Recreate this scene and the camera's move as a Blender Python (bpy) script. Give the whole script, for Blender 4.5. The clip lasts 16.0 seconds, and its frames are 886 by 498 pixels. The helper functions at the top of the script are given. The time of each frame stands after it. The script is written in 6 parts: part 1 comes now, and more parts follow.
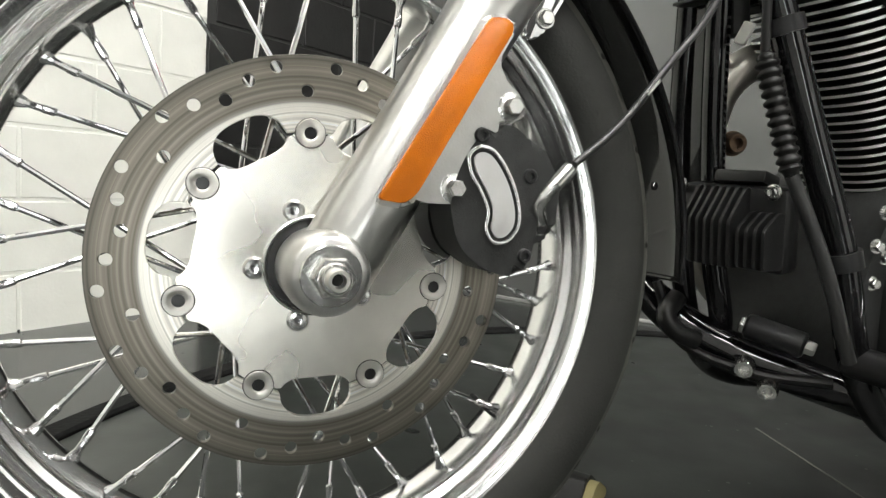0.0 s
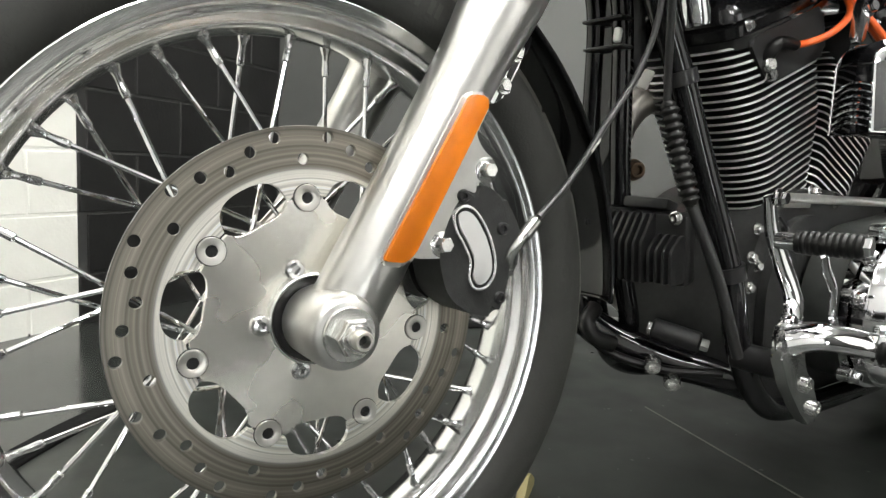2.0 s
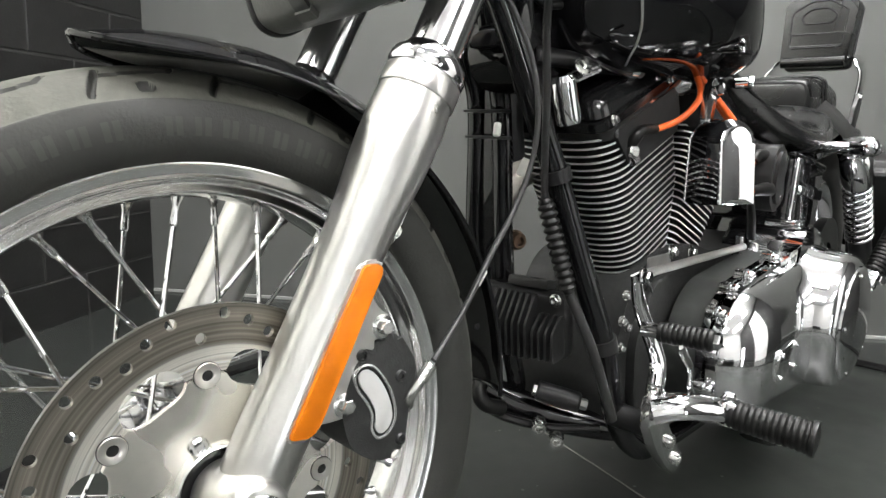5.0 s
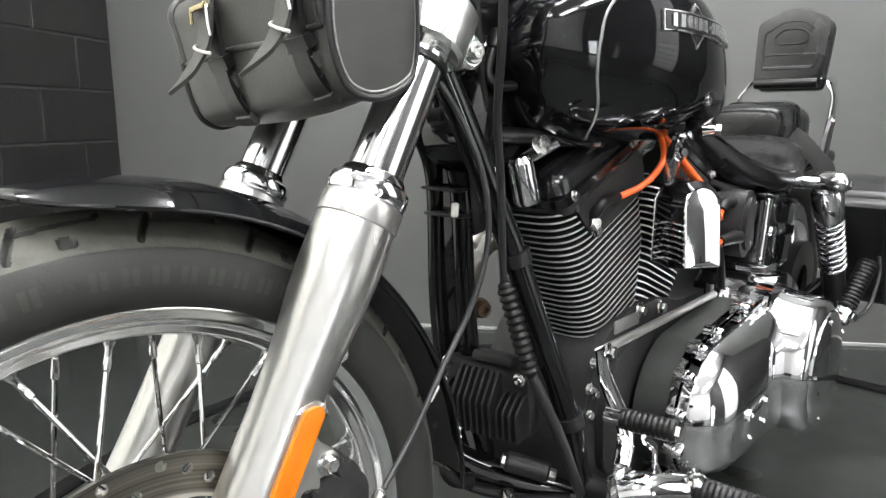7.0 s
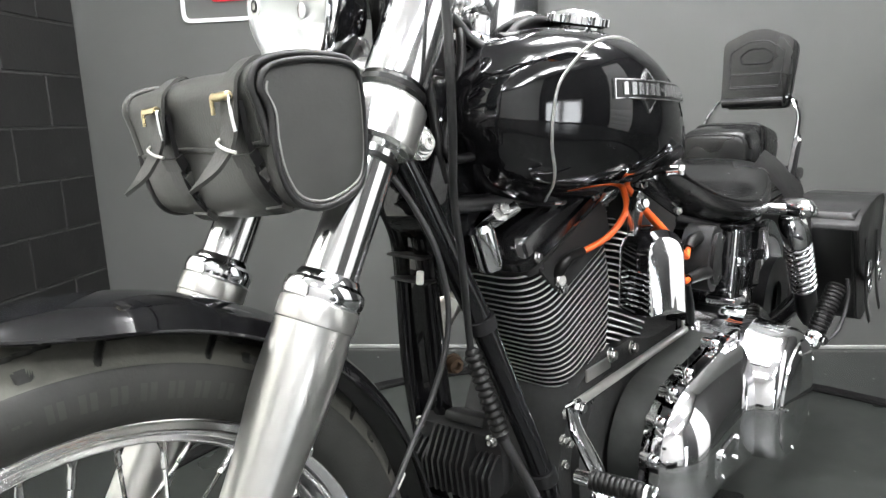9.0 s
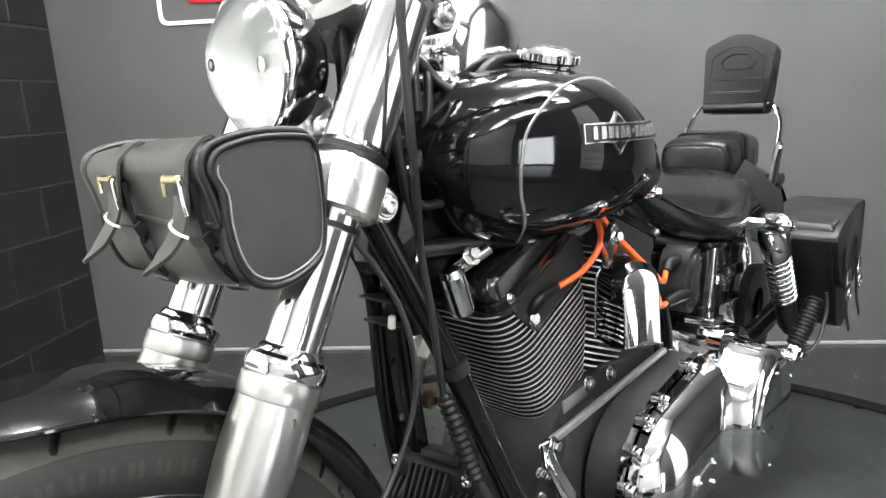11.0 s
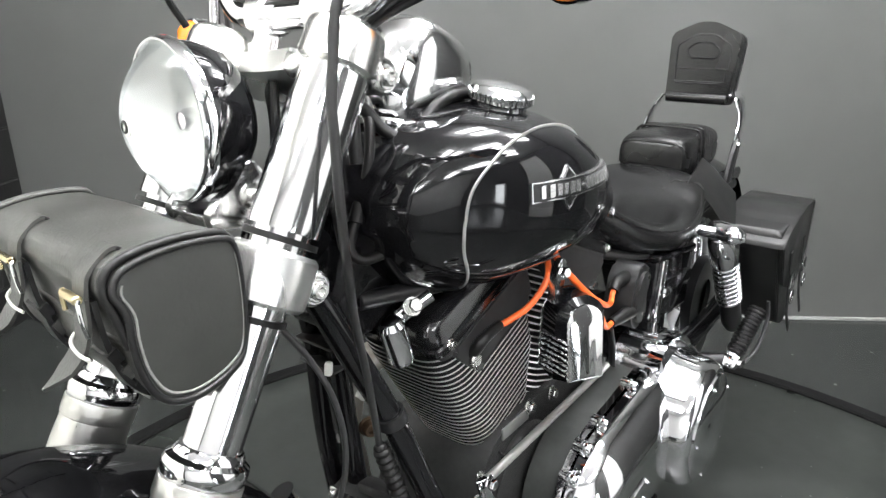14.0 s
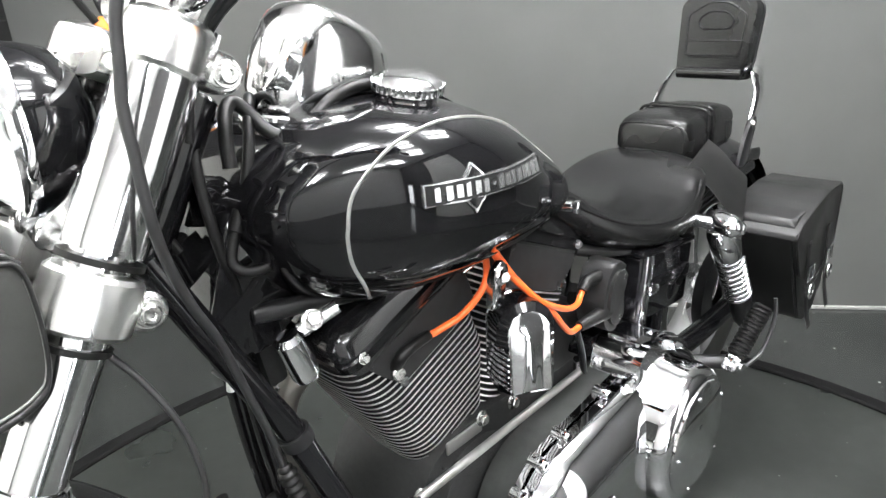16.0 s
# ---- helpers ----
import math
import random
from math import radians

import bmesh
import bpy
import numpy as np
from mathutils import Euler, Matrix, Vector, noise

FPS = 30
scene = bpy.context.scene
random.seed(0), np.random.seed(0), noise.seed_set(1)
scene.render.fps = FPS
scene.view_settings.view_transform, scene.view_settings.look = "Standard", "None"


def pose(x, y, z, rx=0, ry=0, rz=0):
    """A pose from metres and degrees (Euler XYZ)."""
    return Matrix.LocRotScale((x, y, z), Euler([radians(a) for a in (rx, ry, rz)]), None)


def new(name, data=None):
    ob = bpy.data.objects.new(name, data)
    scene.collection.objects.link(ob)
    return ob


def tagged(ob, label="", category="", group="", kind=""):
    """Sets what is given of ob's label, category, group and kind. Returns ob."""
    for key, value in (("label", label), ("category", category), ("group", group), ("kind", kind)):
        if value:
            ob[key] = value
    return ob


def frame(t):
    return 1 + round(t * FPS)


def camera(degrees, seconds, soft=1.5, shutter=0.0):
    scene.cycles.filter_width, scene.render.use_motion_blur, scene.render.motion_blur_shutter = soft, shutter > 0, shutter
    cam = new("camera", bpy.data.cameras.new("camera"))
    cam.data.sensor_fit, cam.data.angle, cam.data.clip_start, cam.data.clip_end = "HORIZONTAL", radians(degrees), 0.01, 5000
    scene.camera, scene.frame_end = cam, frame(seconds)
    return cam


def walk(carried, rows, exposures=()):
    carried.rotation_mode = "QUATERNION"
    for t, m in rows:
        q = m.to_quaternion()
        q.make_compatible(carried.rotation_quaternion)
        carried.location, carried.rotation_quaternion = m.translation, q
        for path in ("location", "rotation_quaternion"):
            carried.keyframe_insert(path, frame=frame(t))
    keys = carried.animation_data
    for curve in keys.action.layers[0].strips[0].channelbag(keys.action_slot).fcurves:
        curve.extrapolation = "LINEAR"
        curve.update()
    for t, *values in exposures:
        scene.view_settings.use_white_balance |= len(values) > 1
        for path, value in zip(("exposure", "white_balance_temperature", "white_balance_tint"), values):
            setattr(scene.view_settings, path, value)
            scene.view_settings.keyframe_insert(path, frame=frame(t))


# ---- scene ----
cam = camera(67.7, 16.0, soft=1.4)
ROWS = [
    (0.0, -0.1230, -0.5269, 0.4042, 83.65, -4.05, -24.85),
    (0.5, -0.1499, -0.5254, 0.4087, 83.51, -4.05, -27.99),
    (1.0, -0.1729, -0.5290, 0.4177, 83.40, -3.65, -30.77),
    (1.5, -0.2039, -0.5270, 0.4336, 83.34, -3.14, -33.63),
    (2.0, -0.2286, -0.5255, 0.4535, 83.14, -2.88, -36.48),
    (2.5, -0.2429, -0.5274, 0.4802, 82.95, -2.45, -39.26),
    (3.0, -0.2502, -0.5311, 0.5119, 82.42, -2.34, -41.67),
    (3.5, -0.2580, -0.5268, 0.5460, 81.75, -2.47, -43.74),
    (4.0, -0.2633, -0.5192, 0.5680, 81.27, -2.63, -45.60),
    (6.5, -0.1926, -0.5197, 0.7030, 78.95, -0.53, -47.09),
    (7.0, -0.1896, -0.5205, 0.7316, 78.81, -0.28, -47.73),
    (7.5, -0.1891, -0.5207, 0.7561, 78.88, 0.17, -48.33),
    (8.0, -0.1898, -0.5277, 0.7729, 78.89, 0.81, -48.87),
    (8.5, -0.1781, -0.5334, 0.7953, 78.77, 1.60, -49.12),
    (9.0, -0.1641, -0.5388, 0.8162, 78.65, 1.99, -49.13),
    (9.5, -0.1591, -0.5480, 0.8383, 78.41, 2.66, -49.73),
    (12.0, -0.1005, -0.5381, 0.9257, 75.20, 2.10, -50.27),
    (12.5, -0.0874, -0.5280, 0.9512, 73.86, 1.77, -50.71),
    (13.0, -0.0764, -0.5221, 0.9753, 72.38, 1.03, -51.24),
    (13.5, -0.0782, -0.5246, 0.9971, 71.29, 0.28, -51.90),
    (14.0, -0.0579, -0.5246, 1.0158, 70.75, 0.02, -52.63),
    (14.5, -0.0115, -0.5499, 1.0257, 70.25, 0.68, -52.36),
    (15.0, 0.0387, -0.5798, 1.0294, 69.95, 1.96, -49.77),
    (15.5, 0.0767, -0.5989, 1.0274, 69.55, 2.51, -48.58),
    (16.0, 0.1134, -0.6110, 1.0155, 69.17, 2.53, -47.64),
]
EXPOSURE = 0.0
walk(cam, [(t, pose(x, y, z, rx, ry, rz)) for t, x, y, z, rx, ry, rz in ROWS], exposures=[(0.0, EXPOSURE - 0.25, 6800, 7), (2.0, EXPOSURE - 0.05, 6750, 7.5), (4.0, EXPOSURE + 0.12, 6700, 8), (7.0, EXPOSURE + 0.30, 6500, 10), (13.0, EXPOSURE + 0.34, 6450, 10), (14.5, EXPOSURE + 0.36, 6450, 10), (16.0, EXPOSURE + 0.60, 6450, 10)])

# ---- light: white fluorescent ceiling panels in a closed room ----
world = bpy.data.worlds.new("world")
scene.world = world
world.use_nodes = True
world.node_tree.nodes["Background"].inputs[0].default_value = (0.8, 0.85, 0.9, 1)
world.node_tree.nodes["Background"].inputs[1].default_value = 0.05
PANEL_GLOW = 36.0


# ---- materials ----
def node_mat(name, base, rough=0.5, metal=0.0, var=0.15, scale=30.0, bump=0.0, bump_scale=200.0, rough_var=0.1, stretch=(1, 1, 1), coat=0.0, spec=0.5, blotch=6.0):
    m = bpy.data.materials.new(name)
    m.use_nodes = True
    nt = m.node_tree
    b = nt.nodes["Principled BSDF"]
    b.inputs["Metallic"].default_value = metal
    b.inputs["Roughness"].default_value = rough
    b.inputs["Specular IOR Level"].default_value = spec
    if coat:
        b.inputs["Coat Weight"].default_value = coat
        b.inputs["Coat Roughness"].default_value = 0.03
    tc = nt.nodes.new("ShaderNodeTexCoord")
    mp = nt.nodes.new("ShaderNodeMapping")
    mp.inputs["Scale"].default_value = stretch
    nt.links.new(tc.outputs["Object"], mp.inputs[0])
    n1 = nt.nodes.new("ShaderNodeTexNoise")
    n1.inputs["Scale"].default_value = scale
    n1.inputs["Detail"].default_value = 6
    n2 = nt.nodes.new("ShaderNodeTexNoise")
    n2.inputs["Scale"].default_value = blotch
    n2.inputs["Detail"].default_value = 3
    for n in (n1, n2):
        nt.links.new(mp.outputs[0], n.inputs["Vector"])
    add = nt.nodes.new("ShaderNodeMath")
    add.operation = "ADD"
    nt.links.new(n1.outputs[0], add.inputs[0])
    nt.links.new(n2.outputs[0], add.inputs[1])
    mr = nt.nodes.new("ShaderNodeMapRange")
    mr.inputs["From Min"].default_value, mr.inputs["From Max"].default_value = 0.6, 1.4
    mr.inputs["To Min"].default_value, mr.inputs["To Max"].default_value = 1 - var, 1 + var
    nt.links.new(add.outputs[0], mr.inputs[0])
    mul = nt.nodes.new("ShaderNodeVectorMath")
    mul.operation = "SCALE"
    mul.inputs[0].default_value = base
    nt.links.new(mr.outputs[0], mul.inputs["Scale"])
    nt.links.new(mul.outputs[0], b.inputs["Base Color"])
    rr = nt.nodes.new("ShaderNodeMapRange")
    rr.inputs["From Min"].default_value, rr.inputs["From Max"].default_value = 0.3, 0.7
    rr.inputs["To Min"].default_value, rr.inputs["To Max"].default_value = max(0.0, rough * (1 - rough_var)), min(1.0, rough * (1 + rough_var))
    nt.links.new(n2.outputs[0], rr.inputs[0])
    nt.links.new(rr.outputs[0], b.inputs["Roughness"])
    if bump:
        n3 = nt.nodes.new("ShaderNodeTexNoise")
        n3.inputs["Scale"].default_value = bump_scale
        n3.inputs["Detail"].default_value = 4
        nt.links.new(mp.outputs[0], n3.inputs["Vector"])
        bp = nt.nodes.new("ShaderNodeBump")
        bp.inputs["Strength"].default_value = bump
        bp.inputs["Distance"].default_value = 0.002
        nt.links.new(n3.outputs[0], bp.inputs["Height"])
        nt.links.new(bp.outputs[0], b.inputs["Normal"])
    return m


def glow_mat(name, colour, strength):
    m = bpy.data.materials.new(name)
    m.use_nodes = True
    b = m.node_tree.nodes["Principled BSDF"]
    b.inputs["Base Color"].default_value = (0.9, 0.9, 0.9, 1)
    b.inputs["Emission Color"].default_value = (*colour, 1)
    b.inputs["Emission Strength"].default_value = strength
    return m


def glass_mat(name, colour, rough=0.0, ior=1.45):
    m = bpy.data.materials.new(name)
    m.use_nodes = True
    b = m.node_tree.nodes["Principled BSDF"]
    b.inputs["Base Color"].default_value = (*colour, 1)
    b.inputs["Roughness"].default_value = rough
    b.inputs["IOR"].default_value = ior
    b.inputs["Transmission Weight"].default_value = 1.0
    return m


CHROME = node_mat("chrome", (0.82, 0.82, 0.83), 0.06, 1, 0.05, 40, rough_var=0.5)
CHROME_SOFT = node_mat("soft_chrome", (0.84, 0.84, 0.84), 0.13, 1, 0.05, 40, rough_var=0.3)
CHROME_RIM = node_mat("rim_chrome", (0.90, 0.90, 0.90), 0.15, 1, 0.05, 40, rough_var=0.3)
POLISHED = node_mat("polished_alloy", (0.90, 0.90, 0.88), 0.28, 1, 0.06, 60, bump=0.03, bump_scale=300, rough_var=0.3)
CHROME_WORN = node_mat("chrome_worn", (0.72, 0.72, 0.72), 0.16, 1, 0.14, 80, bump=0.05, bump_scale=300, rough_var=0.4)
ALU = node_mat("satin_aluminium", (0.60, 0.595, 0.575), 0.30, 1, 0.08, 50, bump=0.03, bump_scale=500, rough_var=0.15)
ALU_CAST = node_mat("cast_aluminium", (0.5, 0.5, 0.48), 0.42, 1, 0.12, 60, bump=0.12, bump_scale=600)
ZINC = node_mat("zinc_plate", (0.7, 0.7, 0.68), 0.24, 1, 0.12, 120, bump=0.05, bump_scale=700, rough_var=0.3)
STEEL = node_mat("brushed_steel", (0.72, 0.70, 0.655), 0.36, 1, 0.06, 40, rough_var=0.3, blotch=12)
GLOSS = node_mat("gloss_black_paint", (0.006, 0.006, 0.0066), 0.045, 0, 0.2, 20, rough_var=0.3)
SATIN = node_mat("satin_black_paint", (0.013, 0.013, 0.0135), 0.3, 0, 0.3, 60, spec=0.4, bump=0.05, bump_scale=400)
CASE = node_mat("case_coating", (0.030, 0.032, 0.030), 0.42, 0, 0.3, 60, spec=0.4, bump=0.12, bump_scale=700, blotch=8)
WRINKLE = node_mat("wrinkle_black", (0.025, 0.0255, 0.025), 0.5, 0, 0.35, scale=120, spec=0.3, bump=0.35, bump_scale=900)
PLASTIC = node_mat("black_plastic", (0.018, 0.018, 0.018), 0.42, 0, 0.25, 80, spec=0.3, bump=0.1, bump_scale=700)
RUBBER = node_mat("black_rubber", (0.007, 0.007, 0.0068), 0.36, 0, 0.2, 60, spec=0.3, bump=0.1, bump_scale=500)
CABLE = node_mat("grey_cable_jacket", (0.022, 0.022, 0.022), 0.38, 0, 0.2, 60, bump=0.08, bump_scale=400)
TYRE = node_mat("tyre_rubber", (0.0155, 0.0158, 0.0135), 0.66, 0, 0.3, 40, bump=0.2, bump_scale=350, blotch=9)
TYRE_MARK = node_mat("tyre_raised_mark", (0.026, 0.0265, 0.0225), 0.65, 0, 0.2, 60, bump=0.1)
LEATHER = node_mat("black_leather", (0.050, 0.0505, 0.0465), 0.40, 0, 0.25, 40, bump=0.25, bump_scale=420, rough_var=0.2)
VINYL = node_mat("seat_vinyl", (0.006, 0.006, 0.006), 0.23, 0, 0.2, 40, spec=0.4, bump=0.14, bump_scale=380, rough_var=0.3)
LEATHER_BLACK = node_mat("worn_black_leather", (0.0085, 0.0085, 0.0083), 0.42, 0, 0.25, 40, bump=0.2, bump_scale=380, rough_var=0.3)
BAG_END = node_mat("smooth_bag_leather", (0.030, 0.031, 0.028), 0.44, 0, 0.25, 30, bump=0.12, bump_scale=300, rough_var=0.35)
PIPING = node_mat("grey_piping", (0.24, 0.24, 0.225), 0.55, 0, 0.3, 200, bump=0.3, bump_scale=500)
LOOP_PALE = node_mat("pale_lace", (0.62, 0.61, 0.57), 0.5, 0, 0.1, 100, bump=0.2)
BRASS = node_mat("brass", (0.66, 0.55, 0.33), 0.28, 1, 0.1, 90, rough_var=0.4)
ORANGE = node_mat("orange_wire", (0.85, 0.13, 0.02), 0.4, 0, 0.08, 80, bump=0.05)
AMBER_LENS = node_mat("amber_lens", (0.9, 0.25, 0.02), 0.15, 0, 0.1, 80, coat=0.5)
SILVER_PAINT = node_mat("silver_pinstripe", (0.5, 0.5, 0.48), 0.3, 0.6, 0.1, 80)
BADGE = node_mat("badge_silver", (0.80, 0.80, 0.80), 0.24, 0.92, 0.08, 60)
BADGE_MATTE = node_mat("matte_silver_badge", (0.50, 0.50, 0.49), 0.55, 0.25, 0.08, 60, bump=0.05, bump_scale=400)
BADGE_DARK = node_mat("badge_black", (0.015, 0.015, 0.015), 0.25)
PALE_PLASTIC = node_mat("pale_plastic", (0.75, 0.75, 0.7), 0.4)
RUST_PLUG = node_mat("rusty_plug", (0.12, 0.075, 0.045), 0.6, 0.5, 0.35, 150, bump=0.3)
PIPE_STEEL = node_mat("weathered_pipe", (0.42, 0.4, 0.36), 0.35, 0.9, 0.25, 30, bump=0.1)
RED = node_mat("red_paint", (0.6, 0.02, 0.03), 0.35, 0, 0.08)
WHITE_SIGN = node_mat("white_sign_paint", (0.8, 0.8, 0.8), 0.4, 0, 0.04)
BLOCK_BLACK = node_mat("black_painted_block", (0.0085, 0.0085, 0.0080), 0.5, 0, 0.3, 15, bump=0.5, bump_scale=110, blotch=3)
BLOCK_WHITE = node_mat("white_painted_block", (0.8, 0.8, 0.74), 0.5, 0, 0.05, 15, bump=0.4, bump_scale=110, blotch=3)
EDGING = node_mat("matte_black_rubber_edging", (0.004, 0.004, 0.004), 0.85, 0, 0.4, 60, spec=0.15, bump=0.5, bump_scale=160)
MORTAR = node_mat("painted_joint", (0.026, 0.026, 0.0245), 0.7, 0, 0.2, 60, bump=0.3)
GREY_WALL = node_mat("grey_wall_paint", (0.085, 0.087, 0.083), 0.5, 0, 0.06, 6, bump=0.08, bump_scale=120, blotch=1.5)
FLOOR = node_mat("dark_floor_coating", (0.026, 0.028, 0.026), 0.17, 0, 0.22, 25, bump=0.04, bump_scale=60, rough_var=0.45, blotch=3)
DECK = node_mat("grey_deck_coating", (0.020, 0.0225, 0.020), 0.42, 0, 0.25, 30, bump=0.05, bump_scale=90, rough_var=0.4, blotch=4)
CEIL = node_mat("ceiling_white", (0.62, 0.62, 0.62), 0.8, 0, 0.04, 4)
ROOM = node_mat("plain_room_wall", (0.55, 0.55, 0.54), 0.7, 0, 0.05, 4)
PANEL = glow_mat("light_panel", (0.985, 0.985, 1.0), PANEL_GLOW)
DAYLIGHT = glow_mat("daylight_pane", (0.93, 0.97, 1.0), 11.0)
DARK_ROOM = node_mat("dark_room_wall", (0.02, 0.02, 0.0195), 0.6, 0, 0.1, 4)
DOOR_WHITE = node_mat("white_door_paint", (0.8, 0.8, 0.79), 0.5, 0, 0.05, 4)
FIN_EDGE = node_mat("machined_fin_edge", (0.93, 0.93, 0.92), 0.48, 1, 0.05, 80)
ROCKER = node_mat("rocker_black", (0.008, 0.008, 0.0085), 0.14, 0, 0.2, 40, bump=0.03, bump_scale=200)
FIN_BLACK = node_mat("fin_black", (0.021, 0.021, 0.021), 0.5, 0, 0.3, 60, spec=0.25)
TREAD = node_mat("dusty_tread_rubber", (0.074, 0.074, 0.062), 0.8, 0, 0.3, 60, bump=0.25, bump_scale=300, blotch=14)


def amber_reflector():
    m = node_mat("amber_reflector", (0.56, 0.145, 0.004), 0.24, 0, 0.18, 50, spec=0.35, blotch=14)
    nt = m.node_tree
    b = nt.nodes["Principled BSDF"]
    tc = nt.nodes.new("ShaderNodeTexCoord")
    ck = nt.nodes.new("ShaderNodeTexVoronoi")
    ck.inputs["Scale"].default_value = 1300
    bp = nt.nodes.new("ShaderNodeBump")
    bp.inputs["Strength"].default_value = 0.22
    bp.inputs["Distance"].default_value = 0.002
    nt.links.new(tc.outputs["Object"], ck.inputs["Vector"])
    nt.links.new(ck.outputs["Distance"], bp.inputs["Height"])
    nt.links.new(bp.outputs[0], b.inputs["Normal"])
    return m


def spun(m, amount):
    """Stretches the gloss across circular brush marks round the local z axis."""
    nt = m.node_tree
    b = nt.nodes["Principled BSDF"]
    tg = nt.nodes.new("ShaderNodeTangent")
    tg.direction_type = "RADIAL"
    tg.axis = "Z"
    b.inputs["Anisotropic"].default_value = amount
    nt.links.new(tg.outputs[0], b.inputs["Tangent"])
    return m


def rotor_mat():
    """Brushed steel with the darker ring that the pads have worn, in circular streaks round the local z axis."""
    m = spun(node_mat("brake_rotor_steel", (0.6, 0.58, 0.53), 0.36, 1, 0.06, 60), 0.55)
    nt = m.node_tree
    b = nt.nodes["Principled BSDF"]
    tc = nt.nodes.new("ShaderNodeTexCoord")
    fl = nt.nodes.new("ShaderNodeVectorMath")
    fl.operation = "MULTIPLY"
    fl.inputs[1].default_value = (1, 1, 0)
    ln = nt.nodes.new("ShaderNodeVectorMath")
    ln.operation = "LENGTH"
    nt.links.new(tc.outputs["Object"], fl.inputs[0])
    nt.links.new(fl.outputs[0], ln.inputs[0])
    rn = nt.nodes.new("ShaderNodeTexNoise")
    rn.noise_dimensions = "1D"
    rn.inputs["Scale"].default_value = 420
    rn.inputs["Detail"].default_value = 5
    nt.links.new(ln.outputs["Value"], rn.inputs["W"])
    cr = nt.nodes.new("ShaderNodeValToRGB")
    e = cr.color_ramp.elements
    e[0].position, e[0].color = 0.113, (0.70, 0.68, 0.63, 1)
    e[1].position, e[1].color = 0.1155, (0.13, 0.118, 0.10, 1)
    for pos, col in ((0.122, (0.23, 0.212, 0.182, 1)), (0.128, (0.17, 0.156, 0.132, 1)), (0.138, (0.22, 0.203, 0.174, 1)), (0.1445, (0.15, 0.138, 0.118, 1)), (0.1465, (0.10, 0.095, 0.085, 1))):
        k = e.new(pos)
        k.color = col
    nt.links.new(ln.outputs["Value"], cr.inputs[0])
    mx = nt.nodes.new("ShaderNodeVectorMath")
    mx.operation = "SCALE"
    mr = nt.nodes.new("ShaderNodeMapRange")
    mr.inputs["From Min"].default_value, mr.inputs["From Max"].default_value = 0.25, 0.75
    mr.inputs["To Min"].default_value, mr.inputs["To Max"].default_value = 0.72, 1.75
    nt.links.new(rn.outputs[0], mr.inputs[0])
    nt.links.new(cr.outputs[0], mx.inputs[0])
    nt.links.new(mr.outputs[0], mx.inputs["Scale"])
    nt.links.new(mx.outputs[0], b.inputs["Base Color"])
    bp = nt.nodes.new("ShaderNodeBump")
    bp.inputs["Strength"].default_value = 0.12
    bp.inputs["Distance"].default_value = 0.0004
    nt.links.new(rn.outputs[0], bp.inputs["Height"])
    nt.links.new(bp.outputs[0], b.inputs["Normal"])
    return m




def speckled(m, scale, size, gain):
    """Scatters small pale specks of dust over a floor."""
    nt = m.node_tree
    b = nt.nodes["Principled BSDF"]
    src = b.inputs["Base Color"].links[0].from_socket
    tc = nt.nodes.new("ShaderNodeTexCoord")
    vo = nt.nodes.new("ShaderNodeTexVoronoi")
    vo.inputs["Scale"].default_value = scale
    nt.links.new(tc.outputs["Object"], vo.inputs["Vector"])
    sel = nt.nodes.new("ShaderNodeSeparateColor")
    nt.links.new(vo.outputs["Color"], sel.inputs[0])
    lim = nt.nodes.new("ShaderNodeMath")
    lim.operation = "MULTIPLY"
    lim.inputs[1].default_value = size
    nt.links.new(sel.outputs[0], lim.inputs[0])
    hit = nt.nodes.new("ShaderNodeMath")
    hit.operation = "LESS_THAN"
    nt.links.new(vo.outputs["Distance"], hit.inputs[0])
    nt.links.new(lim.outputs[0], hit.inputs[1])
    up = nt.nodes.new("ShaderNodeMath")
    up.operation = "MULTIPLY_ADD"
    up.inputs[1].default_value = gain
    up.inputs[2].default_value = 1.0
    nt.links.new(hit.outputs[0], up.inputs[0])
    sc = nt.nodes.new("ShaderNodeVectorMath")
    sc.operation = "SCALE"
    nt.links.new(src, sc.inputs[0])
    nt.links.new(up.outputs[0], sc.inputs["Scale"])
    nt.links.new(sc.outputs[0], b.inputs["Base Color"])
    return m


speckled(FLOOR, 22, 0.10, 5.0)
speckled(DECK, 26, 0.09, 4.0)
CARRIER = spun(node_mat("carrier_steel", (0.89, 0.87, 0.81), 0.27, 1, 0.06, 70, rough_var=0.10, blotch=9), 0.8)
REFLECTOR = amber_reflector()
ROTOR = rotor_mat()
LENS = glass_mat("clear_lens", (1, 1, 1), 0.02)


# ---- mesh helpers ----
def finish(bm, name, mats, parent=None, label="", m=None, sharp=32):
    bmesh.ops.remove_doubles(bm, verts=bm.verts, dist=1e-6)
    bmesh.ops.recalc_face_normals(bm, faces=bm.faces)
    lim = radians(sharp)
    for f in bm.faces:
        f.smooth = True
    for e in bm.edges:
        e.smooth = len(e.link_faces) != 2 or e.calc_face_angle(0) < lim
    me = bpy.data.meshes.new(name)
    bm.to_mesh(me)
    bm.free()
    for k in (mats if isinstance(mats, (list, tuple)) else [mats]):
        me.materials.append(k)
    ob = new(name, me)
    if parent:
        ob.parent = parent
    if m is not None:
        ob.matrix_local = m
    if label:
        tagged(ob, label)
    return ob


def part(name, bm, mats, parent, label="", m=None, sharp=32):
    return finish(bm, name, mats, parent, label, m, sharp)


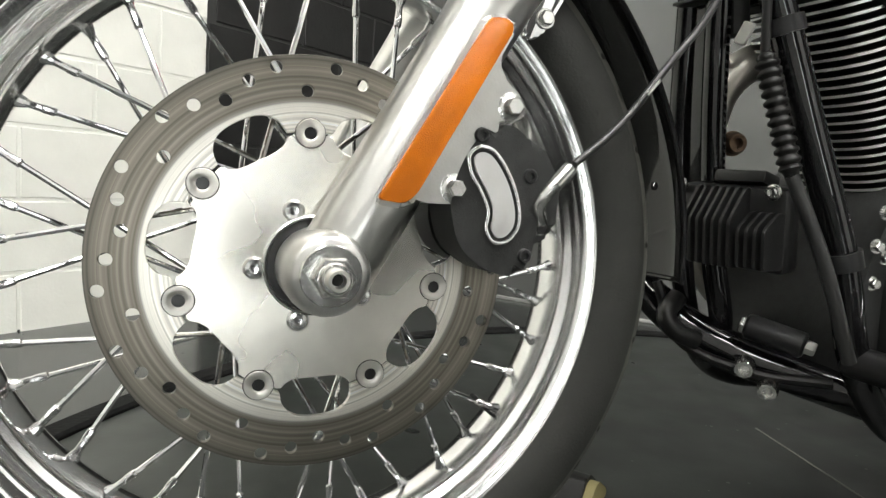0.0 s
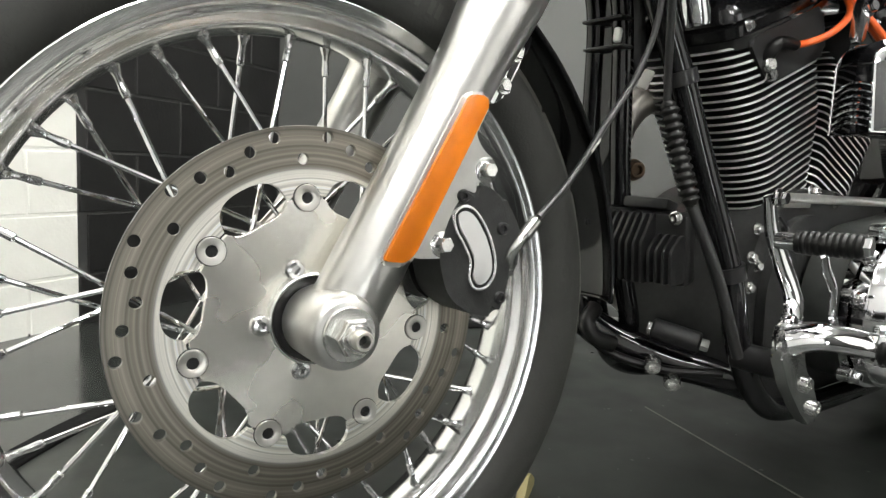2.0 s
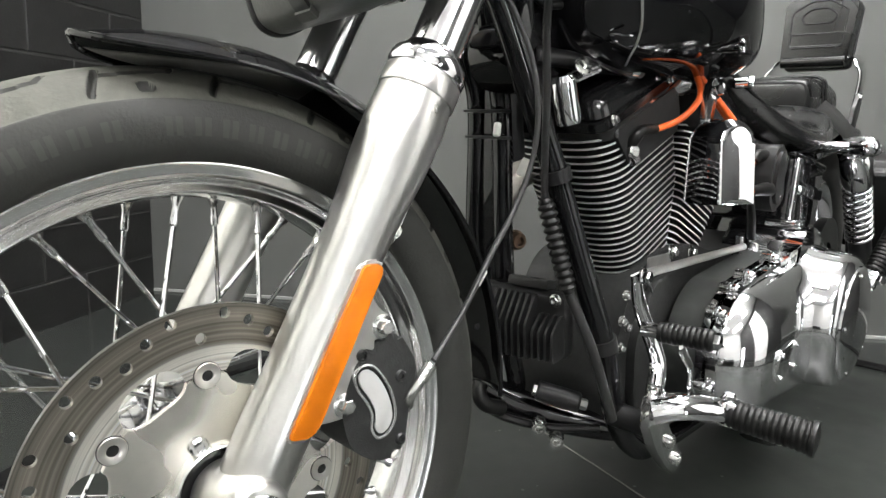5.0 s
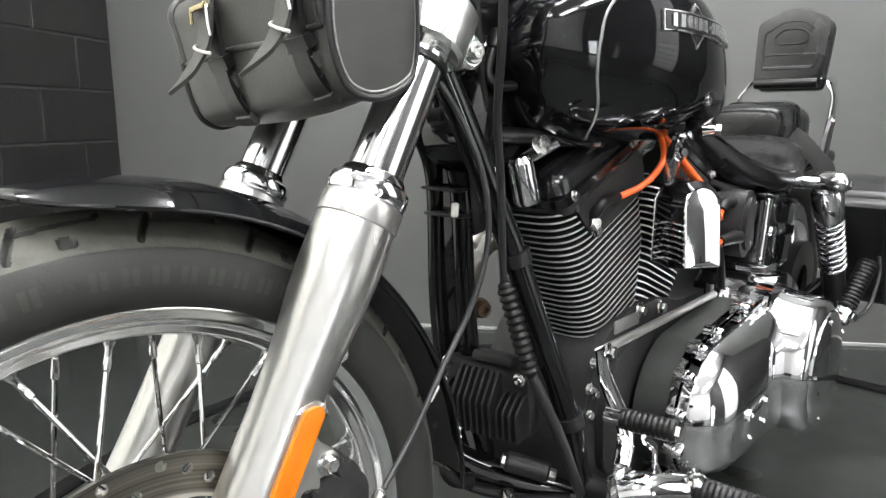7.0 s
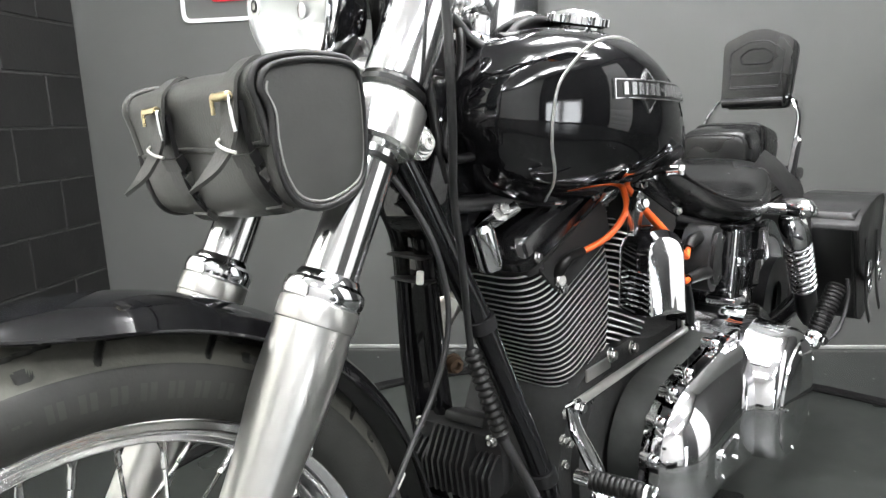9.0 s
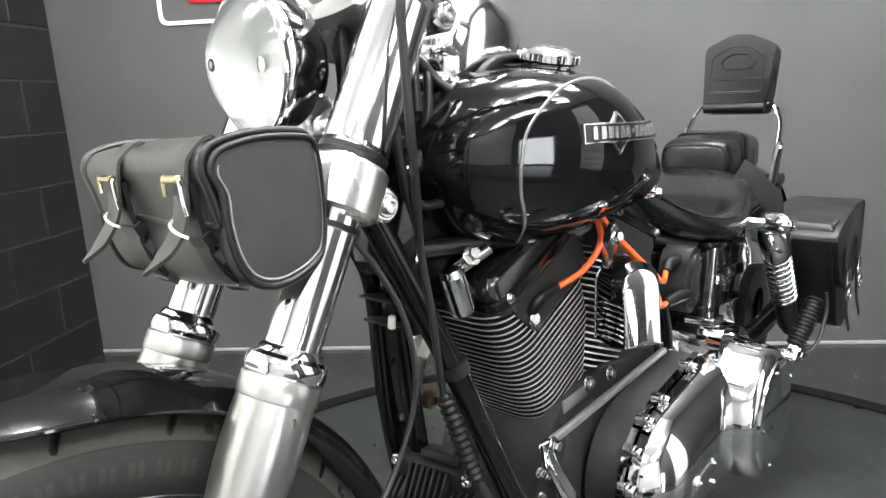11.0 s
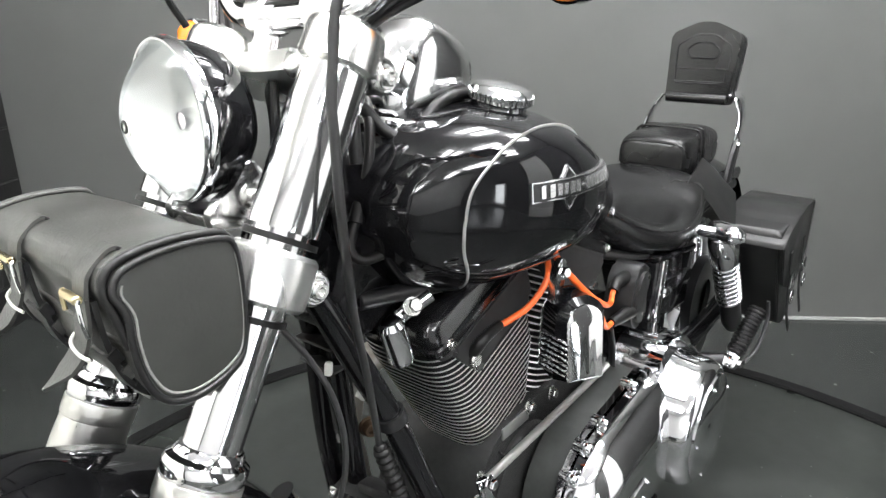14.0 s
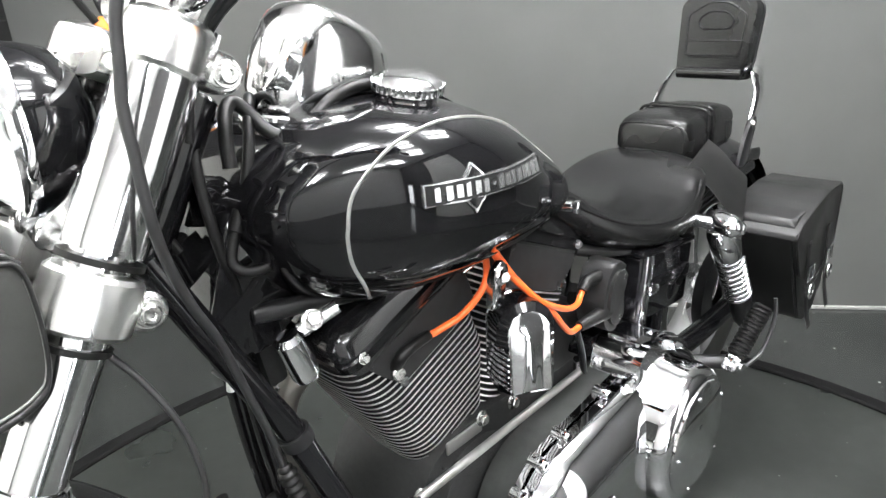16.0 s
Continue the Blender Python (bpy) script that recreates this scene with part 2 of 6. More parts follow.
def share(ob, parent, m, name=""):
    """Another object on the same mesh."""
    o = new(name or ob.name.split(".")[0], ob.data)
    o.parent = parent
    o.matrix_local = m
    return o


def thing(name, label, category, loc=(0, 0, 0), group=""):
    e = new(name)
    e.location = loc
    e.empty_display_size = 0.05
    return tagged(e, label, category, group)


def axis_m(a, b):
    """A pose at a whose z axis points to b."""
    a, b = Vector(a), Vector(b)
    return Matrix.Translation(a) @ (b - a).to_track_quat("Z", "Y").to_matrix().to_4x4()


def rev(profile, seg=32, m=None, bm=None, a0=0.0, a1=360.0):
    """Turns a profile of (radius, height) round the z axis."""
    bm = bm or bmesh.new()
    full = abs(a1 - a0) >= 360
    n = seg if full else seg + 1
    rings = []
    for i in range(n):
        a = radians(a0 + (a1 - a0) * i / seg)
        rings.append([bm.verts.new((r * math.cos(a), r * math.sin(a), h)) for r, h in profile])
    for i in range(seg):
        p, q = rings[i], rings[(i + 1) % n]
        for j in range(len(profile) - 1):
            if profile[j][0] < 1e-7 and profile[j + 1][0] < 1e-7:
                continue
            bm.faces.new((p[j], q[j], q[j + 1], p[j + 1]))
    new_v = [v for ring in rings for v in ring]
    bmesh.ops.remove_doubles(bm, verts=new_v, dist=1e-7)
    if m is not None:
        bmesh.ops.transform(bm, matrix=m, verts=[v for v in new_v if v.is_valid])
    return bm


def rod(a, b, r, seg=16, bevel=0.0, r2=None, bm=None):
    L = (Vector(b) - Vector(a)).length
    r2 = r if r2 is None else r2
    if bevel:
        pr = [(0, 0), (r - bevel, 0), (r, bevel), (r2, L - bevel), (r2 - bevel, L), (0, L)]
    else:
        pr = [(0, 0), (r, 0), (r2, L), (0, L)]
    return rev(pr, seg, axis_m(a, b), bm)


def turned(a, b, profile, seg=32, bm=None):
    """A turned part along a to b; profile of (radius, fraction of the length)."""
    L = (Vector(b) - Vector(a)).length
    return rev([(r, f * L) for r, f in profile], seg, axis_m(a, b), bm)


def spline(points, n=8, closed=False):
    """Catmull-Rom through the points."""
    p = [Vector(q) for q in points]
    if len(p) < 3:
        return p
    out = []
    N = len(p)
    for i in range(N if closed else N - 1):
        if closed:
            p0, p1, p2, p3 = p[i - 1], p[i], p[(i + 1) % N], p[(i + 2) % N]
        else:
            p1, p2 = p[i], p[i + 1]
            p0 = p[i - 1] if i else p1 * 2 - p2
            p3 = p[i + 2] if i + 2 < N else p2 * 2 - p1
        for k in range(n):
            t = k / n
            out.append(0.5 * (2 * p1 + (p2 - p0) * t + (2 * p0 - 5 * p1 + 4 * p2 - p3) * t * t + (3 * p1 - p0 - 3 * p2 + p3) * t ** 3))
    if not closed:
        out.append(p[-1])
    return out


def sweep(points, r, seg=10, n=8, closed=False, bm=None, flat=1.0, up=None, smooth=True):
    """A tube along a smooth line. r: one radius or a function of the fraction; flat: squashes it along the second axis."""
    bm = bm or bmesh.new()
    pts = spline(points, n, closed) if smooth else [Vector(p) for p in points]
    N = len(pts)
    rings, ref = [], Vector(up) if up else None
    for i, p in enumerate(pts):
        a = pts[i - 1] if (i or closed) else p
        b = pts[(i + 1) % N] if (i < N - 1 or closed) else p
        t = (b - a).normalized()
        if ref is None:
            ref = t.orthogonal()
        x = (ref - t * ref.dot(t))
        x = x.normalized() if x.length > 1e-6 else t.orthogonal().normalized()
        if up is None:
            ref = x
        y = t.cross(x)
        rr = r(i / max(1, N - 1)) if callable(r) else r
        rings.append([bm.verts.new(p + x * rr * math.cos(2 * math.pi * k / seg) + y * rr * flat * math.sin(2 * math.pi * k / seg)) for k in range(seg)])
    for i in range(N if closed else N - 1):
        a, b = rings[i], rings[(i + 1) % N]
        for k in range(seg):
            bm.faces.new((a[k], a[(k + 1) % seg], b[(k + 1) % seg], b[k]))
    if not closed:
        bm.faces.new(rings[0][::-1])
        bm.faces.new(rings[-1])
    return bm


def loft(rings, bm=None, caps=True, closed=True):
    bm = bm or bmesh.new()
    R = [[bm.verts.new(p) for p in ring] for ring in rings]
    n = len(R[0])
    for a, b in zip(R, R[1:]):
        for k in range(n if closed else n - 1):
            bm.faces.new((a[k], a[(k + 1) % n], b[(k + 1) % n], b[k]))
    if caps:
        bm.faces.new(R[0][::-1])
        bm.faces.new(R[-1])
    return bm


def box(sx, sy, sz, m=None, bevel=0.0, seg=2, bm=None):
    b = bmesh.new()
    bmesh.ops.create_cube(b, size=1)
    bmesh.ops.scale(b, vec=(sx, sy, sz), verts=b.verts)
    if bevel:
        bmesh.ops.bevel(b, geom=b.edges[:], offset=bevel, segments=seg, affect="EDGES", profile=0.5)
    if m is not None:
        b.transform(m)
    return merge(bm, b)


def merge(bm, b):
    if bm is None:
        return b
    me = bpy.data.meshes.new("tmp")
    b.to_mesh(me)
    b.free()
    bm.from_mesh(me)
    bpy.data.meshes.remove(me)
    return bm


def prism(outline, depth, m=None, bevel=0.0, seg=2, bm=None):
    """An outline in x, y drawn out along z by depth, with rounded edges."""
    b = bmesh.new()
    lo = [b.verts.new((x, y, 0)) for x, y in outline]
    hi = [b.verts.new((x, y, depth)) for x, y in outline]
    n = len(outline)
    b.faces.new(lo[::-1])
    top = b.faces.new(hi)
    for i in range(n):
        b.faces.new((lo[i], lo[(i + 1) % n], hi[(i + 1) % n], hi[i]))
    if bevel:
        es = [e for e in b.edges if abs(e.verts[0].co.z - e.verts[1].co.z) < 1e-9]
        bmesh.ops.bevel(b, geom=es, offset=bevel, segments=seg, affect="EDGES", profile=0.5)
    if m is not None:
        b.transform(m)
    return merge(bm, b)


def rounded(points, r, n=5):
    """Rounds the corners of a closed outline."""
    out, N = [], len(points)
    for i in range(N):
        p, a, b = Vector(points[i]), Vector(points[i - 1]), Vector(points[(i + 1) % N])
        u, v = (a - p), (b - p)
        d = min(r, u.length * 0.45, v.length * 0.45)
        s, e = p + u.normalized() * d, p + v.normalized() * d
        for k in range(n + 1):
            t = k / n
            out.append(tuple((s * (1 - t) ** 2 + p * 2 * t * (1 - t) + e * t * t)))
    return out


def cut_plate(loops, thick, bevel=0.0):
    """A flat plate from closed loops (the inner ones are holes), centred on z = 0."""
    cu = bpy.data.curves.new("plate", "CURVE")
    cu.dimensions = "2D"
    cu.fill_mode = "BOTH"
    cu.extrude = thick / 2 - bevel
    cu.bevel_depth = bevel
    cu.bevel_resolution = 1
    cu.offset = -bevel
    for lp in loops:
        s = cu.splines.new("POLY")
        s.points.add(len(lp) - 1)
        for q, (x, y) in zip(s.points, lp):
            q.co = (x, y, 0, 1)
        s.use_cyclic_u = True
    ob = bpy.data.objects.new("plate", cu)
    me = ob.to_mesh()
    bm = bmesh.new()
    bm.from_mesh(me)
    ob.to_mesh_clear()
    bpy.data.objects.remove(ob)
    bpy.data.curves.remove(cu)
    return bm


def circle(x, y, r, n=20):
    return [(x + r * math.cos(2 * math.pi * k / n), y + r * math.sin(2 * math.pi * k / n)) for k in range(n)]


def hexhead(c, d, r, h, washer=0.0, bm=None, socket=False):
    """A bolt head at c that stands out along d."""
    c, d = Vector(c), Vector(d).normalized()
    m = axis_m(c, c + d)
    bm = bm or bmesh.new()
    z0 = 0.0
    if washer:
        rev([(0, 0), (washer, 0), (washer, r * 0.2), (washer * 0.93, r * 0.26), (0, r * 0.26)], 24, m, bm)
        z0 = r * 0.26
    if socket:
        rev([(0, z0), (r, z0), (r, z0 + h * 0.7), (r * 0.82, z0 + h), (r * 0.5, z0 + h), (r * 0.46, z0 + h * 0.45), (0, z0 + h * 0.4)], 20, m, bm)
    else:
        rev([(0, z0), (r, z0), (r, z0 + h * 0.82), (r * 0.84, z0 + h), (0, z0 + h)], 6, m, bm)
    return bm


def side(y, flip=False):
    """A frame whose x, y lie on the world's x, z and whose z points to the machine's left (towards -y), at that y."""
    return Matrix(((1, 0, 0, 0), (0, 0, -1, y), (0, 1, 0, 0), (0, 0, 0, 1)))


# ---- the room ----
FLOOR_Z = -0.07
CORNER = Vector((0.903, 2.203, 0))
ALONG_GREY = Vector((0.574, -0.819, 0)).normalized()
ALONG_BLOCK = Vector((-0.857, -0.515, 0)).normalized()
GREY_LEN, BLOCK_LEN, ROOM_H = 4.4, 5.2, 2.95


def wall_slab(name, start, along, length, height, thick, mats, label):
    out = Vector((-along.y, along.x, 0))
    mid = CORNER + ALONG_GREY * GREY_LEN / 2 + ALONG_BLOCK * BLOCK_LEN / 2
    if (mid - start).dot(out) > 0:
        out = -out
    c = start + along * length / 2 + out * thick / 2
    ang = math.atan2(along.y, along.x)
    bm = box(length, thick, height, Matrix.Translation((c.x, c.y, FLOOR_Z + height / 2)) @ Matrix.Rotation(ang, 4, "Z"))
    return tagged(finish(bm, name, mats), label, "wall", kind="structure"), out


P_GREY = CORNER + ALONG_GREY * GREY_LEN
P_BLOCK = CORNER + ALONG_BLOCK * BLOCK_LEN
wall_slab("wall_east", CORNER - ALONG_GREY * 0.2, ALONG_GREY, GREY_LEN + 0.2, ROOM_H, 0.15, GREY_WALL, "smooth wall painted dark grey")
wall_north, BLOCK_OUT = wall_slab("wall_north", CORNER + ALONG_BLOCK * 0.002, ALONG_BLOCK, BLOCK_LEN, ROOM_H, 0.15, MORTAR, "concrete block wall painted black and white")
wall_slab("wall_south", P_GREY, ALONG_BLOCK, BLOCK_LEN, ROOM_H, 0.15, DARK_ROOM, "plain black painted wall")
# this side is unseen; its wall is kept pale to bounce light in
wall_slab("wall_west", P_BLOCK, ALONG_GREY, GREY_LEN, ROOM_H, 0.15, ROOM, "plain pale wall")

bm = bmesh.new()
quad = [CORNER, P_GREY, P_GREY + ALONG_BLOCK * BLOCK_LEN, P_BLOCK]
mid = sum(quad, Vector()) / 4
grown = [mid + (q - mid) * 1.06 for q in quad]
bm.faces.new([bm.verts.new((q.x, q.y, FLOOR_Z)) for q in grown])
bmesh.ops.solidify(bm, geom=bm.faces[:], thickness=0.08)
tagged(finish(bm, "floor", FLOOR), "dark grey coated concrete floor, slightly glossy", "floor", kind="structure")
for o in (bpy.data.objects["floor"],):
    top = max(v.co.z for v in o.data.vertices)
    for v in o.data.vertices:
        v.co.z += FLOOR_Z - top
bm = bmesh.new()
bm.faces.new([bm.verts.new((q.x, q.y, FLOOR_Z + ROOM_H)) for q in grown])
tagged(finish(bm, "ceiling", CEIL), "white painted ceiling", "ceiling", kind="structure")

# hanging square twin-tube ceiling lights; (-1.75, -0.85) and (-0.72, 0.78) are added fill
LAMPS = [(-1.15, -2.35), (-0.35, -2.55), (0.72, -0.95), (0.85, -1.75), (0.0, -0.45), (-1.75, -0.85), (-0.72, 0.78), (2.0, -0.55), (1.42, 0.18)]
for px, py in LAMPS:
    lamp = thing("ceiling_light", "white twin-tube fluorescent light hung under the ceiling", "ceiling light", (px, py, FLOOR_Z + ROOM_H - 0.12), "ceiling lights")
    part("housing", box(0.62, 0.10, 0.05, pose(0, 0, 0.02), 0.008), WHITE_SIGN, lamp)
    for dx in (-0.22, 0.22):
        part("hanger", rod((dx, 0, 0.04), (dx, 0, 0.12), 0.004, 8), ZINC, lamp)
    for dy in (-0.15, 0.15):
        part("diffuser", box(0.60, 0.19, 0.05, pose(0, dy, 0.0), 0.02, 3), PANEL, lamp)

# turning display platform
DISC_C, DISC_R = Vector((0.715, -0.211, 0)), 1.16
bm = rev([(0, 0), (DISC_R, 0), (DISC_R, FLOOR_Z), (0, FLOOR_Z)], 128, Matrix.Translation(DISC_C))
platform = tagged(finish(bm, "turntable_platform", DECK), "round grey display turntable deck, scuffed", "turntable", kind="structure")
bm = rev([(DISC_R + 0.001, FLOOR_Z), (DISC_R + 0.001, 0.004), (DISC_R + 0.006, 0.009), (DISC_R + 0.040, 0.009), (DISC_R + 0.046, 0.002), (DISC_R + 0.046, FLOOR_Z)], 160)
part("edge_trim", bm, EDGING, platform, "black rubber edging round the deck", Matrix.Translation(DISC_C))

# blocks of the north wall
BLOCK_L, BLOCK_H, JOINT = 0.375, 0.186, 0.008
BLOCK_BASE = -0.103
PAINT_EDGE = 0.968
block_meshes = {}


def block(s0, s1, row, white):
    key = (round(s1 - s0, 3), white)
    if key not in block_meshes:
        b = box(s1 - s0 - JOINT, 0.008, BLOCK_H - JOINT, None, 0.0025, 1)
        me = bpy.data.meshes.new("block")
        b.to_mesh(me)
        b.free()
        me.materials.append(BLOCK_WHITE if white else BLOCK_BLACK)
        block_meshes[key] = me
    c = CORNER + ALONG_BLOCK * ((s0 + s1) / 2) - BLOCK_OUT * 0.001
    o = new("block", block_meshes[key])
    o.parent = wall_north
    o.matrix_local = Matrix.Translation((c.x, c.y, BLOCK_BASE + BLOCK_H * (row + 0.5))) @ Matrix.Rotation(math.atan2(ALONG_BLOCK.y, ALONG_BLOCK.x), 4, "Z")


for row in range(16):
    s = 0.004 - (BLOCK_L / 2 if row % 2 else 0.0)
    while s < 4.2:
        a, b = max(s, 0.004), s + BLOCK_L
        if a < PAINT_EDGE < b:
            if PAINT_EDGE - a > 0.03:
                block(a, PAINT_EDGE, row, False)
            if b - PAINT_EDGE > 0.03:
                block(PAINT_EDGE, b, row, True)
        elif b - a > 0.03:
            block(a, b, row, a >= PAINT_EDGE)
        s += BLOCK_L

# white bedding of the joints in the white part
m = Matrix.Translation(CORNER + ALONG_BLOCK * ((PAINT_EDGE + 4.6) / 2) + Vector((0, 0, FLOOR_Z + 1.4))) @ Matrix.Rotation(math.atan2(ALONG_BLOCK.y, ALONG_BLOCK.x), 4, "Z")
part("white_joint_bed", box(4.6 - PAINT_EDGE - 0.01, 0.005, 2.79), BLOCK_WHITE, wall_north, "", m)

# white roll-up door and a low daylight window in the dark wall
SOUTH_IN = Vector((-ALONG_BLOCK.y, ALONG_BLOCK.x, 0))
if SOUTH_IN.dot(CORNER - P_GREY) < 0:
    SOUTH_IN = -SOUTH_IN


def on_south(s, z, off):
    c = P_GREY + ALONG_BLOCK * s + SOUTH_IN * off
    return Matrix.Translation((c.x, c.y, z)) @ Matrix.Rotation(math.atan2(ALONG_BLOCK.y, ALONG_BLOCK.x), 4, "Z")


dr = tagged(finish(box(1.40, 0.03, 2.60, on_south(2.28, FLOOR_Z + 1.30, 0.012), 0.006), "door_1", DOOR_WHITE), "white roll-up door in the black wall", "door", kind="structure")
for k in range(12):
    part("door_slat", box(1.34, 0.012, 0.205, on_south(2.28, FLOOR_Z + 0.115 + k * 0.212, 0.030), 0.004), DOOR_WHITE, dr)
win = tagged(finish(box(0.44, 0.03, 1.06, on_south(4.62, FLOOR_Z + 0.55, 0.012), 0.006), "window_1", WHITE_SIGN), "low bright daylight window with a white frame", "window", kind="structure")
part("pane", box(0.32, 0.008, 0.94, on_south(4.62, FLOOR_Z + 0.55, 0.030), 0.002), DAYLIGHT, win, "bright daylight pane")

# sign on the grey wall
GREY_IN = -Vector((ALONG_GREY.y, -ALONG_GREY.x, 0))
if GREY_IN.dot(mid - CORNER) < 0:
    GREY_IN = -GREY_IN
SIGN_S = 0.43


def on_grey(s, z, off):
    c = CORNER + ALONG_GREY * s + GREY_IN * off
    zz = Vector((0, 0, 1))
    return Matrix(((ALONG_GREY.x, 0, GREY_IN.x, c.x), (ALONG_GREY.y, 0, GREY_IN.y, c.y), (0, 1, 0, z), (0, 0, 0, 1)))


wall_sign = thing("wall_sign", "white outlined wall sign with a red block", "sign", tuple(CORNER + ALONG_GREY * SIGN_S + Vector((0, 0, 1.19))))
inv = Matrix.Translation(-wall_sign.location)
outer = rounded([(0, 0), (0.85, 0), (0.85, 0.36), (0, 0.36)], 0.035)
inner = rounded([(0.014, 0.014), (0.836, 0.014), (0.836, 0.346), (0.014, 0.346)], 0.026)
bm = cut_plate([outer, inner], 0.006)
bm.transform(inv @ on_grey(SIGN_S, 1.185, 0.004))
part("outline", bm, WHITE_SIGN, wall_sign)
bm = prism(rounded([(0.12, 0.07), (0.25, 0.07), (0.25, 0.29), (0.12, 0.29)], 0.012), 0.006, inv @ on_grey(SIGN_S, 1.185, 0.002), 0.001)
part("red_block", bm, RED, wall_sign)
for k in range(5):
    bm = prism(rounded([(0.31 + k * 0.1, 0.09), (0.38 + k * 0.1, 0.09), (0.38 + k * 0.1, 0.27), (0.31 + k * 0.1, 0.27)], 0.01), 0.006, inv @ on_grey(SIGN_S, 1.185, 0.002), 0.001)
    part("bar", bm, WHITE_SIGN, wall_sign)

# base strip of the grey wall
bm = box(GREY_LEN, 0.012, 0.012, Matrix.Translation(CORNER + ALONG_GREY * GREY_LEN / 2 + GREY_IN * 0.006 + Vector((0, 0, FLOOR_Z + 0.006))) @ Matrix.Rotation(math.atan2(ALONG_GREY.y, ALONG_GREY.x), 4, "Z"), 0.002)
tagged(finish(bm, "baseboard", node_mat("pale_joint_line", (0.3, 0.3, 0.29), 0.5)), "thin pale sealant line at the wall's foot", "baseboard", kind="structure")

# pale joint across the deck and a wheel chock under the front wheel
a, b = Vector((0.879, 0.249, 0.0008)), Vector((0.720, -0.249, 0.0008))
seam_m = Matrix.Translation((a + b) / 2) @ Matrix.Rotation(math.atan2(b.y - a.y, b.x - a.x), 4, "Z")
part("deck_seam", box((b - a).length, 0.003, 0.0012, seam_m), node_mat("pale_seam", (0.2, 0.2, 0.18), 0.6), platform, "thin pale joint in the deck")
chock = thing("wheel_chock", "dark grey rubber wheel chock with a yellowed end", "chock", (0.385, 0.150, 0.0))
part("body", prism(rounded([(-0.045, 0.0), (0.045, 0.0), (0.040, 0.012), (0.0, 0.040), (-0.020, 0.040), (-0.045, 0.012)], 0.006), 0.09, Matrix.Rotation(radians(35), 4, "Z") @ Matrix(((1, 0, 0, 0), (0, 0, -1, 0.045), (0, 1, 0, 0), (0, 0, 0, 1))), 0.004, 2), RUBBER, chock)
part("end_cap", prism(rounded([(-0.040, 0.001), (0.040, 0.001), (0.034, 0.012), (0.0, 0.034), (-0.016, 0.034), (-0.040, 0.012)], 0.006), 0.012, Matrix.Rotation(radians(35), 4, "Z") @ Matrix(((1, 0, 0, 0), (0, 0, -1, -0.045), (0, 1, 0, 0), (0, 0, 0, 1))), 0.003, 2), node_mat("yellowed_plastic", (0.30, 0.26, 0.12), 0.6), chock, "yellowed end cap")


# ---- the motorcycle: front end, built straight ahead and then turned about the steering stem ----
WHEEL_Z = 0.331
RAKE = radians(29)
D = Vector((math.sin(RAKE), 0, math.cos(RAKE)))
BACK = Vector((math.cos(RAKE), 0, -math.sin(RAKE)))
STEM = Vector((0.0795, 0, WHEEL_Z))
STEER = Matrix.Translation(STEM) @ Matrix.Rotation(radians(-5.7), 4, D) @ Matrix.Translation(-STEM)

bike = thing("motorcycle", "black cruiser motorcycle with chrome trim and wire wheels on the turntable", "motorcycle")


def fpart(name, bm, mats, parent=None, label="", sharp=32):
    return part(name, bm, mats, parent or bike, label, STEER, sharp)


def leg(s, y, off=0.0):
    """A point s metres up the fork leg from the axle."""
    return Vector((0, 0, WHEEL_Z)) + BACK * (0.007 + off) + D * s + Vector((0, y, 0))


def hull(c0, r0, c1, r1, n=24):
    """Outline round two circles."""
    c0, c1 = Vector(c0), Vector(c1)
    d = c1 - c0
    base = math.atan2(d.y, d.x)
    off = math.acos((r0 - r1) / d.length)
    out = []
    for k in range(n + 1):
        a = base + off + (2 * math.pi - 2 * off) * k / n
        out.append((c0.x + r0 * math.cos(a), c0.y + r0 * math.sin(a)))
    for k in range(n + 1):
        a = base - off + 2 * off * k / n
        out.append((c1.x + r1 * math.cos(a), c1.y + r1 * math.sin(a)))
    return out


WHEEL_M = STEER @ Matrix.Translation((0, 0, WHEEL_Z))
SPIN = Matrix.Rotation(radians(90), 4, "X")  # local z to -y

# hub
front_wheel = part("front_wheel", rev([(0.0, 0.066), (0.03, 0.066), (0.034, 0.062), (0.034, 0.05), (0.056, 0.046), (0.057, 0.038), (0.034, 0.034), (0.026, 0.02), (0.026, -0.02), (0.034, -0.034), (0.057, -0.038), (0.056, -0.046), (0.03, -0.05), (0.03, -0.066), (0, -0.066)], 40), CHROME, bike, "wire-spoked chrome wheel with a black tyre", WHEEL_M @ SPIN)


def sub(name, bm, mats, label="", sharp=32, m=None):
    """A piece of the wheel, in the wheel's own frame (z along the axle to the left)."""
    return part(name, bm, mats, front_wheel, label, m, sharp)


# tyre
SECT = [(0.2475, 0.034), (0.2535, 0.0405), (0.262, 0.0468), (0.273, 0.0505), (0.284, 0.0512), (0.293, 0.0498), (0.2995, 0.0476), (0.3025, 0.0462), (0.3038, 0.0446), (0.3105, 0.0390), (0.3172, 0.0315), (0.3236, 0.0215), (0.3285, 0.0108), (0.331, 0.0)]


def sect_y(r):
    for (r0, y0), (r1, y1) in zip(SECT, SECT[1:]):
        if r0 <= r <= r1:
            return y0 + (y1 - y0) * (r - r0) / (r1 - r0)
    return 0.03


def seg_gap(p, a, b):
    """Distance of p from the segment a to b."""
    d = (b[0] - a[0], b[1] - a[1])
    t = max(0.0, min(1.0, ((p[0] - a[0]) * d[0] + (p[1] - a[1]) * d[1]) / (d[0] ** 2 + d[1] ** 2)))
    return math.hypot(p[0] - a[0] - d[0] * t, p[1] - a[1] - d[1] * t)


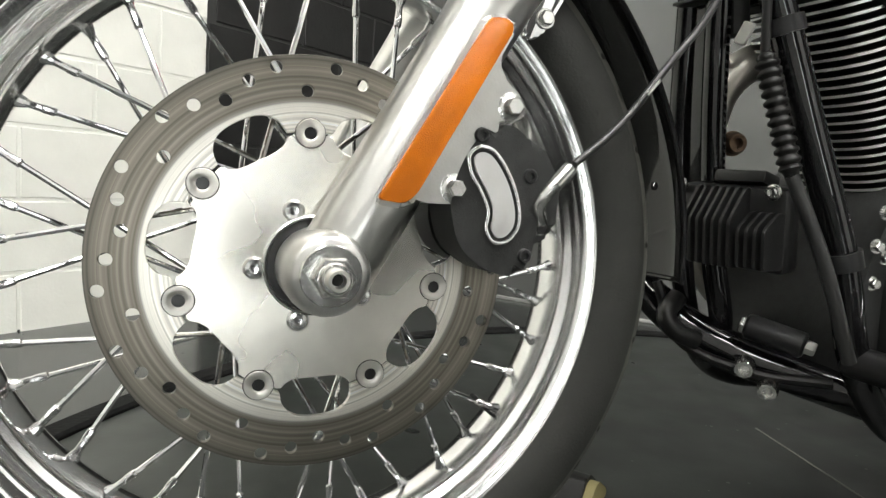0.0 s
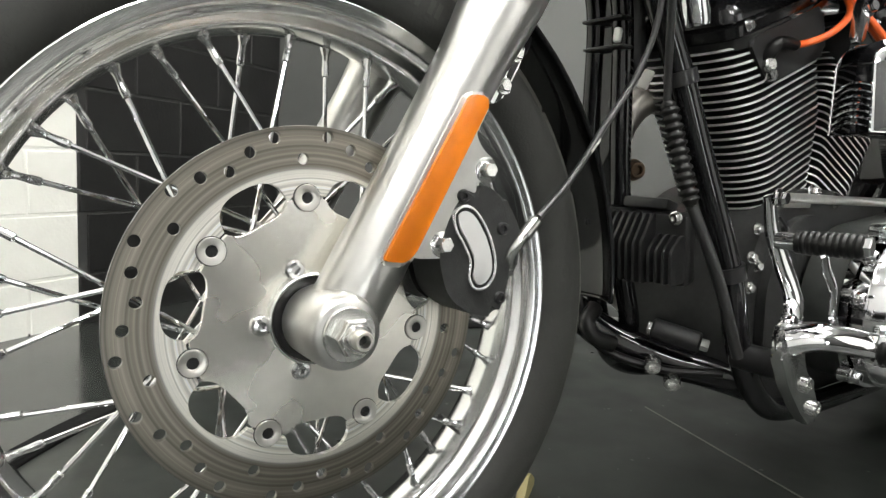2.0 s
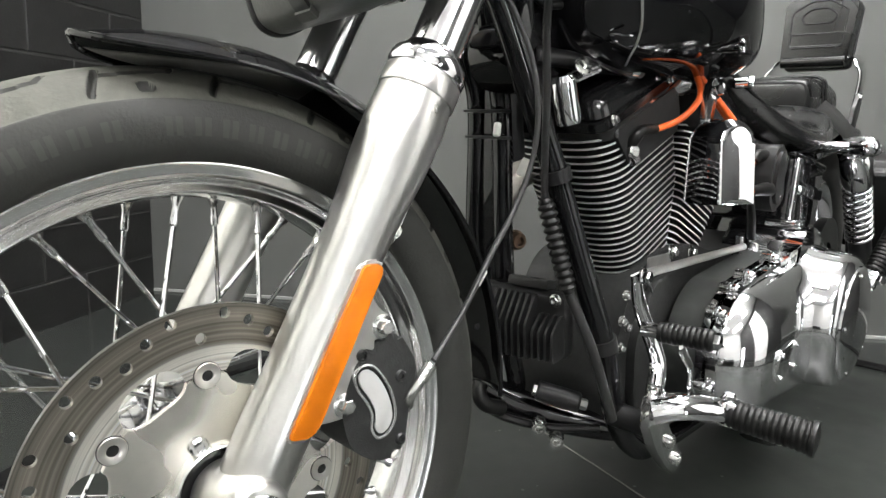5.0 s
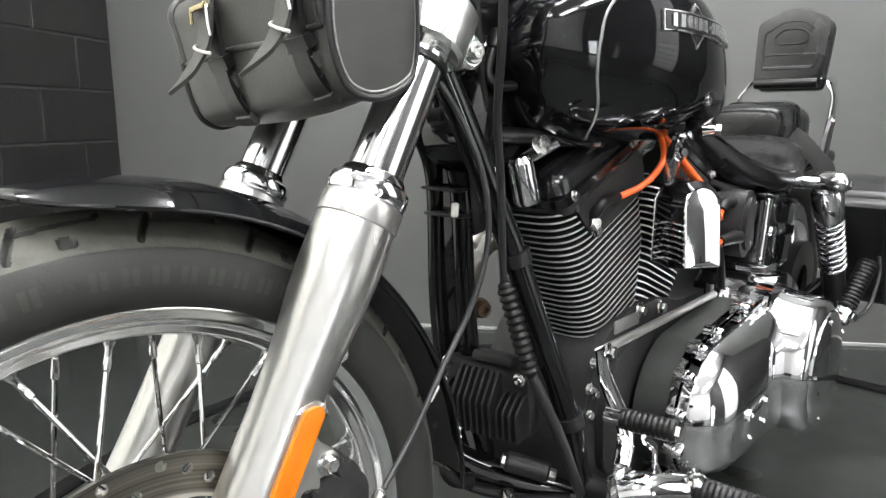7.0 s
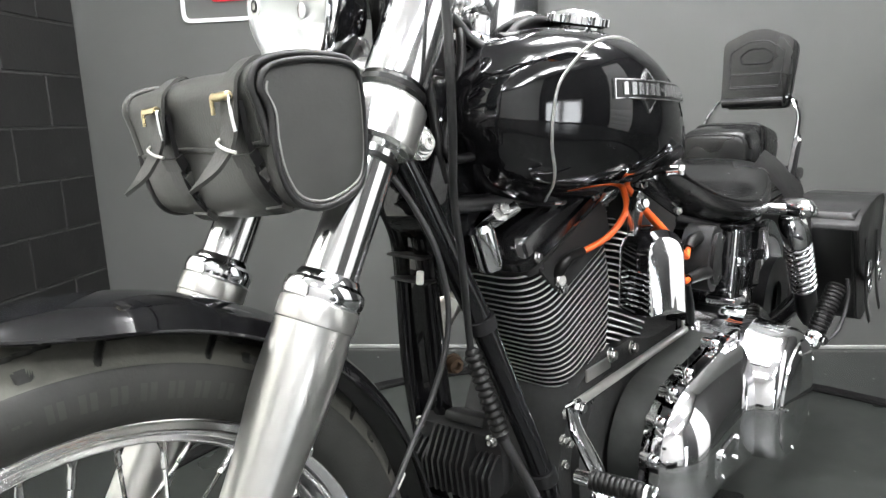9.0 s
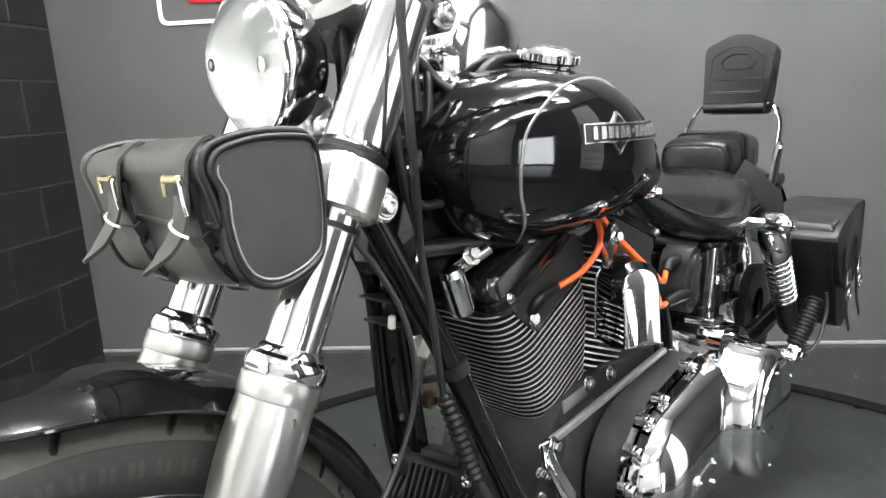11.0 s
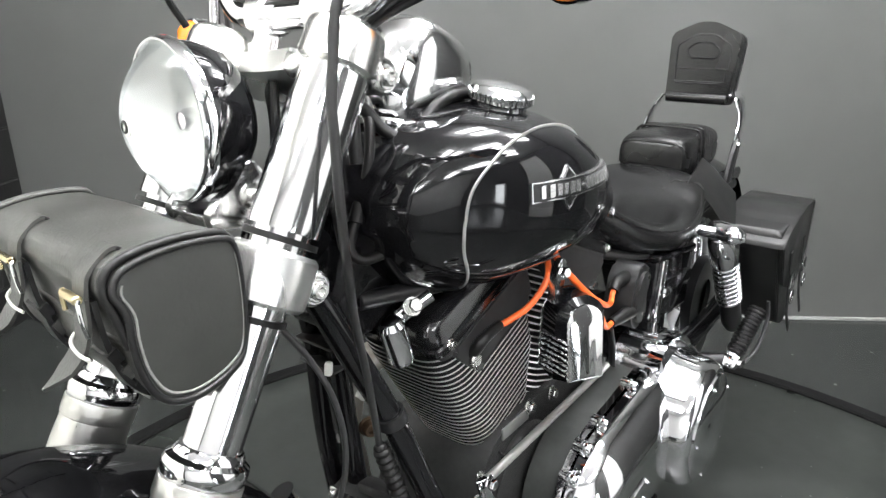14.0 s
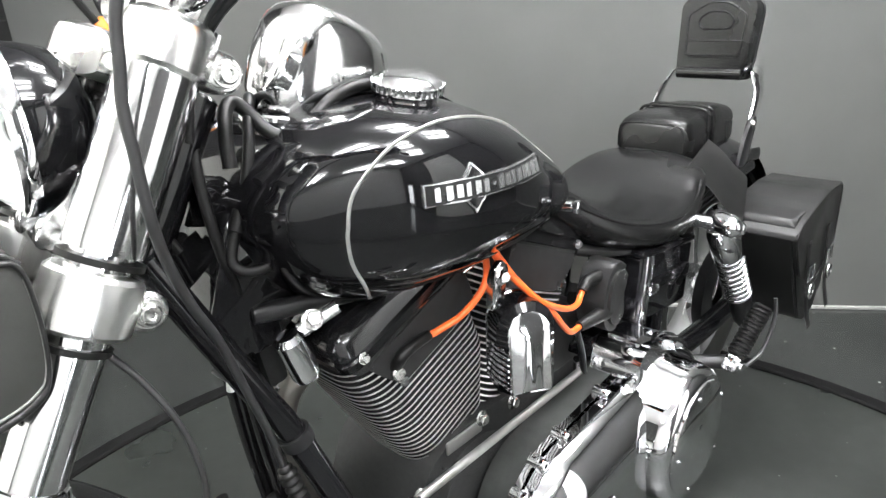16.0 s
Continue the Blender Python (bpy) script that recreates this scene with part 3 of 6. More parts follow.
DEG = math.radians(1) * 0.325
UNIT = [((5.0, 0.012), (6.2, 0.0185), 0.0017), ((6.2, 0.0185), (15.5, 0.0235), 0.0016), ((15.2, 0.015), (17.6, 0.0400), 0.0021)]
TREAD_CUTS = [((a + k * 16.364, b), (c + k * 16.364, d), w) for k in (0, 1) for (a, b), (c, d), w in UNIT] + [((26.2, 0.0370), (27.2, 0.0372), 0.0036)]
TREAD_CUTS = [((a * DEG, b), (c * DEG, d), w) for (a, b), (c, d), w in TREAD_CUTS]


def tyre_mesh(n=1584):
    low = [(p.x, p.y) for p in spline([(r, h, 0) for r, h in SECT if r < 0.3039], 2)]
    top = [(p.x, p.y) for p in spline([(r, h, 0) for r, h in SECT if r > 0.3030], 8)][1:]
    prof = low + top
    prof = prof + [(r, -h) for r, h in prof[-2::-1]]
    bm = bmesh.new()
    rings = []
    per = 2 * math.pi * 0.325 / 11
    start = 68 * DEG
    for i in range(n):
        ang = 2 * math.pi * i / n
        ring = []
        for r, h in prof:
            d = 0.0
            if r > 0.3039:
                arc = (ang * 0.325 - start + (0 if h > 0 else per / 2)) % per
                for a, b, w in TREAD_CUTS:
                    for shift in (0.0, per):
                        if min(a[0], b[0]) - w - 0.001 < arc + shift < max(a[0], b[0]) + w + 0.001:
                            g = seg_gap((arc + shift, abs(h)), a, b)
                            d = max(d, 0.0055 * max(0.0, min(1.0, (w + 0.0004 - g) / 0.0008)))
            rr = r - d
            ring.append(bm.verts.new((rr * math.cos(ang), rr * math.sin(ang), h)))
        rings.append(ring)
    for i in range(n):
        p, q = rings[i], rings[(i + 1) % n]
        for j in range(len(prof) - 1):
            f = bm.faces.new((p[j], q[j], q[j + 1], p[j + 1]))
            cutin = math.hypot(p[j].co.x, p[j].co.y) < prof[j][0] - 0.001 or math.hypot(q[j + 1].co.x, q[j + 1].co.y) < prof[j + 1][0] - 0.001
            f.material_index = 1 if prof[j][0] > 0.3030 and prof[j + 1][0] > 0.3030 and not cutin else 0
    return bm


sub("tyre", tyre_mesh(), [TYRE, TREAD], "black road tyre with dusty cut tread and raised sidewall marks", 40)
# raised marks on the sidewall, plain bars
for start in (123.5, -60.0):
    for k in range(15):
        for half in (-1, 1):
            a0 = start - 4.45 * k + 0.78 * half
            hgt = 0.0012 if k == 6 else 0.0072
            rows = []
            for rr in np.linspace(0.2825 - hgt, 0.2825 + hgt, 5):
                rows.append([Vector((rr * math.cos(radians(a)), rr * math.sin(radians(a)), sect_y(rr) + 0.0005)) for a in np.linspace(a0 - 0.52, a0 + 0.52, 3)])
            bm = loft(rows, caps=False, closed=False)
            bmesh.ops.solidify(bm, geom=bm.faces[:], thickness=0.0012)
            sub("sidewall_mark", bm, TYRE_MARK)

# rim
RIM = [(0.2445, 0.0335), (0.2555, 0.0375), (0.2575, 0.0395), (0.2572, 0.0418), (0.2545, 0.0425), (0.2515, 0.0408), (0.2475, 0.0400), (0.2440, 0.0385), (0.2418, 0.0345), (0.2405, 0.030), (0.2375, 0.0265), (0.2330, 0.0245), (0.2305, 0.0215), (0.2290, 0.016), (0.2268, 0.008), (0.226, 0.0)]
prof = RIM + [(r, -h) for r, h in RIM[-2::-1]] + [(0.2435, -0.030), (0.2355, -0.015), (0.2355, 0.015), (0.2435, 0.030), (0.2445, 0.0335)]
sub("rim", rev(prof, 160), CHROME_RIM, "chromed steel spoke rim", 40)

# spokes: forty, crossing, with nipples
nipple_pr = [(0, 0), (0.0021, 0), (0.0032, 0.0015), (0.0033, 0.008), (0.0028, 0.0105), (0.0028, 0.018), (0.0042, 0.0215), (0.0055, 0.026), (0, 0.027)]
spoke0 = nip0 = None
for k in range(40):
    sgn = -1 if k % 2 == 0 else 1
    lead = 1 if ((k - 1) // 2) % 2 == 0 else -1
    a_rim = 360 / 40 * k + 8.2
    a_hub = a_rim + lead * 74
    hub_p = Vector((0.052 * math.cos(radians(a_hub)), 0.052 * math.sin(radians(a_hub)), sgn * (0.044 if lead > 0 else 0.040)))
    rim_p = Vector((0.2275 * math.cos(radians(a_rim)), 0.2275 * math.sin(radians(a_rim)), sgn * 0.006))
    L = (rim_p - hub_p).length
    if spoke0 is None:
        spoke0 = sub("spoke", rod((0, 0, 0), (0, 0, L), 0.0021, 8), CHROME)
        nip0 = sub("spoke_nipple", rev(nipple_pr, 10), CHROME_WORN)
        spoke0.matrix_local = axis_m(hub_p, rim_p)
        nip0.matrix_local = axis_m(rim_p - (rim_p - hub_p).normalized() * 0.0255, rim_p)
    else:
        share(spoke0, front_wheel, axis_m(hub_p, rim_p))
        share(nip0, front_wheel, axis_m(rim_p - (rim_p - hub_p).normalized() * 0.0255, rim_p))

# brake disc: rotor ring with drilled holes, carrier, buttons, bolts
DISC_H = 0.0685
GAP0 = 93.4


def scallop(a):
    """0 to 1: how far the windows between the buttons open at this angle."""
    d = ((a - GAP0 - 180 / 7) % (360 / 7))
    d = min(d, 360 / 7 - d) / 15.5
    return (1 - d ** 3.2) ** 0.6 if d < 1 else 0.0


rotor_in = [((0.0943 + 0.0169 * scallop(a)) * math.cos(radians(a)), (0.0943 + 0.0169 * scallop(a)) * math.sin(radians(a))) for a in np.arange(0, 360, 1.0)]
carrier_out = [((0.0921 - 0.0099 * scallop(a)) * math.cos(radians(a)), (0.0921 - 0.0099 * scallop(a)) * math.sin(radians(a))) for a in np.arange(0, 360, 1.0)]
HOLE_R = (0.134, 0.140, 0.1225, 0.140, 0.134, 0.127)
holes = []
for k in range(42):
    a = radians(76.8 + 360 / 42 * k)
    r = HOLE_R[k % 6]
    holes.append(circle(r * math.cos(a), r * math.sin(a), 0.0044, 18))
at_disc = Matrix.Translation((0, 0, DISC_H))
sub("brake_rotor", cut_plate([circle(0, 0, 0.1475, 180), rotor_in] + holes, 0.005, 0.0004), ROTOR, "drilled steel brake rotor with a worn dark track", 8, at_disc)
sub("rotor_carrier", cut_plate([carrier_out, circle(0, 0, 0.030, 60)], 0.0055, 0.0004), CARRIER, "brushed steel rotor carrier plate", 8, at_disc)
btn0 = bolt0 = None
for k in range(7):
    a = radians(GAP0 + 360 / 7 * k)
    m = Matrix.Translation((0.093 * math.cos(a), 0.093 * math.sin(a), DISC_H - 0.004))
    if btn0 is None:
        # black disc under each button paints the shade of its gap
        ring0 = sub("button_gap", rev([(0, 0.0072), (0.0109, 0.0072), (0.0109, 0.002)], 28), BADGE_DARK, m=m)
        btn0 = sub("rotor_button", rev([(0, 0.0072), (0.0030, 0.0070), (0.0033, 0.0050), (0.0043, 0.0050), (0.0045, 0.0084), (0.0053, 0.0088), (0.0099, 0.0088), (0.0103, 0.0083), (0.0103, 0)], 28), STEEL, m=m)
    else:
        share(btn0, front_wheel, m)
        share(ring0, front_wheel, m)
for k in range(5):
    a = radians(112 + 72 * k)
    m = Matrix.Translation((0.041 * math.cos(a), 0.041 * math.sin(a), DISC_H + 0.0028))
    if bolt0 is None:
        bolt0 = sub("rotor_bolt", rev([(0.0079, 0), (0.0079, 0.0028), (0.0062, 0.0048), (0.0036, 0.0052), (0.0032, 0.003), (0, 0.0026)], 22), CHROME_WORN, m=m)
    else:
        share(bolt0, front_wheel, m)
sub("dust_seal", rev([(0.0145, 0.0735), (0.033, 0.0735), (0.0335, 0.066)], 40), BADGE_DARK, "black wheel bearing seal")
sub("seal_ring", rev([(0.0332, 0.070), (0.0332, 0.0765), (0.0345, 0.0775), (0.0358, 0.0765), (0.0358, 0.070)], 48), ZINC, "bright seal ring")
sub("axle_sleeve", rev([(0.0145, 0.07), (0.0145, 0.09)], 24), STEEL)
sub("valve_stem", rod((0.2265 * math.cos(radians(-38)), 0.2265 * math.sin(radians(-38)), 0.002), (0.197 * math.cos(radians(-38)), 0.197 * math.sin(radians(-38)), 0.010), 0.0032, 10, 0.001), RUBBER)

# fork legs
for y, tag in ((-0.101, "left"), (0.101, "right")):
    a, b = leg(-0.012, y), leg(0.352, y)
    L = 0.364
    pr = [(0, 0), (0.018, 0), (0.0250, 0.004), (0.0284, 0.014), (0.0286, 0.070), (0.0276, 0.12), (0.0276, 0.20), (0.0288, 0.245), (0.0310, 0.272), (0.0336, 0.298), (0.0349, 0.322), (0.0350, 0.342), (0.0342, 0.362), (0.0336, 0.371), (0, 0.371)]
    bm = rev(pr, 48, axis_m(a, b))
    yo = -0.140 if y < 0 else 0.140
    yi = -0.0775 if y < 0 else 0.0775
    turned((0, yi, WHEEL_Z), (0, yo, WHEEL_Z), [(0, 0), (0.0262, 0), (0.0280, 0.06), (0.0282, 0.74), (0.0272, 0.88), (0.0250, 0.97), (0.0225, 1.0), (0, 1.0)], 40, bm)
    sl = fpart("fork_slider", bm, ALU, None, "satin aluminium fork slider", 45)
    if y < 0:
        # web that carries the caliper, shelf for the reflector
        web = rounded([(0.045, 0.388), (0.060, 0.380), (0.076, 0.379), (0.092, 0.380), (0.098, 0.392), (0.089, 0.404), (0.111, 0.438), (0.132, 0.441), (0.137, 0.455), (0.123, 0.464), (0.115, 0.476), (0.120, 0.505), (0.134, 0.545), (0.120, 0.548), (0.060, 0.43)], 0.010)
        part("caliper_lug", prism(web, 0.026, side(-0.095), 0.006, 3), ALU_CAST, sl, "cast lug for the brake caliper")
        shelf = rounded([(0.026, 0.377), (0.050, 0.374), (0.060, 0.386), (0.122, 0.500), (0.118, 0.508), (0.098, 0.508)], 0.006)
        part("reflector_bed", prism(shelf, 0.0285, side(-0.102), 0.004, 2), ALU_CAST, sl)
        refl = rounded([(0.029, 0.380), (0.048, 0.378), (0.056, 0.386), (0.1185, 0.499), (0.115, 0.505), (0.101, 0.505)], 0.004)
        part("reflector", prism(refl, 0.0045, side(-0.1300), 0.0012, 2), REFLECTOR, sl, "amber side reflector")
        br = rounded([(0.148, 0.508), (0.162, 0.508), (0.172, 0.524), (0.184, 0.545), (0.190, 0.565), (0.176, 0.570), (0.160, 0.548)], 0.007)
        part("fender_bracket", prism(br, 0.006, side(-0.080), 0.0015), CHROME, sl, "chrome fender bracket")
        bm = hexhead((0.166, -0.086, 0.524), (0, -1, 0), 0.006, 0.004, 0.008)
        hexhead((0.178, -0.086, 0.553), (0, -1, 0), 0.006, 0.004, 0.008, bm)
        part("bracket_bolt", bm, ZINC, sl)
    # chrome dust cap
    part("slider_band", rev([(0.0340, -0.003), (0.0351, -0.0022), (0.0354, 0), (0.0354, 0.0150), (0.0350, 0.0160), (0.0330, 0.0162)], 48, axis_m(leg(0.359, y), leg(0.5, y))), ALU, sl)
    cap = [(0.0330, 0.0163), (0.0346, 0.0180), (0.0346, 0.0200), (0.0358, 0.0222), (0.0358, 0.0285), (0.0345, 0.0325), (0.0300, 0.0358), (0.0285, 0.0400), (0.0268, 0.0425), (0.0245, 0.0430)]
    part("dust_cap", rev(cap, 48, axis_m(leg(0.359, y), leg(0.5, y))), CHROME, sl, "chrome dust cap")
    fpart("fork_tube", rod(leg(0.33, y), leg(0.74, y), 0.0245, 40), CHROME_SOFT, None, "chromed fork tube")
    fpart("tube_cover", turned(leg(0.588, y), leg(0.7315, y), [(0.0247, 0), (0.0308, 0.0), (0.0312, 0.03), (0.0312, 0.97), (0.0308, 1.0), (0.0247, 1.0)], 40), CHROME_SOFT, None, "chrome fork tube cover")
    # clamp collars
    bm = turned(leg(0.524, y), leg(0.572, y), [(0.0247, 0), (0.034, 0), (0.0375, 0.08), (0.0385, 0.5), (0.0375, 0.92), (0.034, 1), (0.0247, 1)], 40)
    lug = leg(0.548, y, 0.041)
    rod(lug + Vector((0, -0.016 if y < 0 else 0.016, 0)), lug + Vector((0, 0.022 if y < 0 else -0.022, 0)), 0.0165, 28, 0.003, bm=bm)
    box(0.05, 0.032, 0.03, Matrix.Translation(leg(0.548, y, 0.022)) @ Matrix.Rotation(RAKE, 4, "Y"), 0.005, bm=bm)
    lc = fpart("lower_clamp_collar", bm, POLISHED, None, "polished lower fork clamp")
    part("clamp_bolt", hexhead(lug + Vector((0, -0.016 if y < 0 else 0.016, 0)), (0, -1 if y < 0 else 1, 0), 0.0085, 0.006, 0.0115, socket=True), ZINC, lc)
    for s in (0.5115, 0.5805):
        part("rubber_band", turned(leg(s - 0.0026, y), leg(s + 0.0026, y), [(0.0247, 0), (0.0275 if s < 0.55 else 0.0325, 0), (0.0275 if s < 0.55 else 0.0325, 1), (0.0247, 1)], 32), RUBBER, lc, "black rubber band")
    bm = turned(leg(0.731, y), leg(0.776, y), [(0.0247, 0), (0.0335, 0), (0.0358, 0.08), (0.0360, 0.66), (0.0345, 0.82), (0.029, 0.94), (0.018, 1.0), (0, 1.0)], 40)
    lug = leg(0.748, y, 0.044)
    rod(lug + Vector((0, -0.014 if y < 0 else 0.014, 0)), lug + Vector((0, 0.02 if y < 0 else -0.02, 0)), 0.0165, 28, 0.003, bm=bm)
    box(0.06, 0.03, 0.034, Matrix.Translation(leg(0.748, y, 0.022)) @ Matrix.Rotation(RAKE, 4, "Y"), 0.006, bm=bm)
    uc = fpart("upper_clamp_collar", bm, POLISHED, None, "polished upper fork clamp")
    part("clamp_bolt", hexhead(lug + Vector((0, -0.014 if y < 0 else 0.014, 0)), (0, -1 if y < 0 else 1, 0), 0.0085, 0.006, 0.0115, socket=True), ZINC, uc)

# axle ends
AX = -0.1395
bm = turned((0, AX, WHEEL_Z), (0, AX - 0.004, WHEEL_Z), [(0, 0), (0.0196, 0), (0.0196, 0.7), (0.0188, 1), (0, 1)], 40)
fpart("axle_washer", bm, ZINC, None, "zinc axle washer")
bm = turned((0, AX - 0.004, WHEEL_Z), (0, AX - 0.016, WHEEL_Z), [(0.0070, 0), (0.0140, 0), (0.0140, 0.80), (0.0126, 1), (0.0070, 1)], 6)
turned((0, AX - 0.015, WHEEL_Z), (0, AX - 0.021, WHEEL_Z), [(0.0070, 0), (0.0102, 0), (0.0102, 0.6), (0.0090, 1), (0.0070, 1)], 24, bm)
fpart("axle_nut", bm, ZINC, None, "hex axle nut")
bm = turned((0, AX - 0.004, WHEEL_Z), (0, AX - 0.028, WHEEL_Z), [(0, 0), (0.0070, 0), (0.0070, 0.93), (0.0062, 1), (0.0044, 1), (0.0040, 0.70), (0, 0.68)], 24)
fpart("front_axle", bm, STEEL, None, "threaded front axle end")
# black disc puts the darkness of the bored end into colour
part("axle_hollow", turned((0, AX - 0.0212, WHEEL_Z), (0, AX - 0.0216, WHEEL_Z), [(0, 0), (0.0037, 0), (0.0037, 1), (0, 1)], 20), BADGE_DARK, bpy.data.objects["front_axle"])


# triple clamp bridges and stem
for s0, s1, yy, mat, lab in ((0.528, 0.566, 0.09, SATIN, "polished lower triple clamp"), (0.717, 0.737, 0.10, POLISHED, "polished upper triple clamp")):
    front = -0.038 if mat is POLISHED else -0.02
    prof2 = rounded([(front, -yy), (0.02, -yy), (0.05, -0.045), (0.062, 0), (0.05, 0.045), (0.02, yy), (front, yy), (front + 0.008, 0.04), (front + 0.008, -0.04)], 0.02)
    c = leg(s0, 0)
    m = Matrix(((BACK.x, 0, D.x, c.x), (0, 1, 0, 0), (BACK.z, 0, D.z, c.z), (0, 0, 0, 1)))
    fpart("triple_clamp", prism(prof2, s1 - s0, m, 0.009 if mat is POLISHED else 0.006, 5), POLISHED, None, lab, 60)
bm = rod(STEM + D * 0.50, STEM + D * 0.70, 0.030, 28, 0.003)
part("steering_head", bm, GLOSS, bike, "gloss black steering head")
fpart("stem_nut", turned(STEM + D * 0.712, STEM + D * 0.765, [(0, 0), (0.022, 0), (0.022, 0.4), (0.016, 0.5), (0.015, 0.9), (0.010, 1), (0, 1)], 24), CHROME)

# front fender
def fender_mesh(a0, a1, r_mid, half, drop, n=64, mcs=17, tip=0.0):
    rows = []
    for i in range(n + 1):
        f = i / n
        a = radians(a0 + (a1 - a0) * f)
        hw = half * min(1.0, (0.06 + 0.94 * math.sqrt(max(0.0, 1 - (1 - min(1, f / tip)) ** 2.2))) if tip and f < tip else 1.0) * (1 - 0.12 * max(0, (f - 0.55) / 0.45))
        row = []
        for j in range(mcs):
            u = -1 + 2 * j / (mcs - 1)
            r = r_mid - drop * (hw / half) ** 1.3 * abs(u) ** 2.6
            row.append(Vector((r * math.cos(a), u * hw, WHEEL_Z + r * math.sin(a))))
        rows.append(row)
    return loft(rows, caps=False, closed=False), rows


bm, rows = fender_mesh(100.5, -2.0, 0.357, 0.066, 0.024, n=90, tip=0.19)
bmesh.ops.solidify(bm, geom=bm.faces[:], thickness=0.0022)
fender = fpart("front_fender", bm, GLOSS, None, "gloss black front fender", 50)
edge = [r[0] for r in rows] + rows[-1][1:-1] + [r[-1] for r in rows[::-1]] + rows[0][-2:0:-1]
part("rolled_edge", sweep(edge, 0.0026, 8, 1, closed=True), GLOSS, fender)
for y in (-0.062, 0.062):
    pl = rounded([(0.145, 0.585), (0.20, 0.55), (0.215, 0.575), (0.16, 0.625)], 0.01)
    part("fender_mount", prism(pl, 0.004, side(y), 0.001), GLOSS, fender)
bm = hexhead((0.300, -0.055, 0.405), (0.3, -1, 0), 0.004, 0.003)
part("fender_rivet", bm, GLOSS, fender)

# caliper
outl = rounded([(0.080, 0.380), (0.090, 0.350), (0.120, 0.333), (0.152, 0.329), (0.164, 0.342), (0.171, 0.368), (0.169, 0.400), (0.162, 0.422), (0.144, 0.436), (0.118, 0.437), (0.098, 0.420), (0.086, 0.400)], 0.014)
outl = [(0.092 + (x - 0.092) * 0.76, z) for x, z in outl]
caliper = fpart("brake_caliper", prism(outl, 0.046, side(-0.0755), 0.009, 4), WRINKLE, None, "black brake caliper with a silver bean-shaped badge", 40)
inn = rounded([(0.150, 0.345), (0.182, 0.360), (0.185, 0.400), (0.165, 0.432), (0.140, 0.432), (0.158, 0.40)], 0.008)
part("caliper_bridge", prism(inn, 0.07, side(-0.022), 0.006, 2), WRINKLE, caliper)
inn = rounded([(0.085, 0.375), (0.095, 0.345), (0.125, 0.330), (0.16, 0.34), (0.17, 0.40), (0.14, 0.43), (0.10, 0.415)], 0.014)
part("inner_half", prism(inn, 0.035, side(-0.028), 0.006, 2), WRINKLE, caliper)
bean = [(0.1005, 0.4185), (0.0925, 0.4110), (0.0945, 0.398), (0.1035, 0.384), (0.1095, 0.371), (0.1085, 0.358), (0.1155, 0.3475), (0.1275, 0.3480), (0.1365, 0.3585), (0.1375, 0.373), (0.1315, 0.392), (0.1215, 0.4085), (0.1115, 0.4175)]
bean = [tuple(p.xy) for p in spline([(x, z, 0) for x, z in bean], 5, True)]
bean = [(0.1155 + (x - 0.1155) * 0.95, 0.3870 + (z - 0.383) * 0.95) for x, z in bean]


def grown_by(o, d):
    """The outline moved inwards by d."""
    out = []
    n = len(o)
    for i in range(n):
        a, b = Vector(o[i - 1]), Vector(o[(i + 1) % n])
        t = (b - a).normalized()
        nn = Vector((-t.y, t.x))
        out.append(tuple(Vector(o[i]) + nn * d))
    return out


sgn_b = 1 if sum(bean[i - 1][0] * bean[i][1] - bean[i][0] * bean[i - 1][1] for i in range(len(bean))) > 0 else -1
part("badge_rim", cut_plate([bean, grown_by(bean, 0.0026 * sgn_b)], 0.004, 0.0006), BADGE, caliper, "silver badge rim", m=side(-0.1225))
part("badge_groove", prism(grown_by(bean, 0.0027 * sgn_b), 0.0015, side(-0.1212), 0), BADGE_DARK, caliper)
part("badge", prism(grown_by(bean, 0.0052 * sgn_b), 0.003, side(-0.1214), 0.0008), BADGE_MATTE, caliper, "silver bean-shaped badge")
for x, z in ((0.1255, 0.449), (0.086, 0.390)):
    part("caliper_bolt", hexhead((x, -0.1195, z), (0, -1, 0), 0.0066, 0.008, 0.0108), ZINC, caliper, "zinc hex bolt")
for x, z in ((0.143, 0.402), (0.142, 0.345), (0.104, 0.428)):
    part("pin_bolt", hexhead((x, -0.119, z), (0, -1, 0), 0.0055, 0.005, socket=True), SATIN, caliper)

# brake line: banjo, metal neck, hose up to the clamp
part("banjo_bolt", hexhead((0.157, -0.096, 0.366), (0.35, -1, 0), 0.0075, 0.012, 0.0105), CHROME, caliper, "chrome banjo bolt")
bm = sweep([(0.158, -0.114, 0.370), (0.150, -0.124, 0.380), (0.154, -0.130, 0.392), (0.170, -0.132, 0.410)], 0.0048, 12)
rod((0.158, -0.1305, 0.396), (0.170, -0.132, 0.410), 0.0058, 14, 0.001, bm=bm)
part("banjo_neck", bm, ZINC, caliper)
hose = [STEER @ Vector((0.172, -0.132, 0.412)), (0.205, -0.128, 0.452), (0.250, -0.124, 0.503), (0.284, -0.124, 0.545), (0.303, -0.128, 0.592), (0.306, -0.130, 0.640), (0.299, -0.124, 0.690), (0.284, -0.112, 0.732), (0.266, -0.102, 0.764)]
part("brake_hose", sweep(hose, 0.0029, 12, 10), CABLE, bike, "grey-black brake hose")
for k in range(7):
    f = k * 0.0022
    part("hose_print", box(0.0012, 0.0008, 0.0030, Matrix.Translation((0.226 + f * 0.68, -0.1305, 0.4765 + f * 0.75)), 0.0), PALE_PLASTIC, bike)

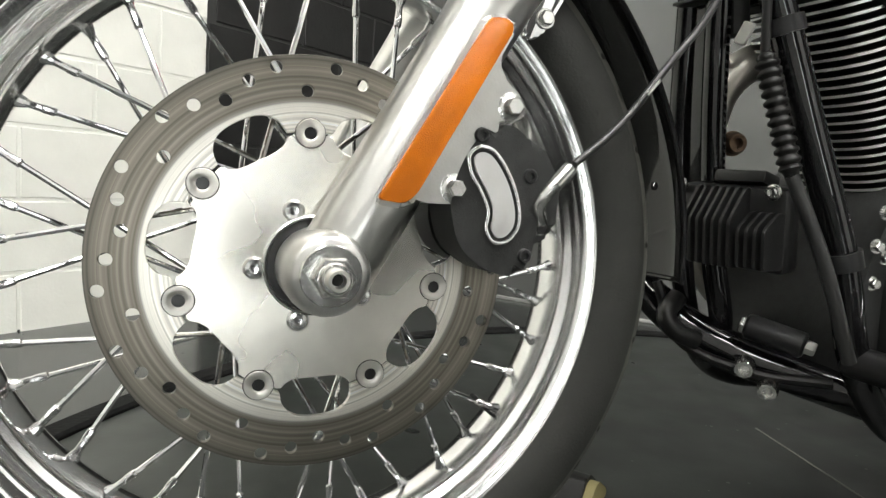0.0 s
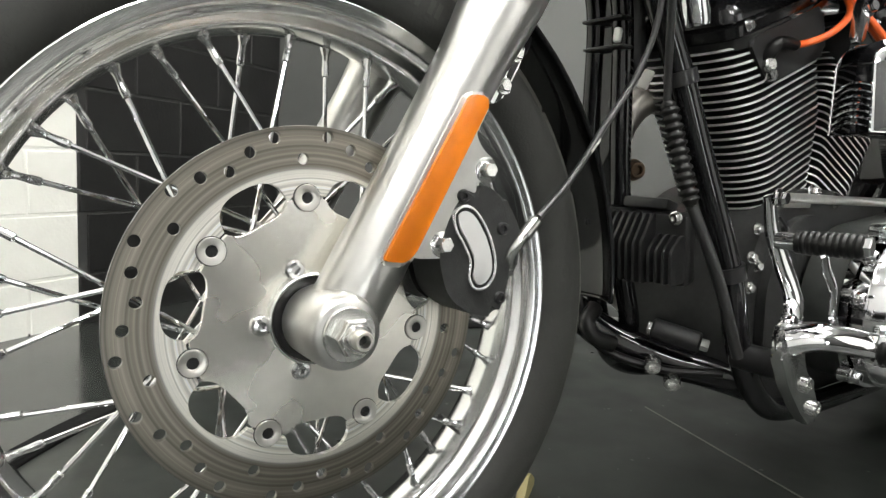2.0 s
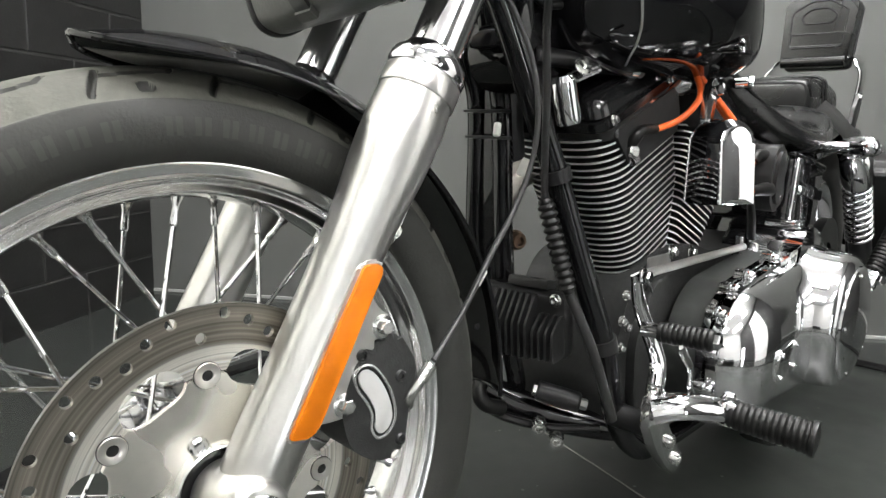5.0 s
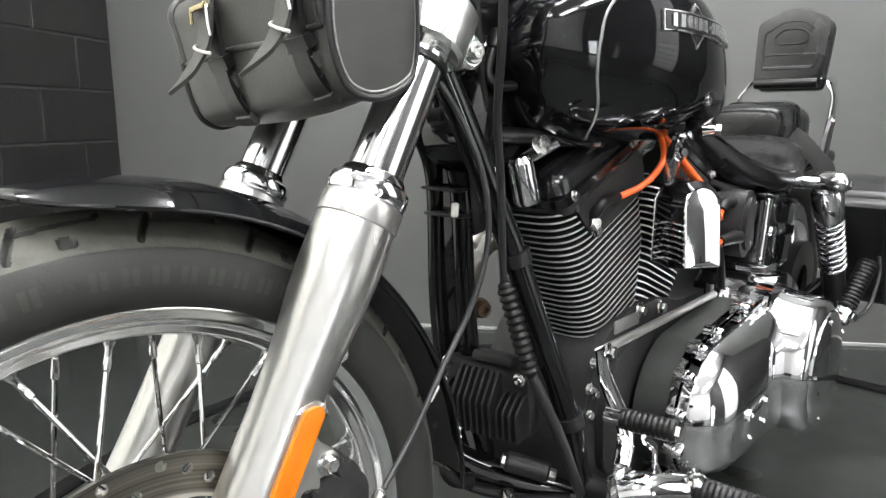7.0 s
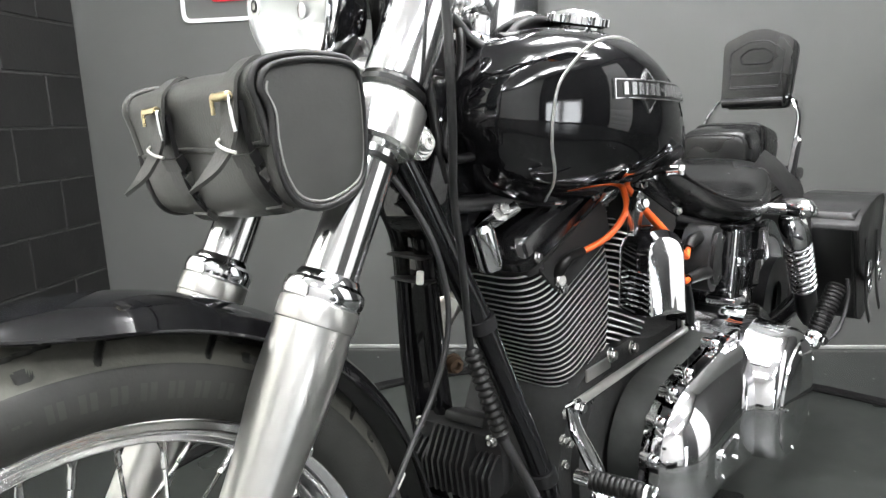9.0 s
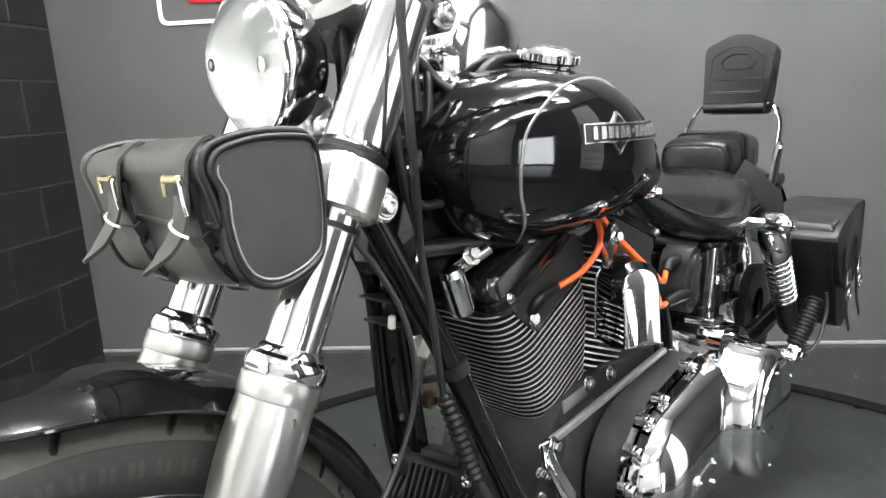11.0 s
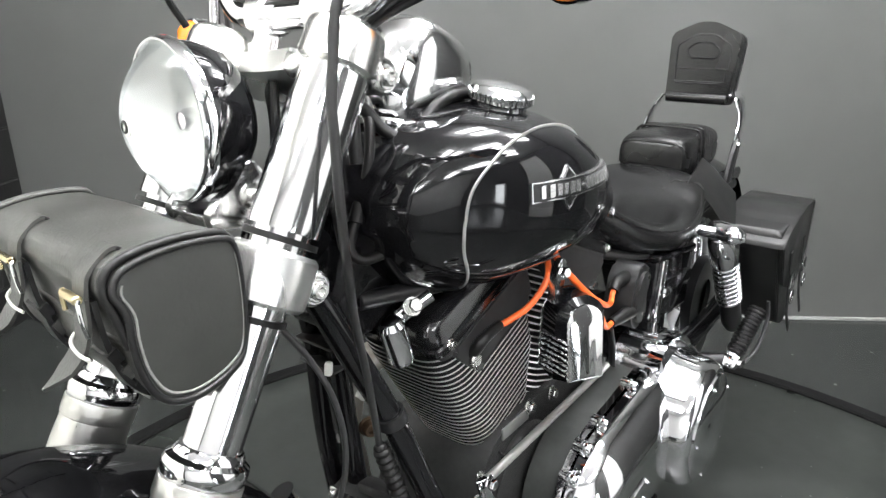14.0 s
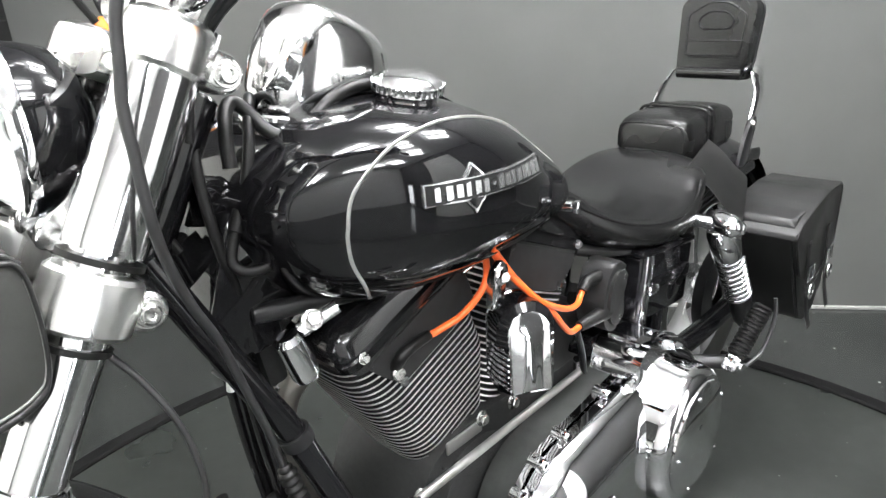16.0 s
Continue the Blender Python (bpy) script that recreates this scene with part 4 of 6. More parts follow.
# headlight
HL = Vector((0.2705, 0.0230, 0.929))
hl_m = axis_m(HL, HL + Vector((-1, 0.04, 0.0))) @ Matrix.Scale(0.98, 4)
headlight = fpart("headlight", rev([(0.073, 0.001), (0.0735, -0.008), (0.0715, -0.022), (0.066, -0.042), (0.052, -0.056), (0.030, -0.065), (0, -0.067)], 56, hl_m), GLOSS, None, "round headlight, black bowl and chrome rim")
part("headlight_rim", rev([(0.0715, 0.0055), (0.0728, 0.0080), (0.0748, 0.0080), (0.0765, 0.0050), (0.0770, -0.001), (0.0755, -0.006), (0.073, -0.007)], 64, hl_m), CHROME, headlight, "chrome headlight rim")
part("headlight_reflector", rev([(0.0718, 0.003), (0.0645, -0.010), (0.052, -0.026), (0.036, -0.040), (0.018, -0.048), (0, -0.050)], 56, hl_m), node_mat("mirror_bowl", (0.93, 0.96, 0.94), 0.30, 1, 0.03), headlight, "bright reflector bowl")
part("bulb_shield", rev([(0, -0.024), (0.0045, -0.025), (0.006, -0.029), (0.006, -0.045)], 24, hl_m), CHROME, headlight)
ln = [(0.0725 * math.sin(radians(a)) / math.sin(radians(40)), 0.0040 + 0.0390 * (math.cos(radians(a)) - math.cos(radians(40))) / (1 - math.cos(radians(40)))) for a in np.linspace(40, 0, 12)]
ln2 = [(r * 0.985, h - 0.003) for r, h in ln][::-1]
lens = part("headlight_lens", rev(ln + ln2, 64, hl_m), LENS, headlight, "clear domed headlight lens")
lens.visible_shadow = False
part("lens_badge", rev([(0, 0.0447), (0.0090, 0.0435), (0.0090, 0.0415), (0.0, 0.0415)], 24, hl_m), PALE_PLASTIC, headlight, "pale round lens mark")
part("lens_badge_mark", rev([(0.0035, 0.0452), (0.0062, 0.0448), (0.0062, 0.0435), (0.0035, 0.0435)], 24, hl_m), BADGE_DARK, headlight)
# brackets between headlight and clamps
bm = prism(rounded([(0.255, 0.838), (0.320, 0.832), (0.335, 0.850), (0.305, 0.900), (0.285, 0.872), (0.262, 0.862)], 0.01), 0.012, side(-0.030), 0.003)
prism(rounded([(0.255, 0.838), (0.320, 0.832), (0.335, 0.850), (0.305, 0.900), (0.285, 0.872), (0.262, 0.862)], 0.01), 0.012, side(0.042), 0.003, bm=bm)
box(0.05, 0.07, 0.014, pose(0.285, 0, 0.842), 0.004, bm=bm)
part("headlight_bracket", bm, CHROME_WORN, headlight, "cast headlight bracket")
arm = sweep([(0.268, -0.018, 0.984), (0.288, -0.016, 0.981), (0.308, -0.008, 0.970), (0.326, 0.004, 0.958)], 0.011, 12, 6, flat=0.30, up=(0, 1, 0.3))
part("mount_arm", arm, GLOSS, headlight, "gloss black headlight mount arm")
part("arm_edge", sweep([(0.290, -0.024, 0.957), (0.304, -0.016, 0.953), (0.318, -0.006, 0.955), (0.328, 0.004, 0.962)], 0.0035, 8, 5), CHROME, headlight)
part("bracket_bolt", hexhead((0.302, -0.042, 0.862), (0, -1, 0), 0.008, 0.007, 0.0125, socket=True), ZINC, headlight)

# handlebar, risers, controls
bar_half = [(0.400, 0.058, 1.021), (0.402, 0.104, 1.029), (0.410, 0.140, 1.062), (0.425, 0.180, 1.100), (0.450, 0.240, 1.128), (0.510, 0.330, 1.135), (0.570, 0.400, 1.130)]
bar_pts = [(x, -y, z) for x, y, z in bar_half[::-1]] + [(0.400, 0, 1.019)] + bar_half
bar = fpart("handlebar", sweep(bar_pts, 0.0150, 18, 8), CHROME, None, "chrome handlebar")
for y in (-0.048, 0.048):
    bm = turned((0.384, y, 0.972), (0.399, y, 1.012), [(0, 0), (0.017, 0), (0.016, 0.15), (0.0135, 0.5), (0.015, 1.0), (0, 1.0)], 28)
    rod((0.400, y - 0.017, 1.021), (0.400, y + 0.017, 1.021), 0.0225, 24, 0.004, bm=bm)
    part("riser", bm, POLISHED, bar, "polished handlebar riser")
fpart("control_cable", sweep([(0.42, -0.22, 1.10), (0.40, -0.10, 1.045), (0.395, 0.02, 1.03), (0.40, 0.12, 1.04)], 0.006, 10), RUBBER, None, "black cable bundle")
for k, (dy, dz) in enumerate(((0.0, 0.0), (0.012, -0.012))):
    fpart("control_cable", sweep([(0.470, -0.26 + dy, 1.09 + dz), (0.440, -0.18 + dy, 1.05 + dz), (0.425, -0.10 + dy, 1.02 + dz), (0.412, -0.045 + dy, 0.97 + dz), (0.40, -0.03 + dy, 0.90)], 0.0040, 10), RUBBER, None, "black control cable")
# clutch cable down past the fork to its boot
clutch = [(0.52, -0.31, 1.12), (0.42, -0.22, 1.11), (0.325, -0.150, 1.050), (0.302, -0.144, 0.975), (0.300, -0.145, 0.920), (0.305, -0.143, 0.855), (0.326, -0.126, 0.795), (0.358, -0.098, 0.735), (0.382, -0.086, 0.666), (0.405, -0.072, 0.600), (0.421, -0.064, 0.540)]
part("clutch_cable", sweep(clutch, 0.0044, 12, 10), CABLE, bike, "grey-black clutch cable")
# front turn signals on the bars
for y, x, z in ((0.326, 0.473, 1.000), (-0.248, 0.508, 1.046)):
    m = axis_m((x, y, z), (x - 1, y, z))
    sg = fpart("turn_signal", rev([(0, -0.05), (0.016, -0.046), (0.026, -0.03), (0.031, -0.005), (0.0315, 0.012), (0.029, 0.014)], 32, m), CHROME if y > 0 else GLOSS, None, "bullet turn signal with an amber lens")
    part("amber_lens", rev([(0.0295, 0.012), (0.0285, 0.020), (0.022, 0.026), (0.010, 0.029), (0, 0.030)], 32, m), AMBER_LENS, sg, "amber lens")
    part("stalk", rod((x + 0.01, y * 0.93, z + 0.02), (0.488 if y > 0 else 0.441, y * 0.88, 1.131 if y > 0 else 1.117), 0.008, 12), CHROME, sg)
fpart("signal_wire", sweep([(0.44, 0.30, 1.02), (0.42, 0.30, 1.06), (0.43, 0.26, 1.075), (0.45, 0.22, 1.05), (0.42, 0.16, 1.0)], 0.005, 10), RUBBER, None, "black wire loop")


# ---- the motorcycle: frame ----
def bpart(name, bm, mats, parent=None, label="", sharp=32):
    return part(name, bm, mats, parent or bike, label, None, sharp)


bpart("downtube", sweep([(0.335, -0.028, 0.805), (0.372, -0.044, 0.720), (0.408, -0.056, 0.640), (0.440, -0.066, 0.570), (0.471, -0.082, 0.478), (0.513, -0.105, 0.351), (0.541, -0.112, 0.254), (0.600, -0.112, 0.182), (0.680, -0.112, 0.152), (0.900, -0.112, 0.145), (1.150, -0.112, 0.150)], 0.0155, 20, 8), GLOSS, None, "gloss black frame downtube")
for y0, y1 in ((0.022, 0.028), (0.062, 0.078)):
    bpart("downtube", sweep([(0.385, y0 * 0.7, 0.800), (0.412, y0, 0.720), (0.438, y0, 0.650), (0.462, y1, 0.480), (0.484, y1, 0.340), (0.510, y1, 0.250), (0.570, 0.10, 0.185), (0.680, 0.112, 0.150), (0.900, 0.112, 0.145)], 0.0135, 18, 8), GLOSS, None, "gloss black frame downtube")
bpart("backbone", sweep([(0.40, 0, 0.84), (0.55, 0, 0.80), (0.80, 0, 0.735), (1.05, 0, 0.65), (1.35, 0, 0.60)], 0.026, 18, 6), GLOSS, None, "black frame backbone")
for y in (-0.085, 0.085):
    bpart("lower_rail", sweep([(1.150, y * 1.3, 0.150), (1.22, y * 1.3, 0.22), (1.26, y * 1.2, 0.40), (1.28, y * 1.2, 0.58), (1.45, y * 1.2, 0.60), (1.70, y * 1.25, 0.62)], 0.016, 14, 6), GLOSS, None, "black rear frame rail")
gus = rounded([(0.375, 0.70), (0.43, 0.66), (0.49, 0.70), (0.56, 0.76), (0.50, 0.82), (0.42, 0.83)], 0.02)
bpart("neck_gusset", prism(gus, 0.07, side(0.035), 0.008, 2), GLOSS, None, "black neck gusset")
bpart("tube_clip", turned((0.4375, -0.0650, 0.577), (0.4425, -0.0672, 0.562), [(0.0157, 0), (0.0192, 0), (0.0192, 1), (0.0157, 1)], 24), SATIN, None, "black tube clip")
bpart("tube_clip", turned((0.511, -0.104, 0.357), (0.516, -0.106, 0.340), [(0.0157, 0), (0.0195, 0), (0.0195, 1), (0.0157, 1)], 24), SATIN, None, "black tube clip")
# cross plate and bracket between the downtubes
pl = bpart("cross_plate", box(0.008, 0.045, 0.34, Matrix.Translation((0.452, 0.048, 0.56)) @ Matrix.Rotation(radians(-8), 4, "Y"), 0.004), GLOSS, None, "black plate between the downtubes")
part("clip_tray", box(0.022, 0.062, 0.004, pose(0.430, 0.035, 0.612), 0.0015), PLASTIC, pl)
part("clip_tray", box(0.022, 0.062, 0.004, pose(0.425, 0.035, 0.645), 0.0015), PLASTIC, pl)
part("white_clip", box(0.009, 0.009, 0.018, pose(0.412, 0.006, 0.622, 0, 10, 15), 0.003), PALE_PLASTIC, pl, "white plastic wiring clip")
part("white_clip", box(0.006, 0.014, 0.024, pose(0.456, -0.006, 0.575, 20, 10, 15), 0.002), PALE_PLASTIC, pl, "white plastic wiring clip")
bpart("wiring_box", box(0.03, 0.05, 0.10, pose(0.475, 0.045, 0.63, 0, -10, 0), 0.008), PLASTIC, None, "black wiring box")
bpart("crossmember", sweep([(0.440, 0.118, 0.330), (0.448, 0.098, 0.288), (0.478, 0.050, 0.246), (0.520, 0.0, 0.220), (0.560, -0.060, 0.208), (0.585, -0.112, 0.205)], lambda f: 0.015 + 0.009 * math.sin(math.pi * f), 18, 8), GLOSS, None, "black front frame crossmember")
bpart("exhaust_tip", turned((0.436, 0.122, 0.335), (0.420, 0.135, 0.370), [(0, 0), (0.017, 0), (0.020, 0.3), (0.018, 0.7), (0.022, 1), (0, 1)], 20), CHROME, None, "chrome bracket end")
bpart("exhaust_clamp", turned((0.444, 0.110, 0.312), (0.441, 0.116, 0.324), [(0.018, 0), (0.0235, 0), (0.0235, 1), (0.018, 1)], 22), CHROME)
for c in ((0.488, -0.030, 0.222), (0.510, -0.045, 0.200)):
    bpart("mount_bolt", hexhead(c, (-0.8, -0.6, -0.2), 0.011, 0.016, 0.0, socket=True), ZINC, None, "socket head mount bolt")

# voltage regulator in front of the engine, finned
REG = pose(0.466, -0.014, 0.373, 0, -8, 8)
reg = bpart("voltage_regulator", box(0.028, 0.128, 0.088, REG, 0.006), PLASTIC, None, "black finned voltage regulator")
part("top_plate", box(0.030, 0.060, 0.014, REG @ pose(0.008, -0.006, 0.050, 0, 20, 0), 0.004), PLASTIC, reg)
fin = rounded([(-0.034, -0.034), (0, -0.038), (0, 0.020), (-0.010, 0.020), (-0.034, 0.006)], 0.004)
fin_tall = rounded([(-0.036, -0.036), (0, -0.040), (0, 0.044), (-0.008, 0.044), (-0.036, 0.012)], 0.004)
finm = Matrix(((1, 0, 0, 0), (0, 0, 1, 0), (0, 1, 0, 0), (0, 0, 0, 1)))
fins = {}
for k in range(14):
    m = REG @ Matrix.Translation((-0.012, -0.062 + k * 0.0092, 0)) @ finm
    tall = 4 <= k <= 10
    if tall not in fins:
        fins[tall] = part("cooling_fin", prism(fin_tall if tall else fin, 0.0034, None, 0.0008, 1), PLASTIC, reg, m=m)
    else:
        share(fins[tall], reg, m)
for yy, zz in ((-0.052, 0.040), (0.056, 0.042)):
    c = REG @ Vector((-0.016, yy, zz))
    part("regulator_bolt", hexhead(c, (-1, -0.1, 0), 0.006, 0.006, 0.0085, socket=True), ZINC, reg)
bpart("regulator_hose", sweep([(0.445, 0.035, 0.285), (0.425, 0.030, 0.268), (0.430, 0.020, 0.250), (0.455, 0.01, 0.240)], 0.011, 12), RUBBER, None, "black hose")
bpart("wire_harness", sweep([(0.43, 0.055, 0.30), (0.45, 0.03, 0.235), (0.50, -0.03, 0.212), (0.55, -0.09, 0.214)], 0.006, 10), RUBBER, None, "black wire harness")
bm = rod((0.500, -0.015, 0.262), (0.530, -0.068, 0.250), 0.0145, 20, 0.003)
osw = bpart("oil_pressure_switch", bm, SATIN, None, "black oil line fitting")
part("fitting_cap", hexhead((0.530, -0.068, 0.250), (0.5, -0.86, -0.2), 0.008, 0.010), ALU_CAST, osw)
part("fitting_cap", hexhead((0.500, -0.015, 0.262), (-0.5, 0.86, 0.2), 0.010, 0.006), ZINC, osw)

# exhaust pipe of the front cylinder, on the far side, with its sensor plug
pipe = bpart("exhaust_header", sweep([(0.595, 0.045, 0.560), (0.550, 0.060, 0.565), (0.515, 0.072, 0.530), (0.505, 0.080, 0.470), (0.520, 0.088, 0.40), (0.56, 0.10, 0.30), (0.70, 0.13, 0.22)], 0.022, 20, 8), PIPE_STEEL, None, "weathered steel exhaust header")
part("sensor_plug", hexhead((0.520, 0.052, 0.466), (-0.35, -0.93, 0), 0.0125, 0.012, 0.015, socket=True), RUST_PLUG, pipe, "rusty sensor plug")
part("pipe_shield", sweep([(0.500, 0.055, 0.560), (0.484, 0.068, 0.515), (0.480, 0.076, 0.460)], 0.012, 12, 6, flat=0.4), CHROME, pipe, "chrome heat shield edge")

# clutch cable boot and lower cable
boot_a, boot_b = Vector((0.421, -0.064, 0.542)), Vector((0.441, -0.094, 0.427))
pr = [(0.0055, 0.0), (0.009, 0.03)]
for k in range(11):
    f = 0.06 + k * 0.078
    pr += [(0.0080, f), (0.0112, f + 0.022), (0.0112, f + 0.046), (0.0080, f + 0.066)]
pr += [(0.011, 0.94), (0.0075, 0.97), (0.0065, 1.0)]
bpart("cable_boot", turned(boot_a, boot_b, pr, 24), RUBBER, None, "ribbed black rubber cable boot", 60)
bpart("clutch_cable", sweep([(0.441, -0.094, 0.427), (0.458, -0.106, 0.385), (0.480, -0.116, 0.335), (0.515, -0.126, 0.25)], 0.0068, 12), CABLE, None, "grey-black clutch cable")

# ---- engine ----
CRANK = Vector((0.752, 0, 0.300))
engine = bpart("engine", prism(rounded([(0.575, 0.185), (0.560, 0.270), (0.590, 0.360), (0.620, 0.425), (0.690, 0.452), (0.810, 0.452), (0.880, 0.430), (0.96, 0.43), (1.20, 0.43), (1.24, 0.30), (1.20, 0.175), (0.90, 0.150), (0.66, 0.150)], 0.035), 0.18, side(0.09), 0.014, 3), WRINKLE, None, "air-cooled black V-twin engine with bright-edged fins")
part("cam_cover", prism(rounded([(0.62, 0.22), (0.61, 0.33), (0.66, 0.41), (0.74, 0.42), (0.80, 0.38), (0.80, 0.24), (0.72, 0.19)], 0.03), 0.014, side(-0.089), 0.004), WRINKLE, engine)
for x, z in ((0.598, 0.398), (0.590, 0.362), (0.606, 0.350), (0.592, 0.322)):
    part("case_bolt", hexhead((x, -0.0895, z), (-0.2, -1, 0), 0.0058, 0.006, 0.008), ZINC, engine)
for x, z in ((0.727, 0.447), (0.80, 0.437)):
    part("base_nut", hexhead((x, -0.092, z), (0, -1, 0.1), 0.0085, 0.008, 0.012), ZINC, engine)
part("case_plate", box(0.075, 0.004, 0.020, pose(0.690, -0.0915, 0.436, 0, 0, 0), 0.0018), ALU_CAST, engine, "bare alloy pad on the crankcase")


def rrect(a, b, r, n=6):
    return rounded([(-a, -b), (a, -b), (a, b), (-a, b)], r, n)


def cylinder(tilt, name, front):
    """A finned cylinder with head; its own x runs along the machine, z up the bore."""
    M = Matrix.Translation(CRANK) @ Matrix.Rotation(radians(tilt), 4, "Y")
    core = bpart(name, loft([[M @ Vector((x, y, u)) for x, y in rrect(a, b, 0.04)] for u, a, b in ((0.10, 0.050, 0.050), (0.15, 0.050, 0.050), (0.25, 0.056, 0.054), (0.375, 0.064, 0.058))]), FIN_BLACK, None, "black cylinder with bright machined fin edges")
    n = 25
    for k in range(n):
        f = k / (n - 1)
        u = 0.130 + f * 0.246
        g = min(1.0, f * 1.11)
        fore = 0.064 + 0.036 * g ** 0.8
        aft = min(0.100, 0.4 * u + 0.004)
        if not front:
            fore, aft = aft, fore
        b = 0.066 + 0.012 * g ** 0.8
        ends = [(-fore - 0.006, -b - 0.012), (aft, -b - 0.012), (aft, b - 0.012), (-fore - 0.006, b - 0.012)] if front else [(-fore, -b - 0.012), (aft + 0.006, -b - 0.012), (aft + 0.006, b - 0.012), (-fore, b - 0.012)]
        wide, tight = rounded(ends, 0.050, 12), rounded(ends, 0.026, 12)
        h = len(wide) // 4
        out = wide[:h] + tight[h:3 * h] + wide[3 * h:] if front else tight[:h] + wide[h:3 * h] + tight[3 * h:]
        bm = prism(out, 0.0031, Matrix.Translation((0, 0, u)), 0.0008, 1)
        for fc in bm.faces:
            fc.material_index = 1 if abs(fc.normal.z) < 0.9 else 0
        bm.transform(M)
        bmesh.ops.recalc_face_normals(bm, faces=bm.faces)
        part("cooling_fin", bm, [FIN_BLACK, FIN_EDGE], core, sharp=20)
    # smooth side of the head round the plug: the upper fins run into it
    flip = 1 if front else -1
    bo = rounded([(flip * x, u) for x, u in ((-0.052, 0.320), (0.098, 0.320), (0.101, 0.345), (0.101, 0.384), (-0.082, 0.384), (-0.074, 0.362))], 0.010)
    mm = M @ Matrix(((1, 0, 0, 0), (0, 0, -1, -0.050), (0, 1, 0, 0), (0, 0, 0, 1)))
    part("head_boss", prism(bo, 0.0425, mm, 0.008, 4), FIN_BLACK, core, "smooth black side of the cylinder head")
    part("head", loft([[M @ Vector((x, y - 0.008, u)) for x, y in rrect(a, b, 0.03)] for u, a, b in ((0.374, 0.098, 0.080), (0.388, 0.100, 0.082))]), WRINKLE, core)
    part("rocker_cover", loft([[M @ Vector((x, y - 0.006, u)) for x, y in rrect(a, b, 0.024)] for u, a, b in ((0.387, 0.100, 0.080), (0.390, 0.106, 0.085), (0.402, 0.107, 0.086), (0.405, 0.103, 0.082), (0.408, 0.106, 0.084), (0.424, 0.104, 0.080), (0.436, 0.092, 0.068), (0.440, 0.066, 0.045))]), ROCKER, core, "glossy black rocker cover", sharp=40)
    hb = M @ Vector((flip * -0.050, -0.0900, 0.332))
    part("head_bolt", hexhead(hb, (-0.2, -1, 0), 0.0080, 0.012, 0.0), CHROME_WORN, core)
    for x in (-0.080, 0.080):
        c = M @ Vector((x, -0.091, 0.399))
        part("cover_bolt", hexhead(c, (0, -1, 0.2), 0.0055, 0.005, 0.0075), ZINC, core)
    return M, core


MF, cyl_f = cylinder(-22.5, "front_cylinder", True)
MR, cyl_r = cylinder(22.5, "rear_cylinder", False)
# chrome details on the front head
bpart("rocker_end_cap", turned((0.452, -0.058, 0.688), (0.468, -0.062, 0.632), [(0, 0), (0.012, 0), (0.0165, 0.12), (0.0165, 0.9), (0.015, 1), (0, 1)], 24), CHROME, None, "chrome cylinder on the front head")
bm = sweep([(0.470, -0.054, 0.684), (0.490, -0.062, 0.694), (0.512, -0.070, 0.704)], 0.009, 10, 6, flat=0.5)
bpart("tank_bracket", bm, CHROME_WORN, None, "chrome engine bracket")
bpart("bracket_bolt", hexhead((0.478, -0.070, 0.700), (-0.3, -0.8, 0.5), 0.009, 0.010, 0.012), ZINC)
bpart("cross_pipe", rod((0.43, -0.03, 0.712), (0.60, -0.085, 0.706), 0.011, 14, 0.002), SATIN, None, "black pipe under the tank")
bpart("pipe_clamp", rod((0.578, -0.078, 0.707), (0.590, -0.082, 0.7065), 0.0125, 14, 0.001), CHROME)
bpart("engine_stabiliser", rod((0.665, -0.070, 0.676), (0.668, -0.074, 0.720), 0.009, 14, 0.002), CHROME, None, "chrome stabiliser link")
bpart("stabiliser_plate", prism(rounded([(0.61, 0.665), (0.66, 0.678), (0.70, 0.70), (0.75, 0.705), (0.745, 0.69), (0.70, 0.68), (0.67, 0.66)], 0.006), 0.006, side(-0.085), 0.001), CHROME_WORN)

# spark plugs and orange wires
for M, wire in ((MF, [(0.618, -0.100, 0.6285), (0.638, -0.107, 0.634), (0.662, -0.118, 0.645), (0.690, -0.124, 0.664), (0.710, -0.122, 0.684), (0.728, -0.105, 0.712)]),):
    p = Vector((0.573, -0.080, 0.598))
    pg = bpart("spark_plug", rod(p + Vector((0.006, 0.02, -0.004)), p + Vector((-0.004, -0.022, 0.002)), 0.009, 14, 0.002), ZINC, None, "spark plug under a black boot")
    part("plug_boot", sweep([(0.572, -0.088, 0.602), (0.571, -0.097, 0.614), (0.577, -0.102, 0.6245), (0.595, -0.102, 0.6285), (0.622, -0.100, 0.6295)], lambda f: 0.0090 - 0.0022 * f, 14, 6), RUBBER, pg, "black plug boot")
    bpart("plug_wire", sweep(wire, 0.0046, 12, 8), ORANGE, None, "bright orange spark plug wire")
bpart("plug_wire", sweep([(0.735, -0.105, 0.712), (0.748, -0.135, 0.672), (0.775, -0.156, 0.636), (0.807, -0.158, 0.6145), (0.858, -0.150, 0.588), (0.904, -0.138, 0.574), (0.924, -0.131, 0.577), (0.9385, -0.1280, 0.5855)], 0.0046, 12, 8), ORANGE, None, "bright orange spark plug wire")
bpart("plug_wire", sweep([(0.744, -0.104, 0.708), (0.757, -0.130, 0.668), (0.780, -0.150, 0.632), (0.814, -0.155, 0.600), (0.850, -0.150, 0.562), (0.882, -0.143, 0.538), (0.915, -0.1395, 0.5345)], 0.0046, 12, 8), ORANGE, None, "bright orange spark plug wire")

# chrome horn cover between the cylinders
HT = Matrix.Translation((0.736, -0.166, -0.010)) @ Matrix.Rotation(radians(-33), 4, "Z")


